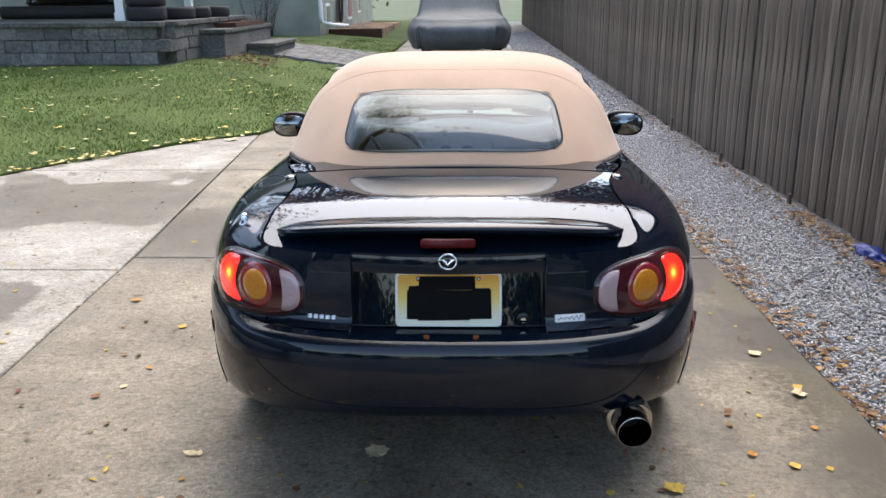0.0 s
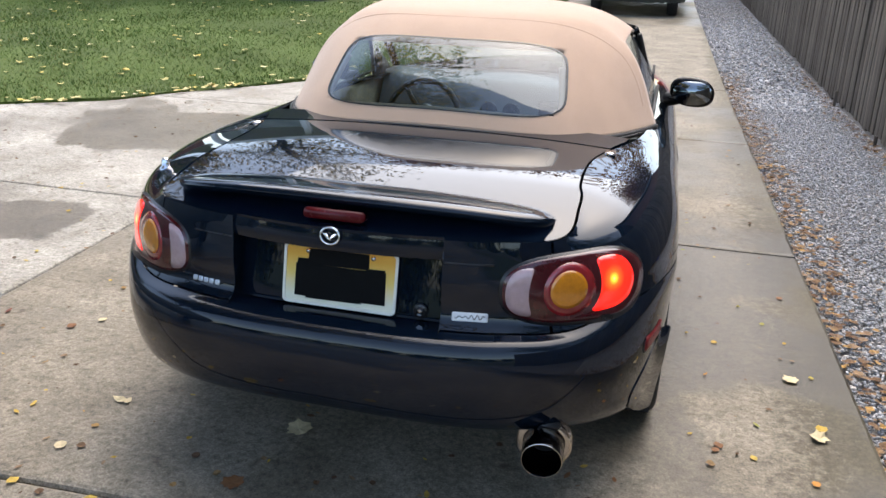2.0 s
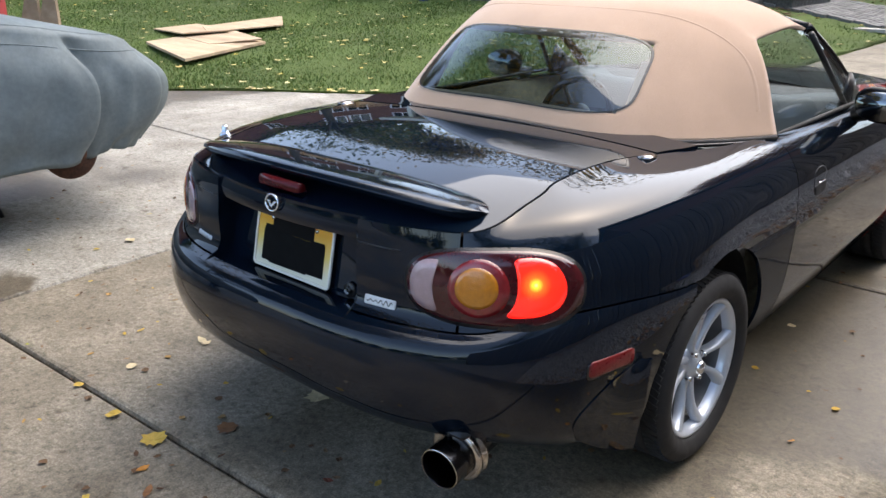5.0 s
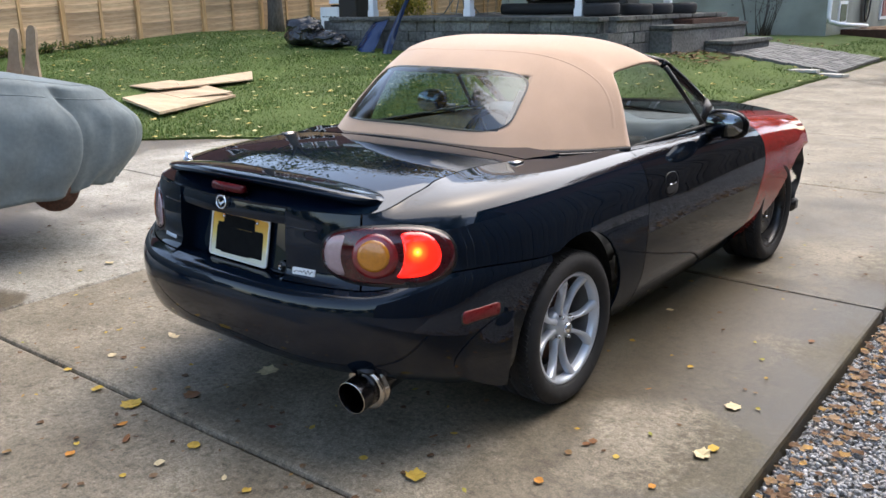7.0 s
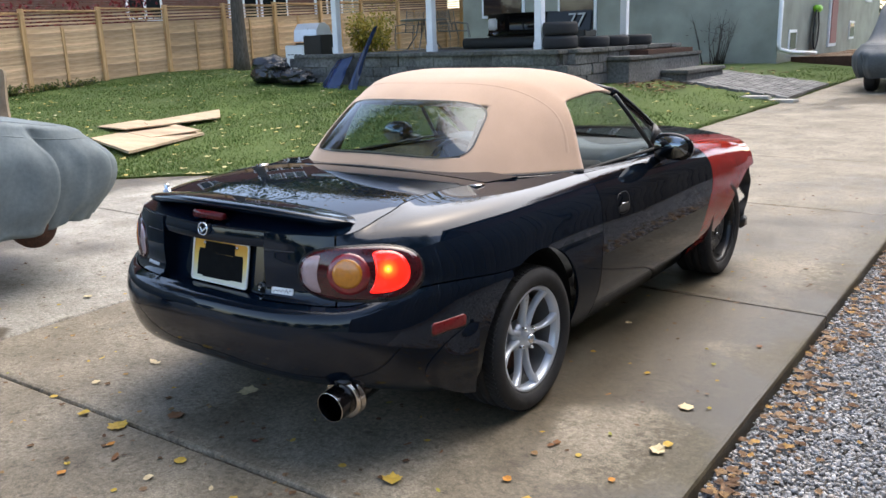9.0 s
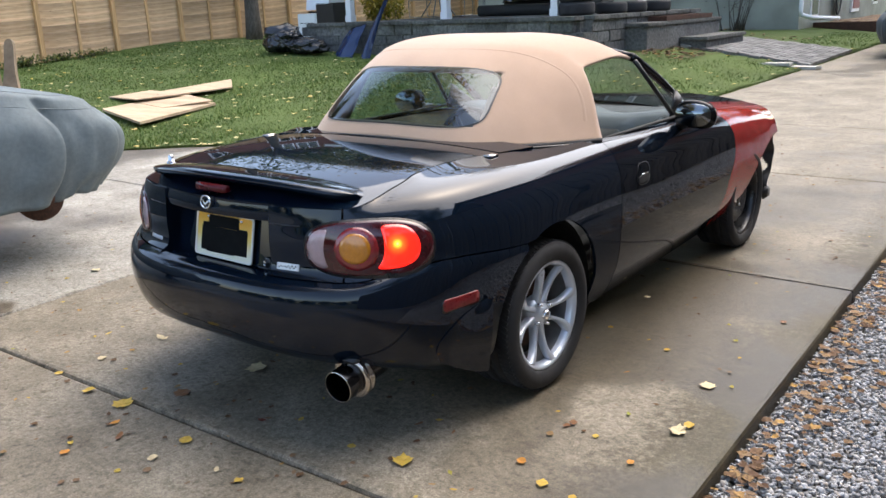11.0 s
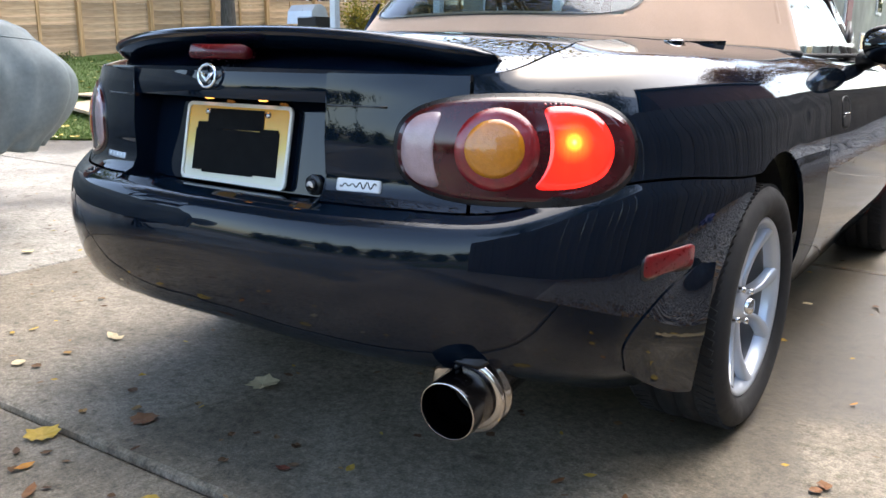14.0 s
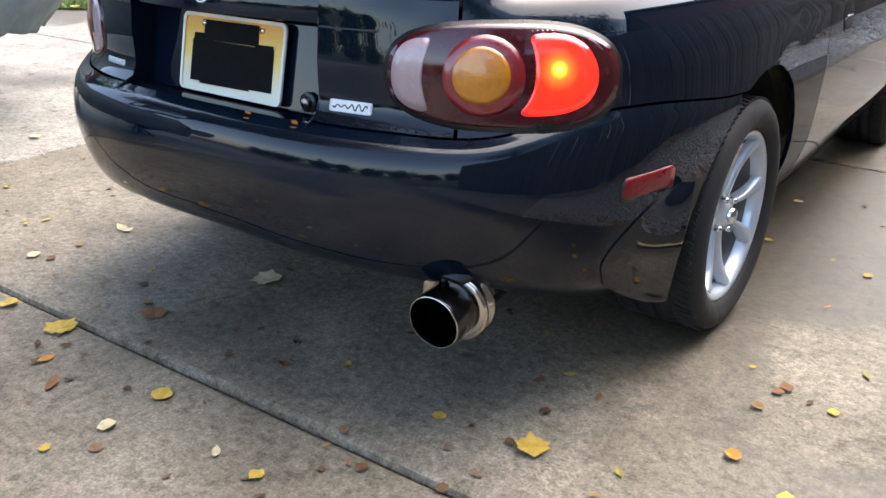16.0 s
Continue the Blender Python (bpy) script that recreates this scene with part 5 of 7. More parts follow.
def slab(parent, corners, z, depth, mat, bev=0.010):
    """A cast slab with a worn top edge."""
    c = Vector((sum(p[0] for p in corners) / len(corners), sum(p[1] for p in corners) / len(corners)))
    rings = []
    for inset, zz in ((0, z - depth), (0, z - bev), (bev * 0.35, z - bev * 0.3), (bev * 1.1, z)):
        ring = []
        for p in corners:
            d = c - Vector(p)
            ring.append((p[0] + inset * (1 if d.x > 0 else -1), p[1] + inset * (1 if d.y > 0 else -1), zz + grade(p[1])))
        rings.append(ring)
    n = len(corners)
    verts = [v for r in rings for v in r]
    faces = [(k * n + i, k * n + (i + 1) % n, (k + 1) * n + (i + 1) % n, (k + 1) * n + i) for k in range(3) for i in range(n)]
    faces.append(tuple(range(3 * n, 4 * n)))
    return link_mesh("slab", verts, faces, mat, parent, smooth=False)


drive = thing("driveway", "stained concrete driveway slabs, damp in patches, with fallen leaves", "driveway", kind="structure")
joints = (-10.9, -9.3, -6.55, -3.78, -1.0, 1.765, 4.47, 7.22, 9.97, 12.7, 15.5, 18.3, 21.1, 24, 27, 30, 34)
g = 0.006
for a, b in zip(joints, joints[1:]):
    lo, hi = a + g, b - g
    lx0, lx1 = (left_seam(lo), left_seam(hi)) if hi < 7.5 else (-2.5, -2.5)
    slab(drive, [(lx0 + g, joint_y(lo, lx0)), (right_edge(lo), joint_y(lo, 1.57)), (right_edge(hi), joint_y(hi, 1.57)), (lx1 + g, joint_y(hi, lx1))], 0.0, 0.13, CONC_A, 0.016)
for a, b in zip((-9.3, -6.55, -3.78, -0.98, 1.52, 4.47), (-6.55, -3.78, -0.98, 1.52, 4.47, 7.2)):
    lo, hi = a + g, b - g
    slab(drive, [(-4.75 - 0.05 * lo + g, lo), (left_seam(lo) - g, lo), (left_seam(hi) - g, hi), (-4.75 - 0.05 * hi + g, hi)], 0.0, 0.13, CONC_B)
    slab(drive, [(-8.2 + g, lo), (-4.75 - 0.05 * lo - g, lo), (-4.75 - 0.05 * hi - g, hi), (-8.2 + g, hi)], -0.002, 0.13, CONC_B)
    slab(drive, [(-14 + g, lo), (-8.2 - g, lo), (-8.2 - g, hi), (-14 + g, hi)], -0.003, 0.13, CONC_B)

# lawn
verts, faces = [], []
ysl = np.concatenate([np.arange(-3.8, 9, 0.12), np.arange(9, 34, 0.3)])
for i, y in enumerate(ysl):
    e = lawn_edge(y) + 0.035 * noise.noise(Vector((y * 2.3, 0, 0))) + 0.02 * noise.noise(Vector((y * 9, 0, 5)))
    ts = np.concatenate([[0, 0.004], np.linspace(0.012, 1, 46) ** 1.3])
    for j, t in enumerate(ts):
        x = e + (-16.9 - e) * t
        z = (-0.02 if j == 0 else 0.018) + rise(x, y) + (0.02 * noise.noise(Vector((x * 1.2, y * 1.2, 0))) if j > 1 else 0)
        verts.append((x, y, z))
m = 48
for i in range(len(ysl) - 1):
    for j in range(m - 1):
        faces.append((i * m + j, i * m + j + 1, (i + 1) * m + j + 1, (i + 1) * m + j))
lawn = tagged(link_mesh("lawn", verts, [f[::-1] for f in faces], TURF), "green mown lawn rising to the patio, strewn with leaves", "lawn", kind="structure")


def lawn_point(y0, y1, x0):
    y = rng.uniform(y0, y1)
    e = lawn_edge(y)
    x = rng.uniform(max(x0, -16.4), e)
    return x, y


def on_patio(x, y):
    return (-12.0 < x < -4.6 and y > 10.3) or (x > -8.6 and x < -3.2 and y > 11.9) or (x < -3.9 and y > 19)


NB = 260000
gy = np.where(rng.rand(NB) < 0.66, rng.uniform(-1, 21, NB), rng.uniform(-1, 10, NB))
le = np.array([lawn_edge(y) for y in np.linspace(-1, 21, 500)])
ge = np.interp(gy, np.linspace(-1, 21, 500), le)
gx = -16.4 + (ge + 16.4) * rng.rand(NB)
far = np.hypot(gx - 2, gy + 2.5)
patio_at = ((gx > -12.0) & (gx < -4.6) & (gy > 10.3)) | ((gx > -8.6) & (gx < -3.2) & (gy > 11.9)) | ((gx < -3.9) & (gy > 19)) | ((gy > 13.3) & (gy < 16.6) & (gx > -4.3))
ok = ~patio_at & (rng.rand(NB) < np.minimum(1, 9 / far) ** 0.6)
gx, gy, far = gx[ok], gy[ok], far[ok]
n = len(gx)
gz = np.array([rise(x, y) for x, y in zip(gx, gy)]) + 0.012
gh, gw, ga = rng.uniform(0.018, 0.050, n), rng.uniform(0.0025, 0.0050, n) * (0.8 + far / 14), rng.uniform(0, math.pi, n)
lx, ly = rng.normal(0, 0.022, n), rng.normal(0, 0.022, n)
gv = np.stack([np.stack([gx - gw * np.cos(ga), gy - gw * np.sin(ga), gz], 1), np.stack([gx + gw * np.cos(ga), gy + gw * np.sin(ga), gz], 1), np.stack([gx + lx, gy + ly, gz + gh], 1)], 1).reshape(-1, 3)
tagged(raw_mesh("grass", gv, np.arange(3 * n).reshape(n, 3), BLADE, False), "short green grass blades with dry tips", "grass", kind="stuff")

# gravel strip with its soil, stones and litter
verts = []
yg = np.arange(-6, 34, 0.5)
for y in yg:
    e = right_edge(y)
    for t in np.linspace(0, 1, 5):
        x = e - 0.03 + (2.80 - 0.015 * y - e) * t
        verts.append((x, y, grade(y) - 0.085 + 0.012 * noise.noise(Vector((x * 3, y * 3, 1))) + 0.03 * t * t))
faces = [(i * 5 + j, i * 5 + j + 1, (i + 1) * 5 + j + 1, (i + 1) * 5 + j) for i in range(len(yg) - 1) for j in range(4)]
tagged(link_mesh("gravel_bed", verts, faces, GRIT), "dark soil under the gravel beside the drive", "ground", kind="structure")
ico = bmesh.new()
bmesh.ops.create_icosphere(ico, subdivisions=1, radius=1.0)
iv = np.array([v.co[:] for v in ico.verts])
ifc = np.array([[v.index for v in f.verts] for f in ico.faces])
ico.free()


def pebbles(count, ya, yb, smin, smax):
    y = ya + (yb - ya) * rng.rand(count) ** 1.15
    e = right_edge(y)
    x = e + 0.005 + (2.635 - 0.015 * y - e) * rng.rand(count)
    t = (x - e) / 1.1
    sc = rng.uniform(smin, smax, (count, 1)) * np.stack([rng.uniform(0.7, 1.25, count), rng.uniform(0.6, 1.0, count), rng.uniform(0.4, 0.7, count)], 1)
    a = rng.uniform(0, 6.3, count)[:, None]
    p = iv[None] * sc[:, None, :] * (1 + 0.22 * rng.uniform(-1, 1, (count, 12, 1)))
    tl = rng.normal(0, 0.35, (count, 1))
    px = p[..., 0] * np.cos(a) - p[..., 1] * np.sin(a) + x[:, None]
    py = p[..., 0] * np.sin(a) + p[..., 1] * np.cos(a) + y[:, None]
    pz = p[..., 2] + tl * p[..., 0] + (0.02 * np.maximum(0, y - 8.0) - 0.075 + 0.03 * t * t + rng.uniform(0, 0.018, count))[:, None]
    return np.stack([px, py, pz], -1).reshape(-1, 3), (ifc[None] + 12 * np.arange(count)[:, None, None]).reshape(-1, 3)


v, f = pebbles(66000, -1.2, 7.5, 0.005, 0.0118)
v2, f2 = pebbles(12000, 6.5, 26, 0.012, 0.026)
tagged(raw_mesh("gravel", np.concatenate([v, v2]), np.concatenate([f, f2 + len(v)]), PEBBLE, True), "loose grey river gravel with brown leaf litter", "gravel", kind="stuff")


# leaves
def leaf_outline(kind):
    if kind == 0:
        pts = [(0, -0.5), (0.22, -0.34), (0.42, -0.30), (0.37, -0.12), (0.48, 0.08), (0.33, 0.15), (0.25, 0.32), (0.13, 0.29), (0, 0.52)]
    elif kind == 1:
        pts = [(0, -0.5), (0.16, -0.25), (0.22, 0.0), (0.16, 0.28), (0, 0.5)]
    else:
        pts = [(0, -0.5), (0.3, -0.3), (0.42, 0.0), (0.25, 0.3), (0, 0.45)]
    return pts + [(-x, y) for x, y in pts[-2:0:-1]]


def leaf_verts(kind, size, curl):
    o = leaf_outline(kind)
    out = [(0.0, 0.0, 0.004)]
    for x, y in o:
        out.append((x * size, y * size, 0.004 + size * curl * (x * x * 1.6 + 0.8 * y * y) + 0.15 * size * curl * math.sin(9 * x + 5 * y)))
    n_ = len(o)
    return np.array(out), [(0, 1 + i, 1 + (i + 1) % n_) for i in range(n_)]


def leaf_field(name, spots, mat, label, sizes, kinds=(0, 1, 2), curl=(0.10, 0.5)):
    vv, ff, k = [], [], 0
    for x, y, z in spots:
        p, fc = leaf_verts(kinds[rng.randint(len(kinds))], rng.uniform(*sizes), rng.uniform(*curl))
        a = rng.uniform(0, 6.3)
        c, d = math.cos(a), math.sin(a)
        tl = rng.normal(0, 0.25)
        q = np.stack([p[:, 0] * c - p[:, 1] * d, p[:, 0] * d + p[:, 1] * c, p[:, 2] + 0.5 * abs(tl) * np.abs(p[:, 0])], 1) + (x, y, z)
        vv += [tuple(r) for r in q]
        ff += [tuple(i + k for i in t) for t in fc]
        k += len(p)
    return tagged(link_mesh(name, vv, ff, mat, smooth=False), label, "leaves", kind="stuff")


spots = []
for q in range(3000):
    y = rng.uniform(-1.5, 9) if q % 4 else rng.uniform(-1.5, 3)
    e = right_edge(y)
    if q % 2:
        x = e + abs(rng.normal(0, 0.13)) + 0.01
    else:
        x = 2.63 - 0.015 * y - abs(rng.normal(0, 0.10))
    spots.append((x, y, (-0.054 if q % 2 else -0.030) + grade(y)))
for q in range(420):
    y = rng.uniform(8, 26)
    spots.append((2.62 - 0.015 * y - abs(rng.normal(0, 0.16)), y, -0.022 + grade(y)))
leaf_field("leaf_litter", spots, LITTER, "brown and orange leaf litter along the gravel's edges", (0.015, 0.052))
spots = []
while len(spots) < 800:
    x, y = lawn_point(-1, 19, -16)
    if not on_patio(x, y):
        spots.append((x, y, rise(x, y) + 0.035))
for q in range(150):
    y = rng.uniform(-2, 9)
    spots.append((lawn_edge(y) + rng.normal(0, 0.09), y, 0.03))
leaf_field("lawn_leaves", spots, PALELEAF, "pale yellow fallen leaves on the lawn", (0.045, 0.105), (0, 2))
spots = []
for q in range(760):
    x, y = rng.uniform(-4.5, 1.5), rng.uniform(-1.7, 6)
    spots.append((x, y, 0.0))
for q in range(60):
    spots.append((rng.uniform(-1.3, 1.4), -1.0 + rng.normal(0, 0.25), 0.0))
leaf_field("leaf_scraps", spots, LITTER, "small brown leaf scraps on the concrete", (0.012, 0.035), (1, 2))
leaf_field("yellow_scraps", [(rng.uniform(-3.0, 1.5), rng.uniform(-1.6, 3.0), 0.0) for q in range(110)], islands("yellow_leaf_scraps", [(0.0, (0.40, 0.24, 0.03)), (0.6, (0.46, 0.33, 0.06)), (1.0, (0.22, 0.24, 0.05))], 0.65, 0.3), "small yellow leaf scraps on the concrete", (0.014, 0.038), (1, 2))
LEAFMATS = [islands("leaf_" + nm, [(0.0, c0), (1.0, c1)], 0.65, 0.3) for nm, c0, c1 in (
    ("yellow", (0.44, 0.29, 0.04), (0.50, 0.34, 0.07)), ("orange", (0.50, 0.22, 0.03), (0.45, 0.2, 0.04)),
    ("brown", (0.17, 0.075, 0.03), (0.22, 0.1, 0.04)), ("pale", (0.55, 0.45, 0.27), (0.6, 0.5, 0.3)), ("red_brown", (0.13, 0.035, 0.02), (0.16, 0.05, 0.03)))]
LEAFWORD = ("yellow", "orange", "brown", "pale tan", "dark red-brown")
# place, size and colour of the larger leaves on the drive
LEAVES_A = ((0.726, -0.733, 0.10, 0), (1.337, 0.339, 0.085, 3), (-0.264, -0.523, 0.125, 3), (-0.33, -0.842, 0.095, 2), (1.387, -0.059, 0.085, 3), (0.654, -0.448, 0.04, 0), (0.61, -0.51, 0.05, 2), (-0.93, -0.83, 0.06, 3), (-0.94, -1.02, 0.05, 0), (-0.67, -1.04, 0.07, 0), (0.005, -1.06, 0.07, 0), (0.015, -1.2, 0.055, 3))
LEAVES_B = ((0.255, -1.12, 0.05, 3), (0.115, -0.81, 0.045, 4), (0.23, -0.725, 0.05, 0), (0.52, -0.76, 0.045, 0), (1.05, -0.52, 0.05, 1), (1.05, -0.23, 0.04, 2), (-0.28, -1.35, 0.05, 1), (-0.44, -1.03, 0.11, 0), (-0.33, -1.13, 0.06, 1), (-0.22, -1.18, 0.075, 2), (0.75, -0.49, 0.035, 2), (0.37, -1.12, 0.045, 0))
LEAVES_C = ((-0.89, -0.54, 0.06, 3), (-1.34, 0.63, 0.07, 0), (-1.71, 0.99, 0.08, 1), (-1.45, -0.11, 0.06, 2), (-1.79, -0.07, 0.06, 4), (-1.33, 0.16, 0.06, 1), (-0.92, -0.54, 0.08, 3), (-1.18, -0.65, 0.05, 0), (0.73, 1.13, 0.05, 3), (1.38, 1.14, 0.045, 2), (1.03, 0.28, 0.035, 1), (1.40, 0.0, 0.06, 0))
LEAVES_D = ((1.17, -0.59, 0.06, 0), (1.06, -0.2, 0.05, 2), (-0.65, -0.17, 0.07, 2), (-2.19, -0.13, 0.08, 3), (-1.37, -0.02, 0.05, 3), (-2.6, 6.1, 0.22, 3), (-1.85, 5.2, 0.08, 1), (1.34, -0.33, 0.04, 1))
for x, y, s_, c in LEAVES_A + LEAVES_B + LEAVES_C + LEAVES_D:
    p, fc = leaf_verts(0 if s_ > 0.08 else 1 + rng.randint(2), s_ * 0.78, rng.uniform(0.12, 0.5))
    ob = link_mesh("fallen_leaf", p, fc, LEAFMATS[c], smooth=False)
    ob.matrix_basis = pose(x, y, 0.0015, 0, 0, rng.uniform(0, 360))
    tagged(ob, "fallen %s leaf lying on the concrete drive" % LEAFWORD[c], "leaf", "leaves on the drive")

# ---- covered cars ----
def covered_car(name, label, x0, x1, y0, y1, hem, hood, cabin, c0, c1, dents=(), tuck=0.10, seed=1, slope=0.0, cloth=COVER):
    """A car under a cloth cover: bulging hull with a cabin hump, pleats at the corners and a gathered hem."""
    ob = thing(name, label, "car")
    cx, hw, cy, hl = (x0 + x1) / 2, (x1 - x0) / 2, (y0 + y1) / 2, (y1 - y0) / 2
    verts = []
    na, nr = 300, 44
    for r in range(nr):
        t = r / (nr - 1)
        q = min(1, t / 0.62)
        # side line: tucked hem, belly, shoulder, then the rounded top
        side = float(spline((0, 0.25, 0.5, 0.75, 1.0), (1 - tuck, 1 - 0.25 * tuck, 1.0, 0.985, 0.90), np.array([q]))[0])
        z0 = hem + (hood * 0.90 - hem) * q
        if t > 0.62:
            k = (t - 0.62) / 0.38
            side = 0.90 * math.cos(k * math.pi / 2) ** 0.9
            z0 = hood * 0.90 + hood * 0.10 * math.sin(k * math.pi / 2) ** 0.8
        for a in range(na):
            th = 2 * math.pi * a / na
            c, s = math.cos(th), math.sin(th)
            ex, ey = math.copysign(abs(c) ** 0.44, c), math.copysign(abs(s) ** 0.40, s)
            z = z0
            x, y = cx + hw * ex * side, cy + hl * ey * side
            w = float(ease(c0 - 0.45, c0 + 0.35, y) * (1 - ease(c1 - 0.35, c1 + 0.45, y)))
            u = 1 - abs(x - cx) / (hw * 0.86)
            z += (cabin - hood) * w * float(ease(0.0, 0.22, u)) * (1 if t > 0.4 else 0)
            z -= slope * float(ease(cy + 0.25 * hl, cy + 1.05 * hl, y)) * max(0.0, (z - hem) / (hood - hem))
            low = float(1 - ease(0.30, 0.62, t))
            d = 0.0
            for at, width, deep, upto in dents:
                v = (th - at) / width
                if -0.12 < v < 1:
                    # steep on one flank, running out softly on the other
                    d += deep * (float(ease(-0.12, 0.0, v)) if v < 0 else (1 - v) ** 1.6) * float(1 - ease(upto - 0.16, upto + 0.04, t))
            fold = noise.noise(Vector((x * 2.4 + seed, y * 2.4, z * 2.0)))
            d += 0.030 * fold + 0.014 * noise.noise(Vector((x * 7 + seed, y * 7, z * 3))) * (0.4 + low) - 0.010 * abs(noise.noise(Vector((x * 5 + seed, y * 5 + 2 * z, z * 5)))) 
            d += 0.030 * low * abs(noise.noise(Vector((th * 5.5 + seed, z * 0.9, seed))))
            gather = max(0.0, 1 - t / 0.10)
            d += gather * 0.009 * math.sin(th * 46 + 5 * noise.noise(Vector((th * 3, seed, 0))))
            l = math.hypot(c, s * 0.8)
            x, y = x - d * c / l, y - d * s * 0.8 / l
            z += gather * (0.030 * noise.noise(Vector((th * 5, seed, 2))) + 0.006 * math.sin(th * 31))
            z += 0.02 * float(ease(cy + 0.66 * hl, cy + 1.02 * hl, y)) * max(0.0, 1 - t / 0.45)
            verts.append((x, y, z + 0.010 * noise.noise(Vector((x * 3, y * 3, seed)))))
    faces = [(r * na + a, r * na + (a + 1) % na, (r + 1) * na + (a + 1) % na, (r + 1) * na + a) for r in range(nr - 1) for a in range(na)]
    # the cloth turns under at the hem
    k = len(verts)
    verts += [(cx + (x - cx) * 0.86, cy + (y - cy) * 0.95, z + 0.03) for x, y, z in verts[:na]]
    faces += [(k + a, k + (a + 1) % na, (a + 1) % na, a) for a in range(na)]
    link_mesh("cover", verts, faces, cloth, ob, "grey fabric car cover")
    bm = bmesh.new()
    for row in (int(nr * 0.58), int(nr * 0.70)):
        tube(bm, verts[row * na:(row + 1) * na:3], 0.0035, 5, True)
    part("top_seam", bm, cloth, ob)
    part("chassis", boxed(cx - hw * 0.60, cx + hw * 0.60, cy - hl * 0.66, cy + hl * 0.60, hem - 0.02, hem + 0.20, 0.05), INNER, ob)
    return ob


lc = covered_car("covered_car", "low car under grey cover, raised, without wheels, on concrete", -4.05, -2.36, -3.45, 0.50, 0.385, 1.20, 1.40, -2.6, -1.2, ((0.47, 0.42, 0.10, 0.64), (0.98, 0.40, 0.016, 0.66), (2.3, 0.5, 0.10, 0.5), (4.0, 0.5, 0.12, 0.5), (5.6, 0.5, 0.12, 0.5)), 0.085, 3, 0.20)
for x in (-2.56, -3.85):
    for y in (-0.20, -2.50):
        bm = bmesh.new()
        lathe(bm, [(0.03, -0.06), (0.135, -0.05), (0.14, 0.0), (0.138, 0.012), (0.075, 0.014), (0.07, 0.035), (0.0001, 0.037)], pose(x, y, 0.42) @ Matrix.Rotation(radians(90 if x > -3 else -90), 4, "Y"), 36)
        part("brake_drum", bm, RUST, lc, "rusty brake drum")
        bm = bmesh.new()
        xs = x + (0.62 if x < -3 else -0.62)
        for dx, dy in ((-0.1, -0.1), (0.1, -0.1), (0.1, 0.1), (-0.1, 0.1)):
            cyl(bm, (xs + dx, y - 0.3 + dy, 0.0), (xs + dx * 0.3, y - 0.3 + dy * 0.3, 0.30), 0.014, 0.014, 6)
        cyl(bm, (xs, y - 0.3, 0.24), (xs, y - 0.3, 0.42), 0.025, 0.025, 10)
        tagged(part("jack_stand", bm, TRIM), "black steel jack stand under the covered car", "jack stand", "jack stands")
fc_ = covered_car("covered_truck", "large car under dark grey cover at the drive's end", -1.30, 1.04, 15.1, 19.7, 0.42, 1.14, 1.85, 16.4, 19.0, ((4.1, 0.4, 0.10, 0.5), (5.2, 0.4, 0.10, 0.5)), 0.08, 8, 0.0, DARKCOVER)
for x in (-0.86, 0.70):
    for y in (15.85, 18.9):
        bm = bmesh.new()
        lathe(bm, [(0.0001, -0.11), (0.2, -0.11), (0.31, -0.10), (0.335, -0.06), (0.335, 0.06), (0.31, 0.10), (0.2, 0.11), (0.0001, 0.11)], pose(x, y, 0.325 + grade(y), 0, 90, 0), 36)
        part("wheel", bm, RUBBER, fc_, "black wheel under the cover")

# ---- right-hand fence ----
fence_r = thing("board_fence", "tall weathered grey board fence along the gravel", "fence")
bd = boxed(-0.011, 0.011, -0.070, 0.070, 0.0, 1.98, 0.003)
first = part("board", bd, GREYWOOD, fence_r, smooth=False)
first.matrix_basis = pose(2.70 + 0.06, -4.1, -0.03)
yy = -4.1 + 0.146
i = 1
while yy < 31:
    o = new("board", first.data)
    o.parent = fence_r
    o.matrix_basis = pose(2.70 - 0.0155 * yy + rng.normal(0, 0.003), yy, -0.03 + grade(yy) + rng.normal(0, 0.008), rng.normal(0, 0.15), rng.normal(0, 0.15), rng.normal(0, 0.45))
    yy += 0.1455 + rng.normal(0, 0.0012)
for z in (0.35, 1.05, 1.75):
    bm = bmesh.new()
    box(bm, 2.715 + 0.062, 2.755 + 0.062, -4, -3.9, z, z + 0.09)
    for v in bm.verts:
        if v.co.y > -3.95:
            v.co.y, v.co.x = 31, v.co.x - 0.0155 * 35
    part("rail", bm, GREYWOOD, fence_r, smooth=False)
for y in np.arange(-3.8, 31, 2.42):
    part("fence_post", boxed(2.80 - 0.0155 * y, 2.89 - 0.0155 * y, y - 0.045, y + 0.045, -0.1, 2.0, 0.004), GREYWOOD, fence_r, smooth=False)
for y in (6.9, 5.0, 3.25):
    ob = part("garden_stake", boxed(2.60 - 0.0155 * y, 2.625 - 0.0155 * y, y - 0.02, y + 0.02, -0.09, 0.13 if y > 6 else 0.05, 0.003), GREYWOOD, None, smooth=False)
    tagged(ob, "short grey wooden stake by the fence", "stake", "stakes by the fence")
# crumpled blue tarpaulin at the fence's foot
bm = bmesh.new()
bmesh.ops.create_icosphere(bm, subdivisions=4, radius=1)
for v in bm.verts:
    k = 1 + 0.5 * noise.noise(v.co * 2.6) + 0.25 * noise.noise(v.co * 7)
    v.co = Vector((2.585 + 0.075 * v.co.x * k, 1.90 + 0.17 * v.co.y * k, max(-0.075, -0.04 + 0.055 * v.co.z * k)))
tagged(part("tarpaulin", bm, plain("blue_plastic", (0.008, 0.025, 0.17), 0.5)), "crumpled bright blue plastic tarpaulin on the gravel", "tarpaulin")

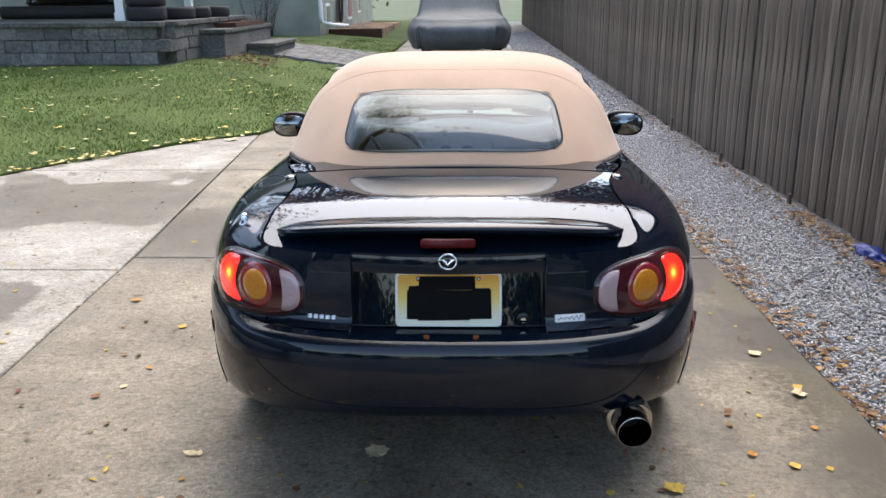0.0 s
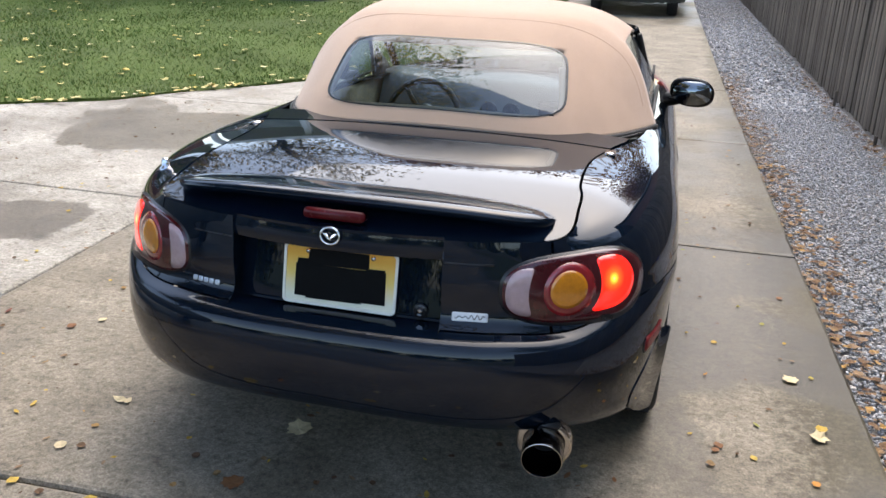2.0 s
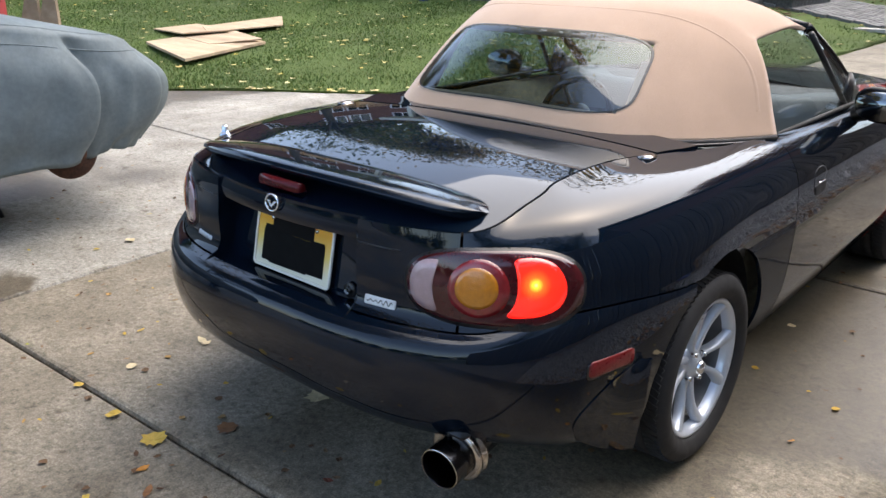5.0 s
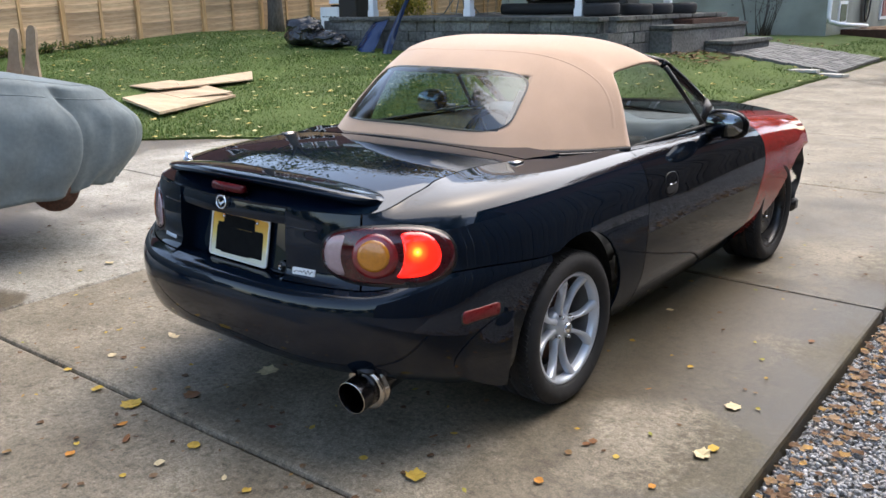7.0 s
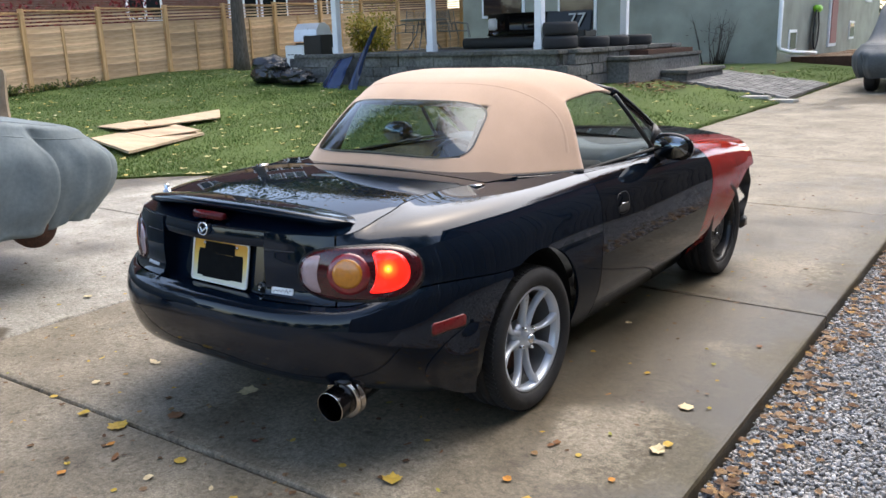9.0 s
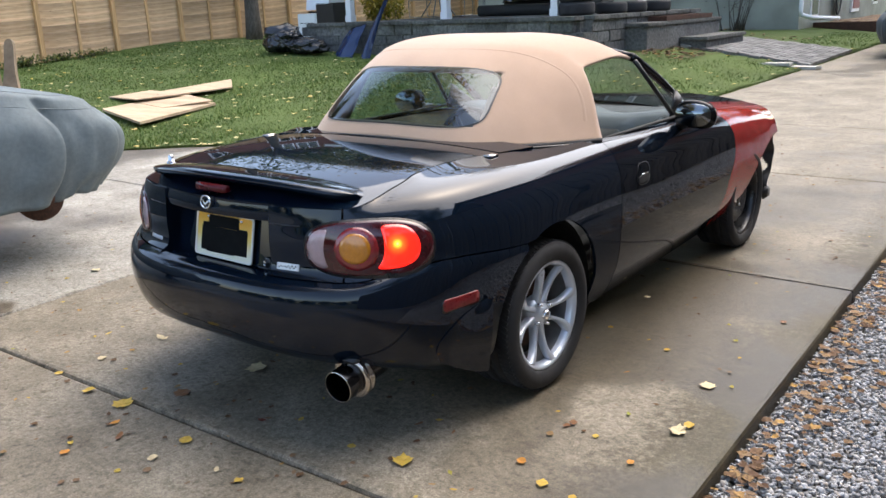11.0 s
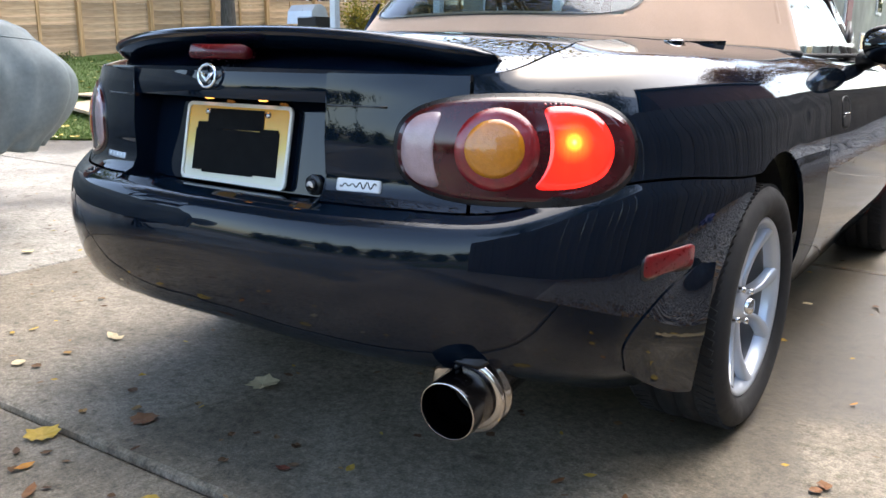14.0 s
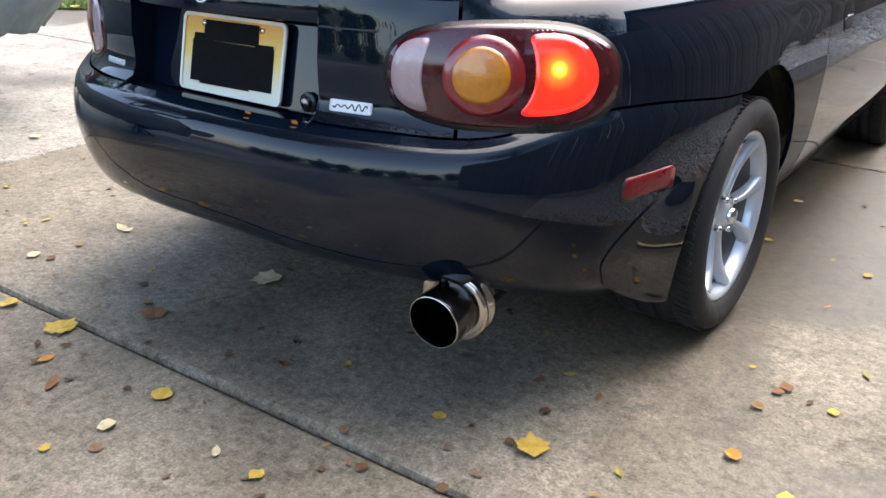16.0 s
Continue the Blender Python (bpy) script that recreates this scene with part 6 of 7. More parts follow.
# ---- cedar fence ----
fence_l = thing("cedar_fence", "warm cedar plank fence with slatted top behind the lawn", "fence")
FX = -16.55
base = lambda y: 0.50 + 0.033 * (y - 7) if y > 3 else 0.37 + 0.02 * (y - 3)
plank = part("plank", boxed(-0.011, 0.011, 0.0, 1.85, 0.0, 0.158, 0.003), CEDAR, fence_l, smooth=False)
slatm = part("slat", boxed(-0.010, 0.010, 0.0, 1.85, 0.0, 0.040, 0.003), CEDAR, fence_l, smooth=False)
first_pair = True
for bay in range(-6, 10):
    y = 7.0 + 1.86 * bay
    zb = base(y)
    tilt = math.degrees(math.atan2(base(y + 1.86) - zb, 1.86))
    for q in range(9):
        o = plank if first_pair else new("plank", plank.data)
        o.parent = fence_l
        o.matrix_basis = pose(FX + rng.normal(0, 0.003), y, zb + 0.02 + q * 0.1605, tilt)
        if first_pair:
            first_pair = False
    for q in range(4):
        o = slatm if bay == -6 and q == 0 else new("slat", slatm.data)
        o.parent = fence_l
        o.matrix_basis = pose(FX, y, zb + 1.50 + q * 0.078, tilt)
    part("fence_post", boxed(FX + 0.012, FX + 0.115, y - 0.05, y + 0.05, zb - 0.3, zb + 1.86, 0.004), CEDARPOST, fence_l, smooth=False)
    part("batten", boxed(FX + 0.012, FX + 0.045, y + 0.90, y + 0.97, zb, zb + 1.46, 0.003), CEDARPOST, fence_l, smooth=False)
    part("top_rail", boxed(FX - 0.02, FX + 0.07, y, y + 1.86, zb + 1.81, zb + 1.845, 0.003), CEDARPOST, fence_l, smooth=False)

# ---- raised patio ----
PX0, PX1, PY0, PY1, PZ = -11.45, -4.72, 10.42, 15.75, 1.17
patio = thing("patio", "raised patio with dark split-face block walls and capstones", "patio", kind="structure")
part("patio_fill", boxed(PX0 + 0.15, PX1 - 0.15, PY0 + 0.15, PY1, 0.0, PZ - 0.07), CAPSTONE, patio, smooth=False)
part("patio_floor", boxed(PX0 + 0.3, PX1 - 0.3, PY0 + 0.3, PY1, PZ - 0.07, PZ - 0.004), CAPSTONE, patio, smooth=False)
blk = part("block", boxed(-0.223, 0.223, -0.13, 0.13, 0.0, 0.192, 0.012), BLOCK, patio, smooth=False)
used = False
for course in range(4):
    z = 0.315 + course * 0.197
    off = 0.225 * (course % 2)
    for x in np.arange(PX0 + 0.22 - off, PX1 - 0.1, 0.45):
        o = blk if not used else new("block", blk.data)
        used = True
        o.parent = patio
        o.matrix_basis = pose(x, PY0 + 0.13 + rng.normal(0, 0.006), z, 0, 0, rng.normal(0, 0.4))
    for y in np.arange(PY0 + 0.30 + off, 13.6, 0.45):
        o = new("block", blk.data)
        o.parent = patio
        o.matrix_basis = pose(PX1 - 0.13 + rng.normal(0, 0.006), y, z, 0, 0, 90 + rng.normal(0, 0.4))
cap = part("capstone", boxed(-0.298, 0.298, -0.18, 0.18, 0.0, 0.075, 0.012), CAPSTONE, patio, smooth=False)
used = False
for x in np.arange(PX0 + 0.28, PX1, 0.602):
    o = cap if not used else new("capstone", cap.data)
    used = True
    o.parent = patio
    o.matrix_basis = pose(x, PY0 + 0.12, PZ - 0.07, 0, 0, rng.normal(0, 0.3))
for y in np.arange(PY0 + 0.6, 15.6, 0.602):
    o = new("capstone", cap.data)
    o.parent = patio
    o.matrix_basis = pose(PX1 - 0.12, y, PZ - 0.07, 0, 0, 90 + rng.normal(0, 0.3))
# steps beside the patio
steps = thing("patio_steps", "dark block steps with stone treads beside the patio", "steps", kind="structure")
for nm, x0, x1, y0, y1, z0, z1 in (("step_body", -4.72, -4.28, 12.0, 15.6, 0.3, 0.92), ("step_tread", -4.72, -4.24, 11.96, 15.64, 0.925, 0.995), ("step_body", -4.275, -3.75, 13.5, 15.6, 0.28, 0.60), ("step_tread", -4.275, -3.70, 13.46, 15.64, 0.605, 0.675)):
    part(nm, boxed(x0, x1, y0, y1, z0, z1, 0.012), BLOCK if nm == "step_body" else CAPSTONE, steps, smooth=False)
spots = [(rng.uniform(-4.3, -3.4), rng.uniform(11.2, 13.4), 0.0) for q in range(160)] + [(rng.uniform(-7.2, -5.0), rng.uniform(20.0, 20.6), 0.0) for q in range(60)] + [(rng.uniform(-4.3, -3.0), rng.uniform(16.2, 18.2), 0.0) for q in range(60)]
leaf_field("brown_leaves", [(x, y, rise(x, y) + 0.04) for x, y, z in spots], LITTER, "heap of brown dry leaves at the patio's foot", (0.06, 0.13))
# rusty frame on the upper step
fr = thing("iron_frame", "rusty brown iron frame lying on the step", "frame")
for x0, x1, y0, y1 in ((-4.68, -4.30, 12.9, 12.95), (-4.68, -4.30, 15.2, 15.25), (-4.68, -4.63, 12.95, 15.2), (-4.35, -4.30, 12.95, 15.2), (-4.52, -4.47, 12.95, 15.2)):
    part("bar", boxed(x0, x1, y0, y1, 0.998, 1.085, 0.006), RUST, fr, smooth=False)
# white posts and the roof they carry
for x, y in ((-11.16, 11.45), (-8.45, 11.45), (-5.86, 11.45), (-5.97, 15.4)):
    po = thing("porch_post", "square white painted porch post", "post", group="porch posts")
    part("shaft", boxed(x - 0.075, x + 0.075, y - 0.075, y + 0.075, PZ, 3.70, 0.006), WHITEPAINT, po, smooth=False)
    part("foot", boxed(x - 0.09, x + 0.09, y - 0.09, y + 0.09, PZ, PZ + 0.14, 0.006), WHITEPAINT, po, smooth=False)
tagged(part("porch_roof", boxed(-11.9, -4.9, 10.9, 15.9, 3.70, 3.95, 0.02), WHITEPAINT, smooth=False), "white porch roof over the patio", "roof", kind="structure")

# ---- house ----
house = thing("house", "grey-green stucco house with white corner trim", "house")
part("wall", boxed(-14.2, -4.05, 20.65, 20.95, -0.1, 5.6), STUCCO, house, smooth=False)
part("wall", boxed(-4.35, -4.05, 20.955, 34.0, -0.1, 5.6), STUCCO, house, smooth=False)
part("roof", boxed(-14.6, -3.6, 20.3, 34.4, 5.605, 5.9, 0.03), DARK, house, smooth=False)
bm = bmesh.new()
tube(bm, [(-4.0, 20.6, 5.4), (-4.0, 20.6, 1.0), (-3.98, 20.6, 0.86), (-3.8, 20.9, 0.78), (-3.55, 22.6, 0.70)], 0.055, 10)
part("downspout", bm, WHITEPAINT, house, "white downspout with ground pipe")
for y, z in ((22.0, 1.05), (29.3, 1.25)):
    w = part("cellar_window", boxed(-4.06, -4.02, y - 0.38, y + 0.38, z - 0.30, z + 0.30, 0.004), WHITEPAINT, house, "small cellar window", smooth=False)
    part("pane", boxed(-4.018, -4.010, y - 0.30, y + 0.30, z - 0.22, z + 0.22), WINGLASS, w, smooth=False)
dr = part("side_door", boxed(-4.06, -4.0, 26.0, 27.0, 0.78, 2.95, 0.004), WHITEPAINT, house, "white side door with red edge", smooth=False)
part("door_panel", boxed(-3.998, -3.975, 26.12, 26.88, 0.88, 2.85, 0.004), plain("dull_red_paint", (0.22, 0.05, 0.05), 0.6), dr, smooth=False)
w = part("side_window", boxed(-4.06, -4.0, 31.2, 32.2, 2.2, 3.6, 0.004), WHITEPAINT, house, smooth=False)
part("pane", boxed(-3.998, -3.985, 31.3, 32.1, 2.3, 3.5), WINGLASS, w, smooth=False)
# windows and door behind the patio
for x0, x1, z0, z1 in ((-10.6, -9.3, 1.3, 3.3), (-13.4, -11.8, 2.0, 3.3)):
    w = part("patio_window", boxed(x0, x1, 20.58, 20.645, z0, z1, 0.004), WHITEPAINT, house, "dark glazed patio door" if z0 < 1.5 else "", smooth=False)
    part("pane", boxed(x0 + 0.08, x1 - 0.08, 20.565, 20.578, z0 + 0.08, z1 - 0.08), WINGLASS, w, smooth=False)
# hose on its hanger
ho = thing("garden_hose", "black garden hose coiled on a bright green hanger", "hose")
for q in range(7):
    bm = bmesh.new()
    cyc = 24.2 + 0.05 * q - 0.15
    tube(bm, [(-3.93 - 0.012 * q, cyc + 0.30 * math.cos(t), 1.32 + 0.55 * math.sin(t)) for t in np.linspace(0, 2 * math.pi, 28, endpoint=False)], 0.022, 6, True)
    part("coil", bm, RUBBER, ho)
part("hanger", boxed(-4.045, -3.88, 24.0, 24.5, 1.82, 2.02, 0.04), plain("lime_plastic", (0.25, 0.62, 0.03), 0.5), ho, "lime green hanger")
# paved patch before the side door with a timber edge
pp = thing("side_paving", "warm brown flagstones with timber edge at the house side", "paving", kind="structure")
for q in range(27):
    x, y = -3.72 + 0.50 * (q % 3), 22.4 + 0.80 * (q // 3)
    part("flagstone", boxed(x - 0.24, x + 0.24, y - 0.38, y + 0.38, 0.30, 0.60 + rng.uniform(-0.01, 0.01), 0.02, Matrix.Translation((x, y, 0)) @ Matrix.Rotation(rng.normal(0, 0.04), 4, "Z") @ Matrix.Translation((-x, -y, 0))), grained("flagstone_brown", (0.22, 0.13, 0.07), (0.40, 0.27, 0.17), 8, 0.9, pieces=0.2) if q == 0 else bpy.data.materials["flagstone_brown"], pp, smooth=False)
part("timber_edge", boxed(-4.02, -2.45, 21.9, 22.02, 0.30, 0.62, 0.015), RUST, pp, "dark brown timber edge", smooth=False)
# grey block pavers to the steps and two white stones
pw = thing("paver_path", "grey concrete paver path from the drive to the steps", "path", kind="structure")
pv = part("paver", boxed(-0.108, 0.108, -0.118, 0.118, -0.05, 0.035, 0.006), PAVER, pw, smooth=False)
used = False
for i in range(12):
    for j in range(13):
        x, y = -1.92 - 0.222 * i, 13.55 + 0.243 * j + 0.12 * (i % 2)
        o = pv if not used else new("paver", pv.data)
        used = True
        o.parent = pw
        gx = math.degrees(math.atan2(rise(x - 0.1, y) - rise(x + 0.1, y), 0.2))
        o.matrix_basis = pose(x, y, rise(x, y) + 0.036 + rng.normal(0, 0.001), 0, gx, rng.normal(0, 0.4))
for x, y, a in ((-2.45, 13.15, 8), (-2.0, 13.3, -4)):
    bm = bmesh.new()
    prism(bm, [(-0.42, -0.1), (-0.1, -0.17), (0.38, -0.12), (0.42, 0.06), (0.05, 0.15), (-0.36, 0.1)], 0, 0.05, pose(x, y, rise(x, y) - 0.024, 0, 0, a))
    tagged(part("edging_stone", bm, plain("white_stone", (0.42, 0.41, 0.37), 0.85, vary=0.2, scale=9, bump=0.2), smooth=False), "flat whitish edging stone beside the paver path", "stone", "edging stones")

# ---- things on the patio ----
def tyre(m, label, r=0.33, w=0.245, grp=""):
    t = thing("tyre", label, "tyre", m, grp)
    bm = bmesh.new()
    lathe(bm, [(r * 0.66, 0.01), (r * 0.72, 0.0), (r * 0.9, 0.006), (r * 0.975, 0.03), (r, 0.06), (r, w - 0.06), (r * 0.975, w - 0.03), (r * 0.9, w - 0.006), (r * 0.72, w), (r * 0.66, w - 0.01), (r * 0.64, w * 0.5)], Matrix.Identity(4), 48, True)
    part("carcass", bm, RUBBER, t)
    bm = bmesh.new()
    lathe(bm, [(r * 0.655, w * 0.9), (r * 0.62, w * 0.86), (r * 0.60, w * 0.6), (r * 0.15, w * 0.62), (0.0001, w * 0.66)], Matrix.Identity(4), 40)
    part("wheel_disc", bm, SILVER if w > 0.22 else TRIM, t)
    return t


tyre(pose(-5.42, 11.45, PZ), "black tyre with silver wheel, bottom of a stack", grp="stacked tyres")
tyre(pose(-5.42, 11.45, PZ + 0.247, 0, 0, 40), "black tyre with silver wheel, top of a stack", grp="stacked tyres")
for x, y in ((-5.18, 12.35), (-5.10, 13.05), (-4.98, 13.9)):
    tyre(pose(x, y, PZ), "black tyre lying in a row on the patio", 0.30, 0.215, "tyres in a row")
# black number board and bumper
nb = part("number_board", boxed(-6.98, -5.86, 13.5, 13.56, PZ + 0.32, PZ + 0.76, 0.03, Matrix.Translation((0, 13.5, PZ)) @ Matrix.Rotation(radians(-10), 4, "X") @ Matrix.Translation((0, -13.5, -PZ))), BLACKPAINT, smooth=False)
tagged(nb, "black painted panel with grey race number seventy-seven", "panel")
part("support", boxed(-6.8, -6.0, 13.55, 14.1, PZ, PZ + 0.34, 0.02), DARK, nb, smooth=False)
tx = bpy.data.curves.new("race_number", "FONT")
tx.body, tx.size, tx.extrude = "77", 0.42, 0.003
tx.materials.append(plain("grey_decal", (0.45, 0.46, 0.47), 0.5))
to = new("race_number", tx)
to.parent = nb
to.matrix_basis = Matrix.Translation((-6.42, 13.53, PZ + 0.41)) @ Matrix.Rotation(radians(80), 4, "X")
bp = thing("loose_bumper", "loose black car bumper with a pale lamp on the patio", "bumper")
rows_ = []
for t in np.linspace(-1, 1, 30):
    c = Vector((-8.0 + 0.95 * t, 14.0 + 0.35 * t * t, PZ + 0.52))
    rows_.append([c + Vector((0, 0.12 * (1 - math.cos(a)) * -1, 0.24 * math.sin(a))) for a in np.linspace(-1.4, 1.4, 10)])
panel("shell", np.array([[tuple(p) for p in r] for r in rows_]), BLACKPAINT, bp, arch=False)
part("lamp_opening", boxed(-8.62, -8.38, 13.78, 13.86, PZ + 0.40, PZ + 0.66, 0.03), WHITEPAINT, bp, "pale lamp")
part("stand", boxed(-8.9, -7.1, 14.2, 14.9, PZ, PZ + 0.42, 0.06), DARK, bp)
bm = bmesh.new()
tube(bm, [(-9.0 + 0.25 * q, 13.4 + 0.05 * math.sin(q), PZ + 0.12) for q in range(10)], 0.12, 12)
tagged(part("rolled_mat", bm, RUBBER), "rolled black rubber mat on the patio floor", "mat")


def patio_chair(m):
    ch = thing("patio_chair", "grey metal mesh patio chair", "chair", m, "patio chairs")
    mt = bpy.data.materials.get("grey_tube_metal") or plain("grey_tube_metal", (0.18, 0.19, 0.19), 0.4, 0.7)
    for sx in (-0.27, 0.27):
        bm = bmesh.new()
        tube(bm, [(sx, 0.28, 0.0), (sx, -0.28, 0.02), (sx, -0.30, 0.30), (sx, -0.24, 0.60), (sx, 0.2, 0.64), (sx, 0.28, 0.60)], 0.014, 8)
        tube(bm, [(sx, -0.2, 0.42), (sx, 0.24, 0.44), (sx * 0.95, 0.34, 0.95)], 0.012, 8)
        part("side_frame", bm, mt, ch)
    bm = bmesh.new()
    for q in np.linspace(-0.26, 0.26, 14):
        tube(bm, [(q, -0.22, 0.43), (q, 0.2, 0.42), (q * 0.95, 0.33, 0.92)], 0.005, 4)
    for t in np.linspace(0, 1, 10):
        tube(bm, [(-0.26, -0.2 + 0.4 * t, 0.43), (0.26, -0.2 + 0.4 * t, 0.43)], 0.004, 4)
        tube(bm, [(-0.26, 0.22 + 0.11 * t, 0.44 + 0.48 * t), (0.26, 0.22 + 0.11 * t, 0.44 + 0.48 * t)], 0.004, 4)
    part("mesh_seat", bm, mt, ch)
    return ch


c0 = patio_chair(pose(-11.6, 14.6, PZ, 0, 0, -110))
copy_thing(c0, pose(-10.6, 15.2, PZ, 0, 0, 160))
copy_thing(c0, pose(-10.0, 14.3, PZ, 0, 0, 70))
tb = thing("patio_table", "round grey metal patio table", "table")
bm = bmesh.new()
lathe(bm, [(0.0001, 0.74), (0.56, 0.74), (0.58, 0.73), (0.58, 0.71), (0.55, 0.70), (0.0001, 0.70)], pose(-10.9, 14.3, PZ), 40)
part("tabletop", bm, bpy.data.materials["grey_tube_metal"], tb)
for a in (0.4, 2.0, 3.5, 5.1):
    bm = bmesh.new()
    tube(bm, [(-10.9 + 0.12 * math.cos(a), 14.3 + 0.12 * math.sin(a), PZ + 0.70), (-10.9 + 0.2 * math.cos(a), 14.3 + 0.2 * math.sin(a), PZ + 0.35), (-10.9 + 0.46 * math.cos(a), 14.3 + 0.46 * math.sin(a), PZ)], 0.016, 8)
    part("leg", bm, bpy.data.materials["grey_tube_metal"], tb)

# grill beside the patio
gr = thing("barbecue_grill", "stainless lidded barbecue grill with dark cart", "grill")
GX, GY, GZ = -13.1, 12.4, 0.66
part("cart", boxed(GX - 0.55, GX + 0.12, GY - 0.28, GY + 0.28, GZ + 0.08, GZ + 0.72, 0.02), WHITEPAINT, gr, "pale metal cart", smooth=False)
part("side_box", boxed(GX + 0.125, GX + 0.75, GY - 0.28, GY + 0.28, GZ + 0.08, GZ + 0.95, 0.02), DARK, gr, smooth=False)
part("shelf", boxed(GX - 0.72, GX - 0.1, GY - 0.3, GY + 0.3, GZ + 0.725, GZ + 0.77, 0.01), CHROME, gr, smooth=False)
bm = bmesh.new()
prism(bm, [(-0.28, 0), (0.28, 0), (0.28, 0.16), (0.20, 0.36), (0.05, 0.44), (-0.12, 0.42), (-0.24, 0.28)], 0.0, 0.78, Matrix(((0, 0, 1, GX - 0.2), (1, 0, 0, GY), (0, 1, 0, GZ + 0.80), (0, 0, 0, 1))))
part("lid", bm, SILVER, gr, "pale rounded lid", smooth=False)
for q in range(4):
    part("vent_slot", boxed(GX - 0.45 + 0.13 * q, GX - 0.36 + 0.13 * q, GY - 0.285, GY - 0.281, GZ + 0.48, GZ + 0.50), INNER, gr, smooth=False)
for x, y in ((-0.5, -0.2), (0.7, -0.2), (-0.5, 0.2), (0.7, 0.2)):
    bm = bmesh.new()
    lathe(bm, [(0.0001, -0.02), (0.05, -0.02), (0.05, 0.02), (0.0001, 0.02)], pose(GX + x, GY + y, GZ + 0.05, 90, 0, 0), 16)
    part("castor", bm, RUBBER, gr)


# bags and loose body panels leaning on the patio wall
def crumpled(name, at, size, seed, mat, label, cat):
    bm = bmesh.new()
    bmesh.ops.create_icosphere(bm, subdivisions=5, radius=1)
    for v in bm.verts:
        c = v.co.normalized()
        k = 1 + 0.35 * noise.noise(c * 1.7 + Vector((seed, 0, 0))) + 0.20 * abs(noise.noise(c * 5 + Vector((0, seed, 0)))) + 0.08 * noise.noise(c * 13)
        v.co = Vector((at[0] + size[0] * c.x * k, at[1] + size[1] * c.y * k, max(at[2] - size[2] * 0.85, at[2] + size[2] * c.z * k)))
    return tagged(part(name, bm, mat), label, cat)


hb = rise(-12.3, 9.9)
crumpled("rubbish_bag", (-11.8, 9.95, hb + 0.27), (0.52, 0.34, 0.29), 3, POLY, "full black plastic rubbish bag by the patio", "bag")
crumpled("rubbish_bag", (-10.95, 9.9, hb + 0.14), (0.45, 0.25, 0.17), 9, POLY, "slumped black plastic bag by the patio", "bag")


def leaning_panel(name, x, w, h, tilt, twist, tipw, seed, label):
    g = []
    for t in np.linspace(0, 1, 14):
        row = []
        for q in np.linspace(-1, 1, 12):
            ww = w * (1 - (1 - tipw) * t**1.4)
            row.append((x + ww * q + twist * t**1.5, 10.30 - tilt * (1 - t) - 0.10 * (1 - q * q) + 0.02 * noise.noise(Vector((q * 2, t * 4, seed))), 0.42 + h * t + 0.05 * q + 0.03 * noise.noise(Vector((q * 3, t * 5, seed + 4)))))
        g.append(row)
    ob = panel(name, np.array(g), BLUEPANEL, None, arch=False)
    return tagged(ob, label, "car panel")


BLUEPANEL = paint("blue_panel_paint", (0.008, 0.018, 0.055), (0.02, 0.04, 0.11), 0.3)
leaning_panel("car_panel", -10.0, 0.30, 0.66, 0.40, 0.15, 0.75, 1, "dark blue car body panel leaning on the patio wall")
leaning_panel("car_panel", -9.35, 0.14, 1.25, 0.40, 0.40, 0.10, 5, "pointed dark blue car fender leaning on the patio wall")

# sheets of board on the grass
def sheet(corners, t, label):
    bm = bmesh.new()
    lo = [bm.verts.new(c) for c in corners]
    hi = [bm.verts.new((c[0], c[1], c[2] + t)) for c in corners]
    bm.faces.new(lo[::-1])
    bm.faces.new(hi)
    for i in range(len(lo)):
        j = (i + 1) % len(lo)
        bm.faces.new((lo[i], lo[j], hi[j], hi[i]))
    bmesh.ops.recalc_face_normals(bm, faces=bm.faces)
    return tagged(part("plywood_sheet", bm, PLY, smooth=False), label, "plywood", "boards on the lawn")


sheet([(-9.45, 4.20, 0.11), (-7.55, 3.62, 0.085), (-7.95, 5.15, 0.15), (-9.6, 5.55, 0.17)], 0.035, "pale plywood sheet lying flat on the grass")
sheet([(-9.35, 4.75, 0.165), (-8.4, 4.55, 0.150), (-7.95, 5.10, 0.215), (-9.2, 5.50, 0.225)], 0.014, "thin warped plywood sheet on top of another")
sheet([(-10.5, 4.95, 0.19), (-9.3, 4.7, 0.22), (-8.95, 5.3, 0.25), (-10.3, 5.6, 0.24)], 0.018, "thin plywood strip resting on another sheet")
sheet([(-9.85, 5.4, 0.24), (-9.1, 5.0, 0.24), (-9.0, 6.3, 0.26), (-9.65, 6.8, 0.33)], 0.018, "bowed pale plywood sheet lifted at one end")

# wooden garden chair with rounded back slats, and a red box beside it
ac = thing("garden_chair", "brown wooden garden chair with tall rounded back slats", "chair", pose(-7.15, 1.55, 0, 0, 0, 35))
CHW = grained("brown_chair_wood", (0.24, 0.17, 0.11), (0.34, 0.26, 0.18), 12, 0.8)
for q in range(2):
    bm = bmesh.new()
    h = 0.99 - 0.03 * q
    half_ = [(0.115, 0.0), (0.125, 0.22), (0.100, 0.42), (0.066, 0.60), (0.056, 0.76), (0.056, h - 0.09), (0.044, h - 0.03), (0.020, h)]
    prism(bm, soften([(x, y) for x, y in half_] + [(-x, y) for x, y in half_[::-1]], 1), -0.025, 0.025, Matrix.Translation((0.16 - 0.20 * q, 0.18, 0.30)) @ Matrix.Rotation(radians(76), 4, "X"))
    part("back_slat", bm, CHW, ac, smooth=False)
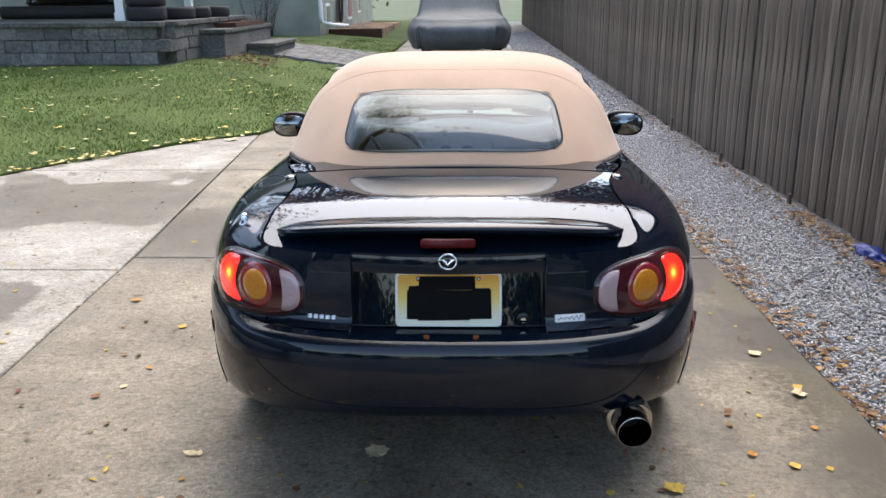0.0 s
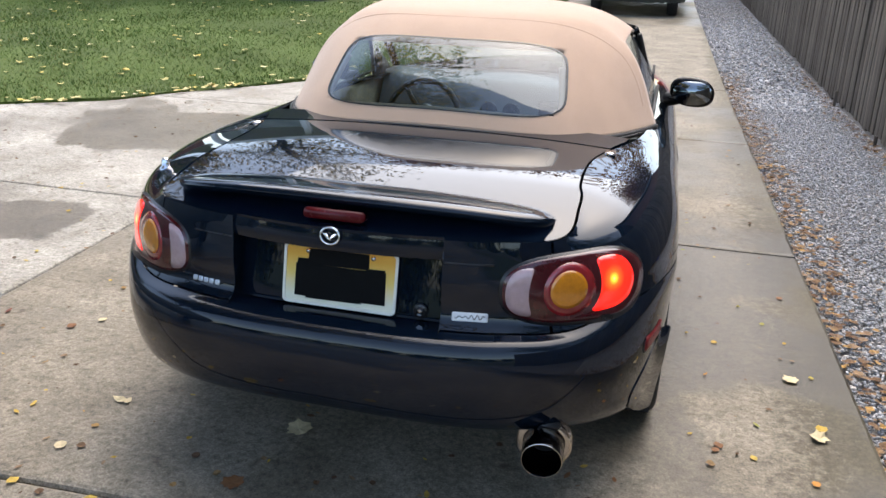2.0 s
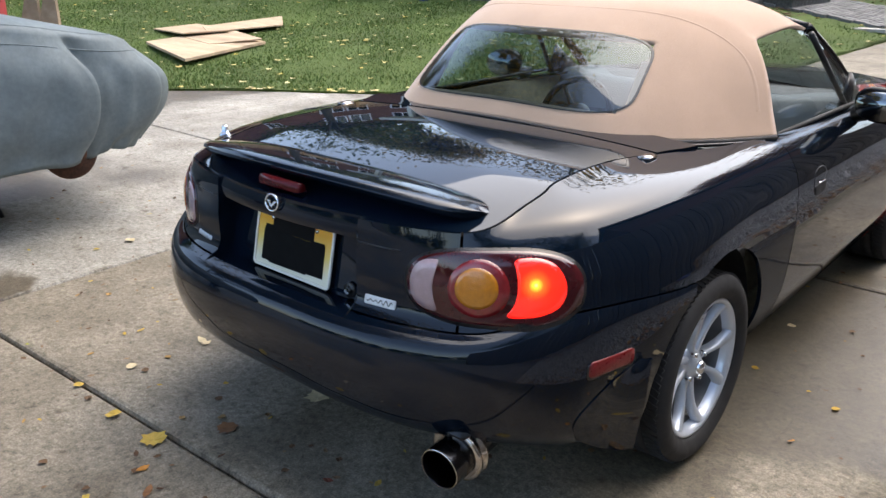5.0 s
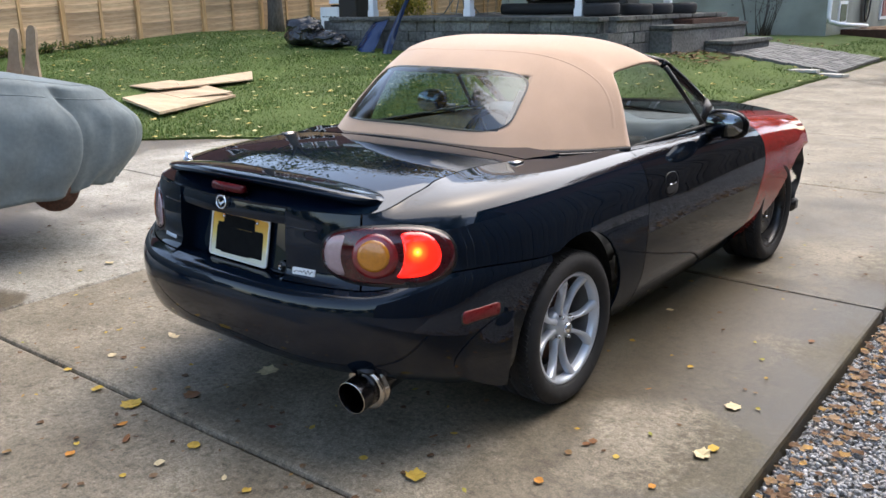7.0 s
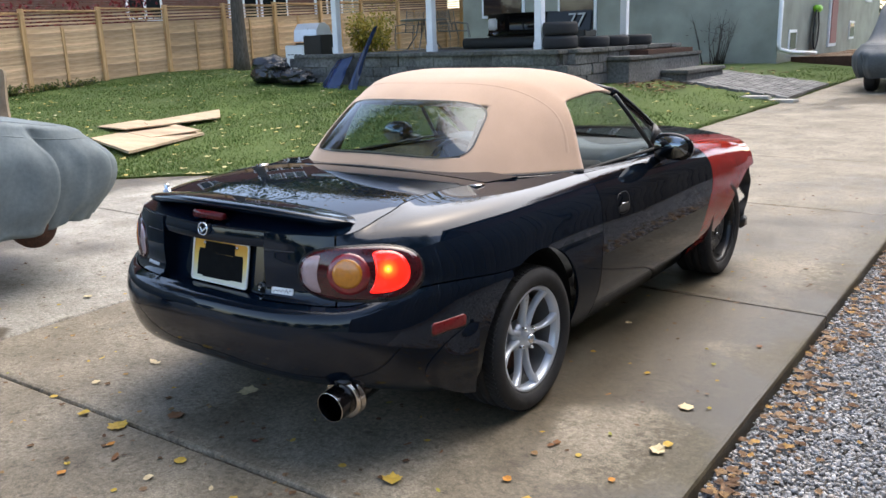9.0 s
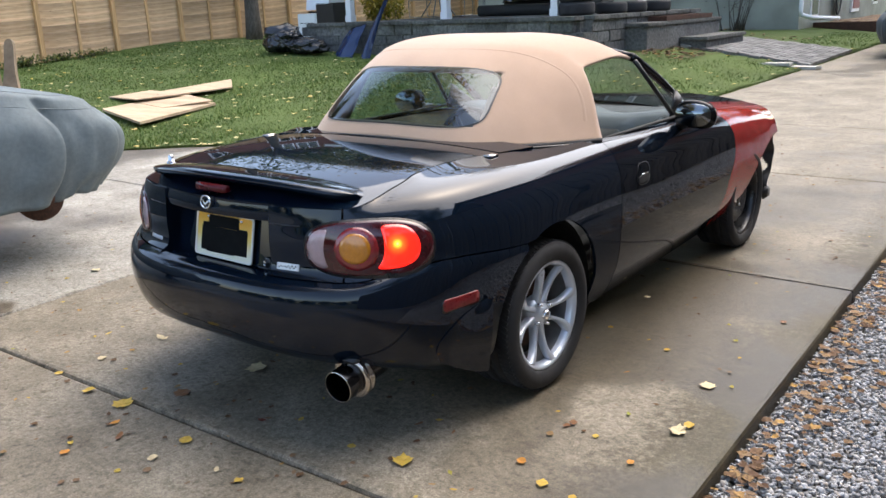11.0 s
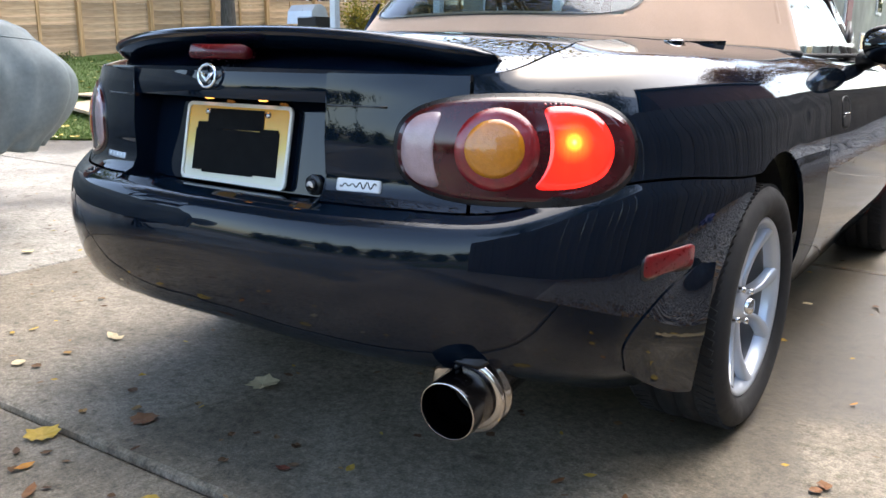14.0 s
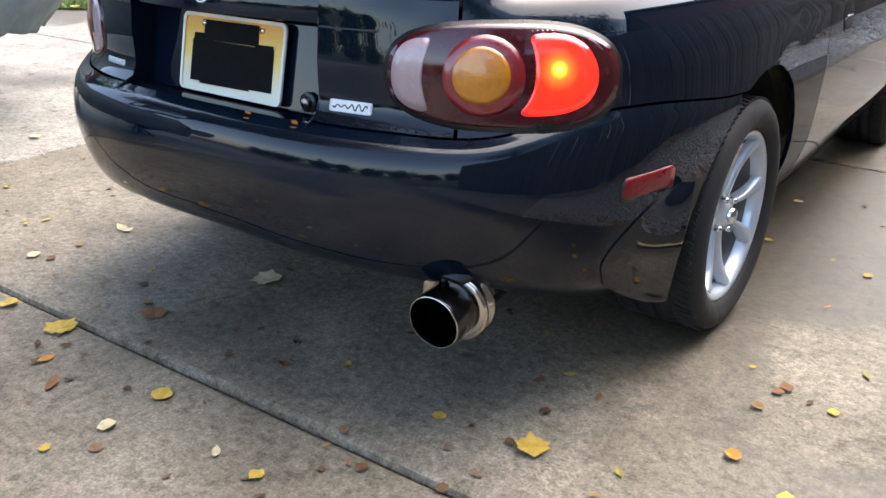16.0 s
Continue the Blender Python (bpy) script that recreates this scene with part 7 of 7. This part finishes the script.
for q in range(5):
    part("seat_slat", boxed(-0.28, 0.28, -0.42 + 0.115 * q, -0.32 + 0.115 * q, 0.36 - 0.02 * q, 0.38 - 0.02 * q, 0.003), CHW, ac, smooth=False)
for sx in (-0.3, 0.3):
    part("front_leg", boxed(sx - 0.02, sx + 0.02, -0.44, -0.34, 0, 0.56, 0.004), CHW, ac, smooth=False)
    part("arm", boxed(sx - 0.07, sx + 0.07, -0.5, 0.25, 0.56, 0.585, 0.004), CHW, ac, smooth=False)
    part("side_rail", boxed(sx - 0.018, sx + 0.018, -0.42, 0.5, 0.22, 0.34, 0.004, Matrix.Rotation(radians(-8), 4, "X")), CHW, ac, smooth=False)
rb = tagged(part("storage_box", boxed(-8.15, -7.5, 1.1, 1.6, 0.0, 0.98, 0.04), plain("red_plastic", (0.30, 0.02, 0.02), 0.5)), "red plastic storage box on the concrete", "box")
part("lid", boxed(-8.18, -7.47, 1.07, 1.63, 0.982, 1.03, 0.015), bpy.data.materials["red_plastic"], rb)

# ---- plants and trees ----
def tree(name, label, at, height, radius, crown_at, mats, count, seed, leaf=0.11, crown_h=0.5):
    """Tapered trunk, forking limbs and a crown of many small leaves in clumps along the limbs' ends."""
    r = np.random.RandomState(seed)
    tr = thing(name, label, "tree", pose(*at))
    bm = bmesh.new()
    lean = r.normal(0, 0.25, 2)
    top = Vector((lean[0], lean[1], height * 0.55))
    tube(bm, [Vector((lean[0] * t * t, lean[1] * t * t, height * 0.55 * t)) for t in np.linspace(0, 1, 8)], [radius * (1.25 - 0.25 * min(1, t * 5) - 0.5 * t) for t in np.linspace(0, 1, 8)], 12)
    part("trunk", bm, BARK, tr)
    tips = []
    c = Vector(crown_at)
    for q in range(11):
        a = 2 * math.pi * q / 11 + r.normal(0, 0.3)
        s0 = top * r.uniform(0.62, 1.0)
        rad = c.z * r.uniform(0.45, 1.0)
        end = Vector((c.x + rad * math.cos(a), c.y + rad * math.sin(a), height * r.uniform(1 - crown_h, 1.0)))
        mid = s0.lerp(end, 0.5) + Vector((r.normal(0, 0.3), r.normal(0, 0.3), 0.06 * height))
        bm = bmesh.new()
        pts = [(1 - t) ** 2 * s0 + 2 * t * (1 - t) * mid + t * t * end for t in [i / 8 for i in range(9)]]
        tube(bm, pts, [radius * 0.36 * (1 - 0.88 * t) for t in np.linspace(0, 1, 9)], 7)
        for k in range(5):
            b0 = pts[3 + k]
            b1 = b0 + Vector((r.normal(0, 0.9), r.normal(0, 0.9), r.normal(0.15, 0.5))) * (0.1 * height)
            tube(bm, [b0, b0.lerp(b1, 0.5) + Vector((0, 0, 0.08)), b1], [radius * 0.10, radius * 0.06, radius * 0.02], 5)
            tips += [b1, b0.lerp(b1, 0.6)]
        tips += pts[5:]
        part("limb", bm, BARK, tr)
    tips = [np.array(t) for t in tips]
    n_ = count
    ctr = np.array([tips[r.randint(len(tips))] for _ in range(n_)]) + r.normal(0, 0.055 * height, (n_, 3)) * np.array([1, 1, 0.7])
    a, bta = r.uniform(0, 6.28, n_), r.uniform(-1.2, 1.2, n_)
    u = np.stack([np.cos(a) * np.cos(bta), np.sin(a) * np.cos(bta), np.sin(bta)], 1)
    w = np.stack([-np.sin(a), np.cos(a), r.normal(0, 0.5, n_)], 1)
    sz = leaf * r.uniform(0.6, 1.3, (n_, 1))
    v = np.stack([ctr - u * sz, ctr - w * sz * 0.5, ctr + u * sz, ctr + w * sz * 0.5], 1).reshape(-1, 3)
    ob = raw_mesh("crown", v, np.arange(4 * n_).reshape(n_, 4), mats, False)
    ob.parent = tr
    return tr


GOLD = islands("golden_leaves", [(0.0, (0.05, 0.06, 0.012)), (0.45, (0.12, 0.10, 0.015)), (0.7, (0.42, 0.24, 0.02)), (1.0, (0.55, 0.34, 0.03))], 0.6, 0.3, 0.35)
GREENL = islands("green_leaves", [(0.0, (0.025, 0.055, 0.012)), (0.6, (0.06, 0.10, 0.02)), (1.0, (0.20, 0.18, 0.03))], 0.6, 0.3, 0.3)
RUSTL = islands("russet_leaves", [(0.0, (0.14, 0.05, 0.02)), (0.6, (0.28, 0.11, 0.03)), (1.0, (0.40, 0.20, 0.05))], 0.6, 0.3, 0.3)
REDL = islands("red_leaves", [(0.0, (0.09, 0.012, 0.015)), (1.0, (0.22, 0.03, 0.03))], 0.6, 0.3, 0.3)
tree("tree", "slim grey-barked tree standing at the cedar fence", (-15.5, 12.25, 0.55), 9.5, 0.20, (0, 0, 3.0), GREENL, 5000, 5)
tree("tree", "golden-leaved tree overhanging the drive", (-6.4, -4.4, -0.1), 9.5, 0.24, (2.9, 2.9, 4.8), GOLD, 24000, 7, 0.072)
tree("tree", "green-leaved tree behind the board fence", (6.0, -4.5, -0.1), 10.5, 0.24, (0, 0, 3.0), GREENL, 8000, 9, 0.07)
tree("tree", "tall green tree behind the board fence", (8.2, -0.6, -0.1), 10.0, 0.28, (0, 0, 3.6), GREENL, 9000, 22, 0.09, 0.75)
tree("tree", "green tree leaning over the drive", (-9.0, -4.6, -0.1), 10.5, 0.24, (3.6, 3.2, 4.0), GREENL, 26000, 41, 0.075)
# next tree is added out of view to block sky mirrored in the bonnet
tree("tree", "unseen russet tree added behind the covered truck to dim the bonnet's reflection", (0.2, 27.5, 0.3), 9.0, 0.2, (0, 0, 3.6), RUSTL, 12000, 43, 0.09, 0.58)
tree("tree", "russet autumn tree behind the board fence", (10.5, 21.5, -0.1), 11.0, 0.28, (0, 0, 3.8), RUSTL, 12000, 24, 0.1, 0.75)
tree("tree", "russet autumn tree beyond the drive's end", (8.0, 31.0, -0.1), 19.0, 0.36, (0, 0, 5.5), RUSTL, 20000, 12, 0.17)
tree("tree", "golden autumn tree behind the house", (-9.0, 40.0, -0.1), 21.0, 0.40, (0, 0, 6.0), RUSTL, 9000, 14, 0.22)
tree("tree", "russet autumn tree behind the cedar fence", (-26.0, 27.0, 0.0), 19.0, 0.36, (0, 0, 5.5), GOLD, 10000, 16, 0.2)
tree("tree", "thinly leaved tall tree behind the patio", (-17.0, 31.0, 0.0), 24.0, 0.40, (0, 0, 6.5), GOLD, 7000, 61, 0.17, 0.7)
tree("tree", "green tree behind the cedar fence", (-29.0, 7.0, 0.0), 16.0, 0.32, (0, 0, 5.0), GREENL, 9000, 18, 0.18)
tree("tree", "dark evergreen-toned tree at the garden's end", (-5.5, 38.0, -0.1), 10.0, 0.3, (0, 0, 4.0), GREENL, 9000, 20, 0.2, 0.85)


def shrub(name, label, at, size, mats, count, seed, leaf):
    r = np.random.RandomState(seed)
    sh = thing(name, label, "shrub", pose(*at))
    bm = bmesh.new()
    ends = []
    for q in range(16):
        a = r.uniform(0, 6.28)
        e = Vector((size[0] * 0.8 * math.cos(a) * r.rand() ** 0.5, size[1] * 0.8 * math.sin(a) * r.rand() ** 0.5, size[2] * r.uniform(0.5, 1.0)))
        root = Vector((e.x * 0.45, e.y * 0.45, 0))
        bend = root.lerp(e, 0.5) + Vector((r.normal(0, 0.08), r.normal(0, 0.05), 0.05))
        tube(bm, [root, bend, e], [0.016, 0.010, 0.003], 5)
        for k in range(2):
            twig = bend.lerp(e, 0.3 + 0.3 * k)
            tube(bm, [twig, twig + Vector((r.normal(0, 0.16), r.normal(0, 0.1), 0.14)) * size[2] * 0.7], [0.006, 0.002], 4)
        ends += [np.array(e * k) for k in (0.6, 0.8, 1.0)]
    part("stem_cluster", bm, BARK, sh)
    if count:
        c = np.array([ends[r.randint(len(ends))] for _ in range(count)]) + r.normal(0, 0.16, (count, 3)) * np.array(size)
        c[:, 2] = np.maximum(c[:, 2], 0.03)
        a, bta = r.uniform(0, 6.28, count), r.uniform(-1.2, 1.2, count)
        u = np.stack([np.cos(a) * np.cos(bta), np.sin(a) * np.cos(bta), np.sin(bta)], 1)
        w = np.stack([-np.sin(a), np.cos(a), r.normal(0, 0.5, count)], 1)
        sz = leaf * r.uniform(0.6, 1.3, (count, 1))
        v = np.stack([c - u * sz, c - w * sz * 0.5, c + u * sz, c + w * sz * 0.5], 1).reshape(-1, 3)
        ob = raw_mesh("foliage", v, np.arange(4 * count).reshape(count, 4), mats, False)
        ob.parent = sh
    return sh


shrub("shrub", "yellow-green leafy shrub behind the patio", (-14.3, 16.2, 0.75), (0.95, 0.8, 1.35), islands("yellow_green_leaves", [(0, (0.08, 0.10, 0.015)), (1, (0.34, 0.26, 0.03))], 0.6, 0.3, 0.3), 3200, 3, 0.05)
shrub("shrub", "bare twiggy shrub against the stucco wall", (-5.6, 20.2, 0.5), (1.0, 0.35, 1.5), BARK, 60, 6, 0.03)
for i, (x, y, s_) in enumerate(((-18.6, 4.5, 1.5), (-18.8, 7.5, 1.7), (-18.9, 10.8, 1.6))):
    shrub("shrub", "dark red-leaved shrub showing over the cedar fence", (x, y, -0.12), (1.5, 1.8, 2.65 + 0.1 * s_), REDL, 2600, 30 + i, 0.07)

for i in range(9):
    shrub("weeds", "low dark green weeds at the cedar fence's foot", (FX + 0.32, 1.2 + 0.85 * i, base(1.2 + 0.85 * i) - 0.02), (0.30, 0.55, 0.24), GREENL, 420, 80 + i, 0.035)
# neighbour's brick house behind the fence
nb_h = thing("brick_house", "red-brown brick house with white windows behind the fence", "house")
part("wall", boxed(-24.5, -24.0, 3.0, 33.0, 0.0, 8.0), BRICK, nb_h, smooth=False)
part("roof", boxed(-27.0, -23.6, 2.6, 33.4, 8.005, 8.3, 0.03), DARK, nb_h, smooth=False)
for y, z in [(y, z) for z in (2.35, 5.4) for y in (9.0, 15.2, 19.6, 21.2, 24.2, 25.8)]:
    w = part("window", boxed(-24.0, -23.94, y - 0.72, y + 0.72, z, z + 1.75, 0.004), WHITEPAINT, nb_h, smooth=False)
    for k in (-0.34, 0.34):
        part("pane", boxed(-23.938, -23.925, y + k - 0.28, y + k + 0.28, z + 0.1, z + 1.65), WINGLASS, w, smooth=False)
for q in range(26):
    part("brick_course", boxed(-23.998, -23.990, 3.0, 33.0, 2.0 + 0.075 * q, 2.006 + 0.075 * q), MORTAR, nb_h, smooth=False)
# unseen brick block added behind the board fence, darkens what the door glass mirrors
sh_ = thing("side_house", "unseen brown brick block added behind the board fence to darken reflections", "house")
part("wall", boxed(4.7, 9.0, 2.8, 18.0, -0.13, 5.2), BRICK, sh_, smooth=False)
part("roof", boxed(4.4, 9.3, 2.5, 18.3, 5.205, 5.5, 0.03), DARK, sh_, smooth=False)
# asphalt strip added out of view, lightens what the plate recess mirrors
tagged(part("road", boxed(-60, 60, -18.5, -11.0, -0.2, -0.10), grained("asphalt", (0.045, 0.045, 0.046), (0.085, 0.084, 0.082), 60, 0.85, 0.4, 0.004, coords="World"), smooth=False), "unseen grey asphalt strip added behind the camera to lighten reflections", "road", kind="structure")
# unseen hedge added behind the camera's way, hides bright horizon from the bumper
for i in range(9):
    shrub("hedge", "unseen dark green hedge added behind the camera to darken the bumper's reflection", (-16.0 + 4.0 * i, -21.0 + 0.5 * (i % 2), -0.13), (2.6, 1.4, 2.3 + 0.3 * (i % 3)), GREENL, 3000, 120 + i, 0.16)
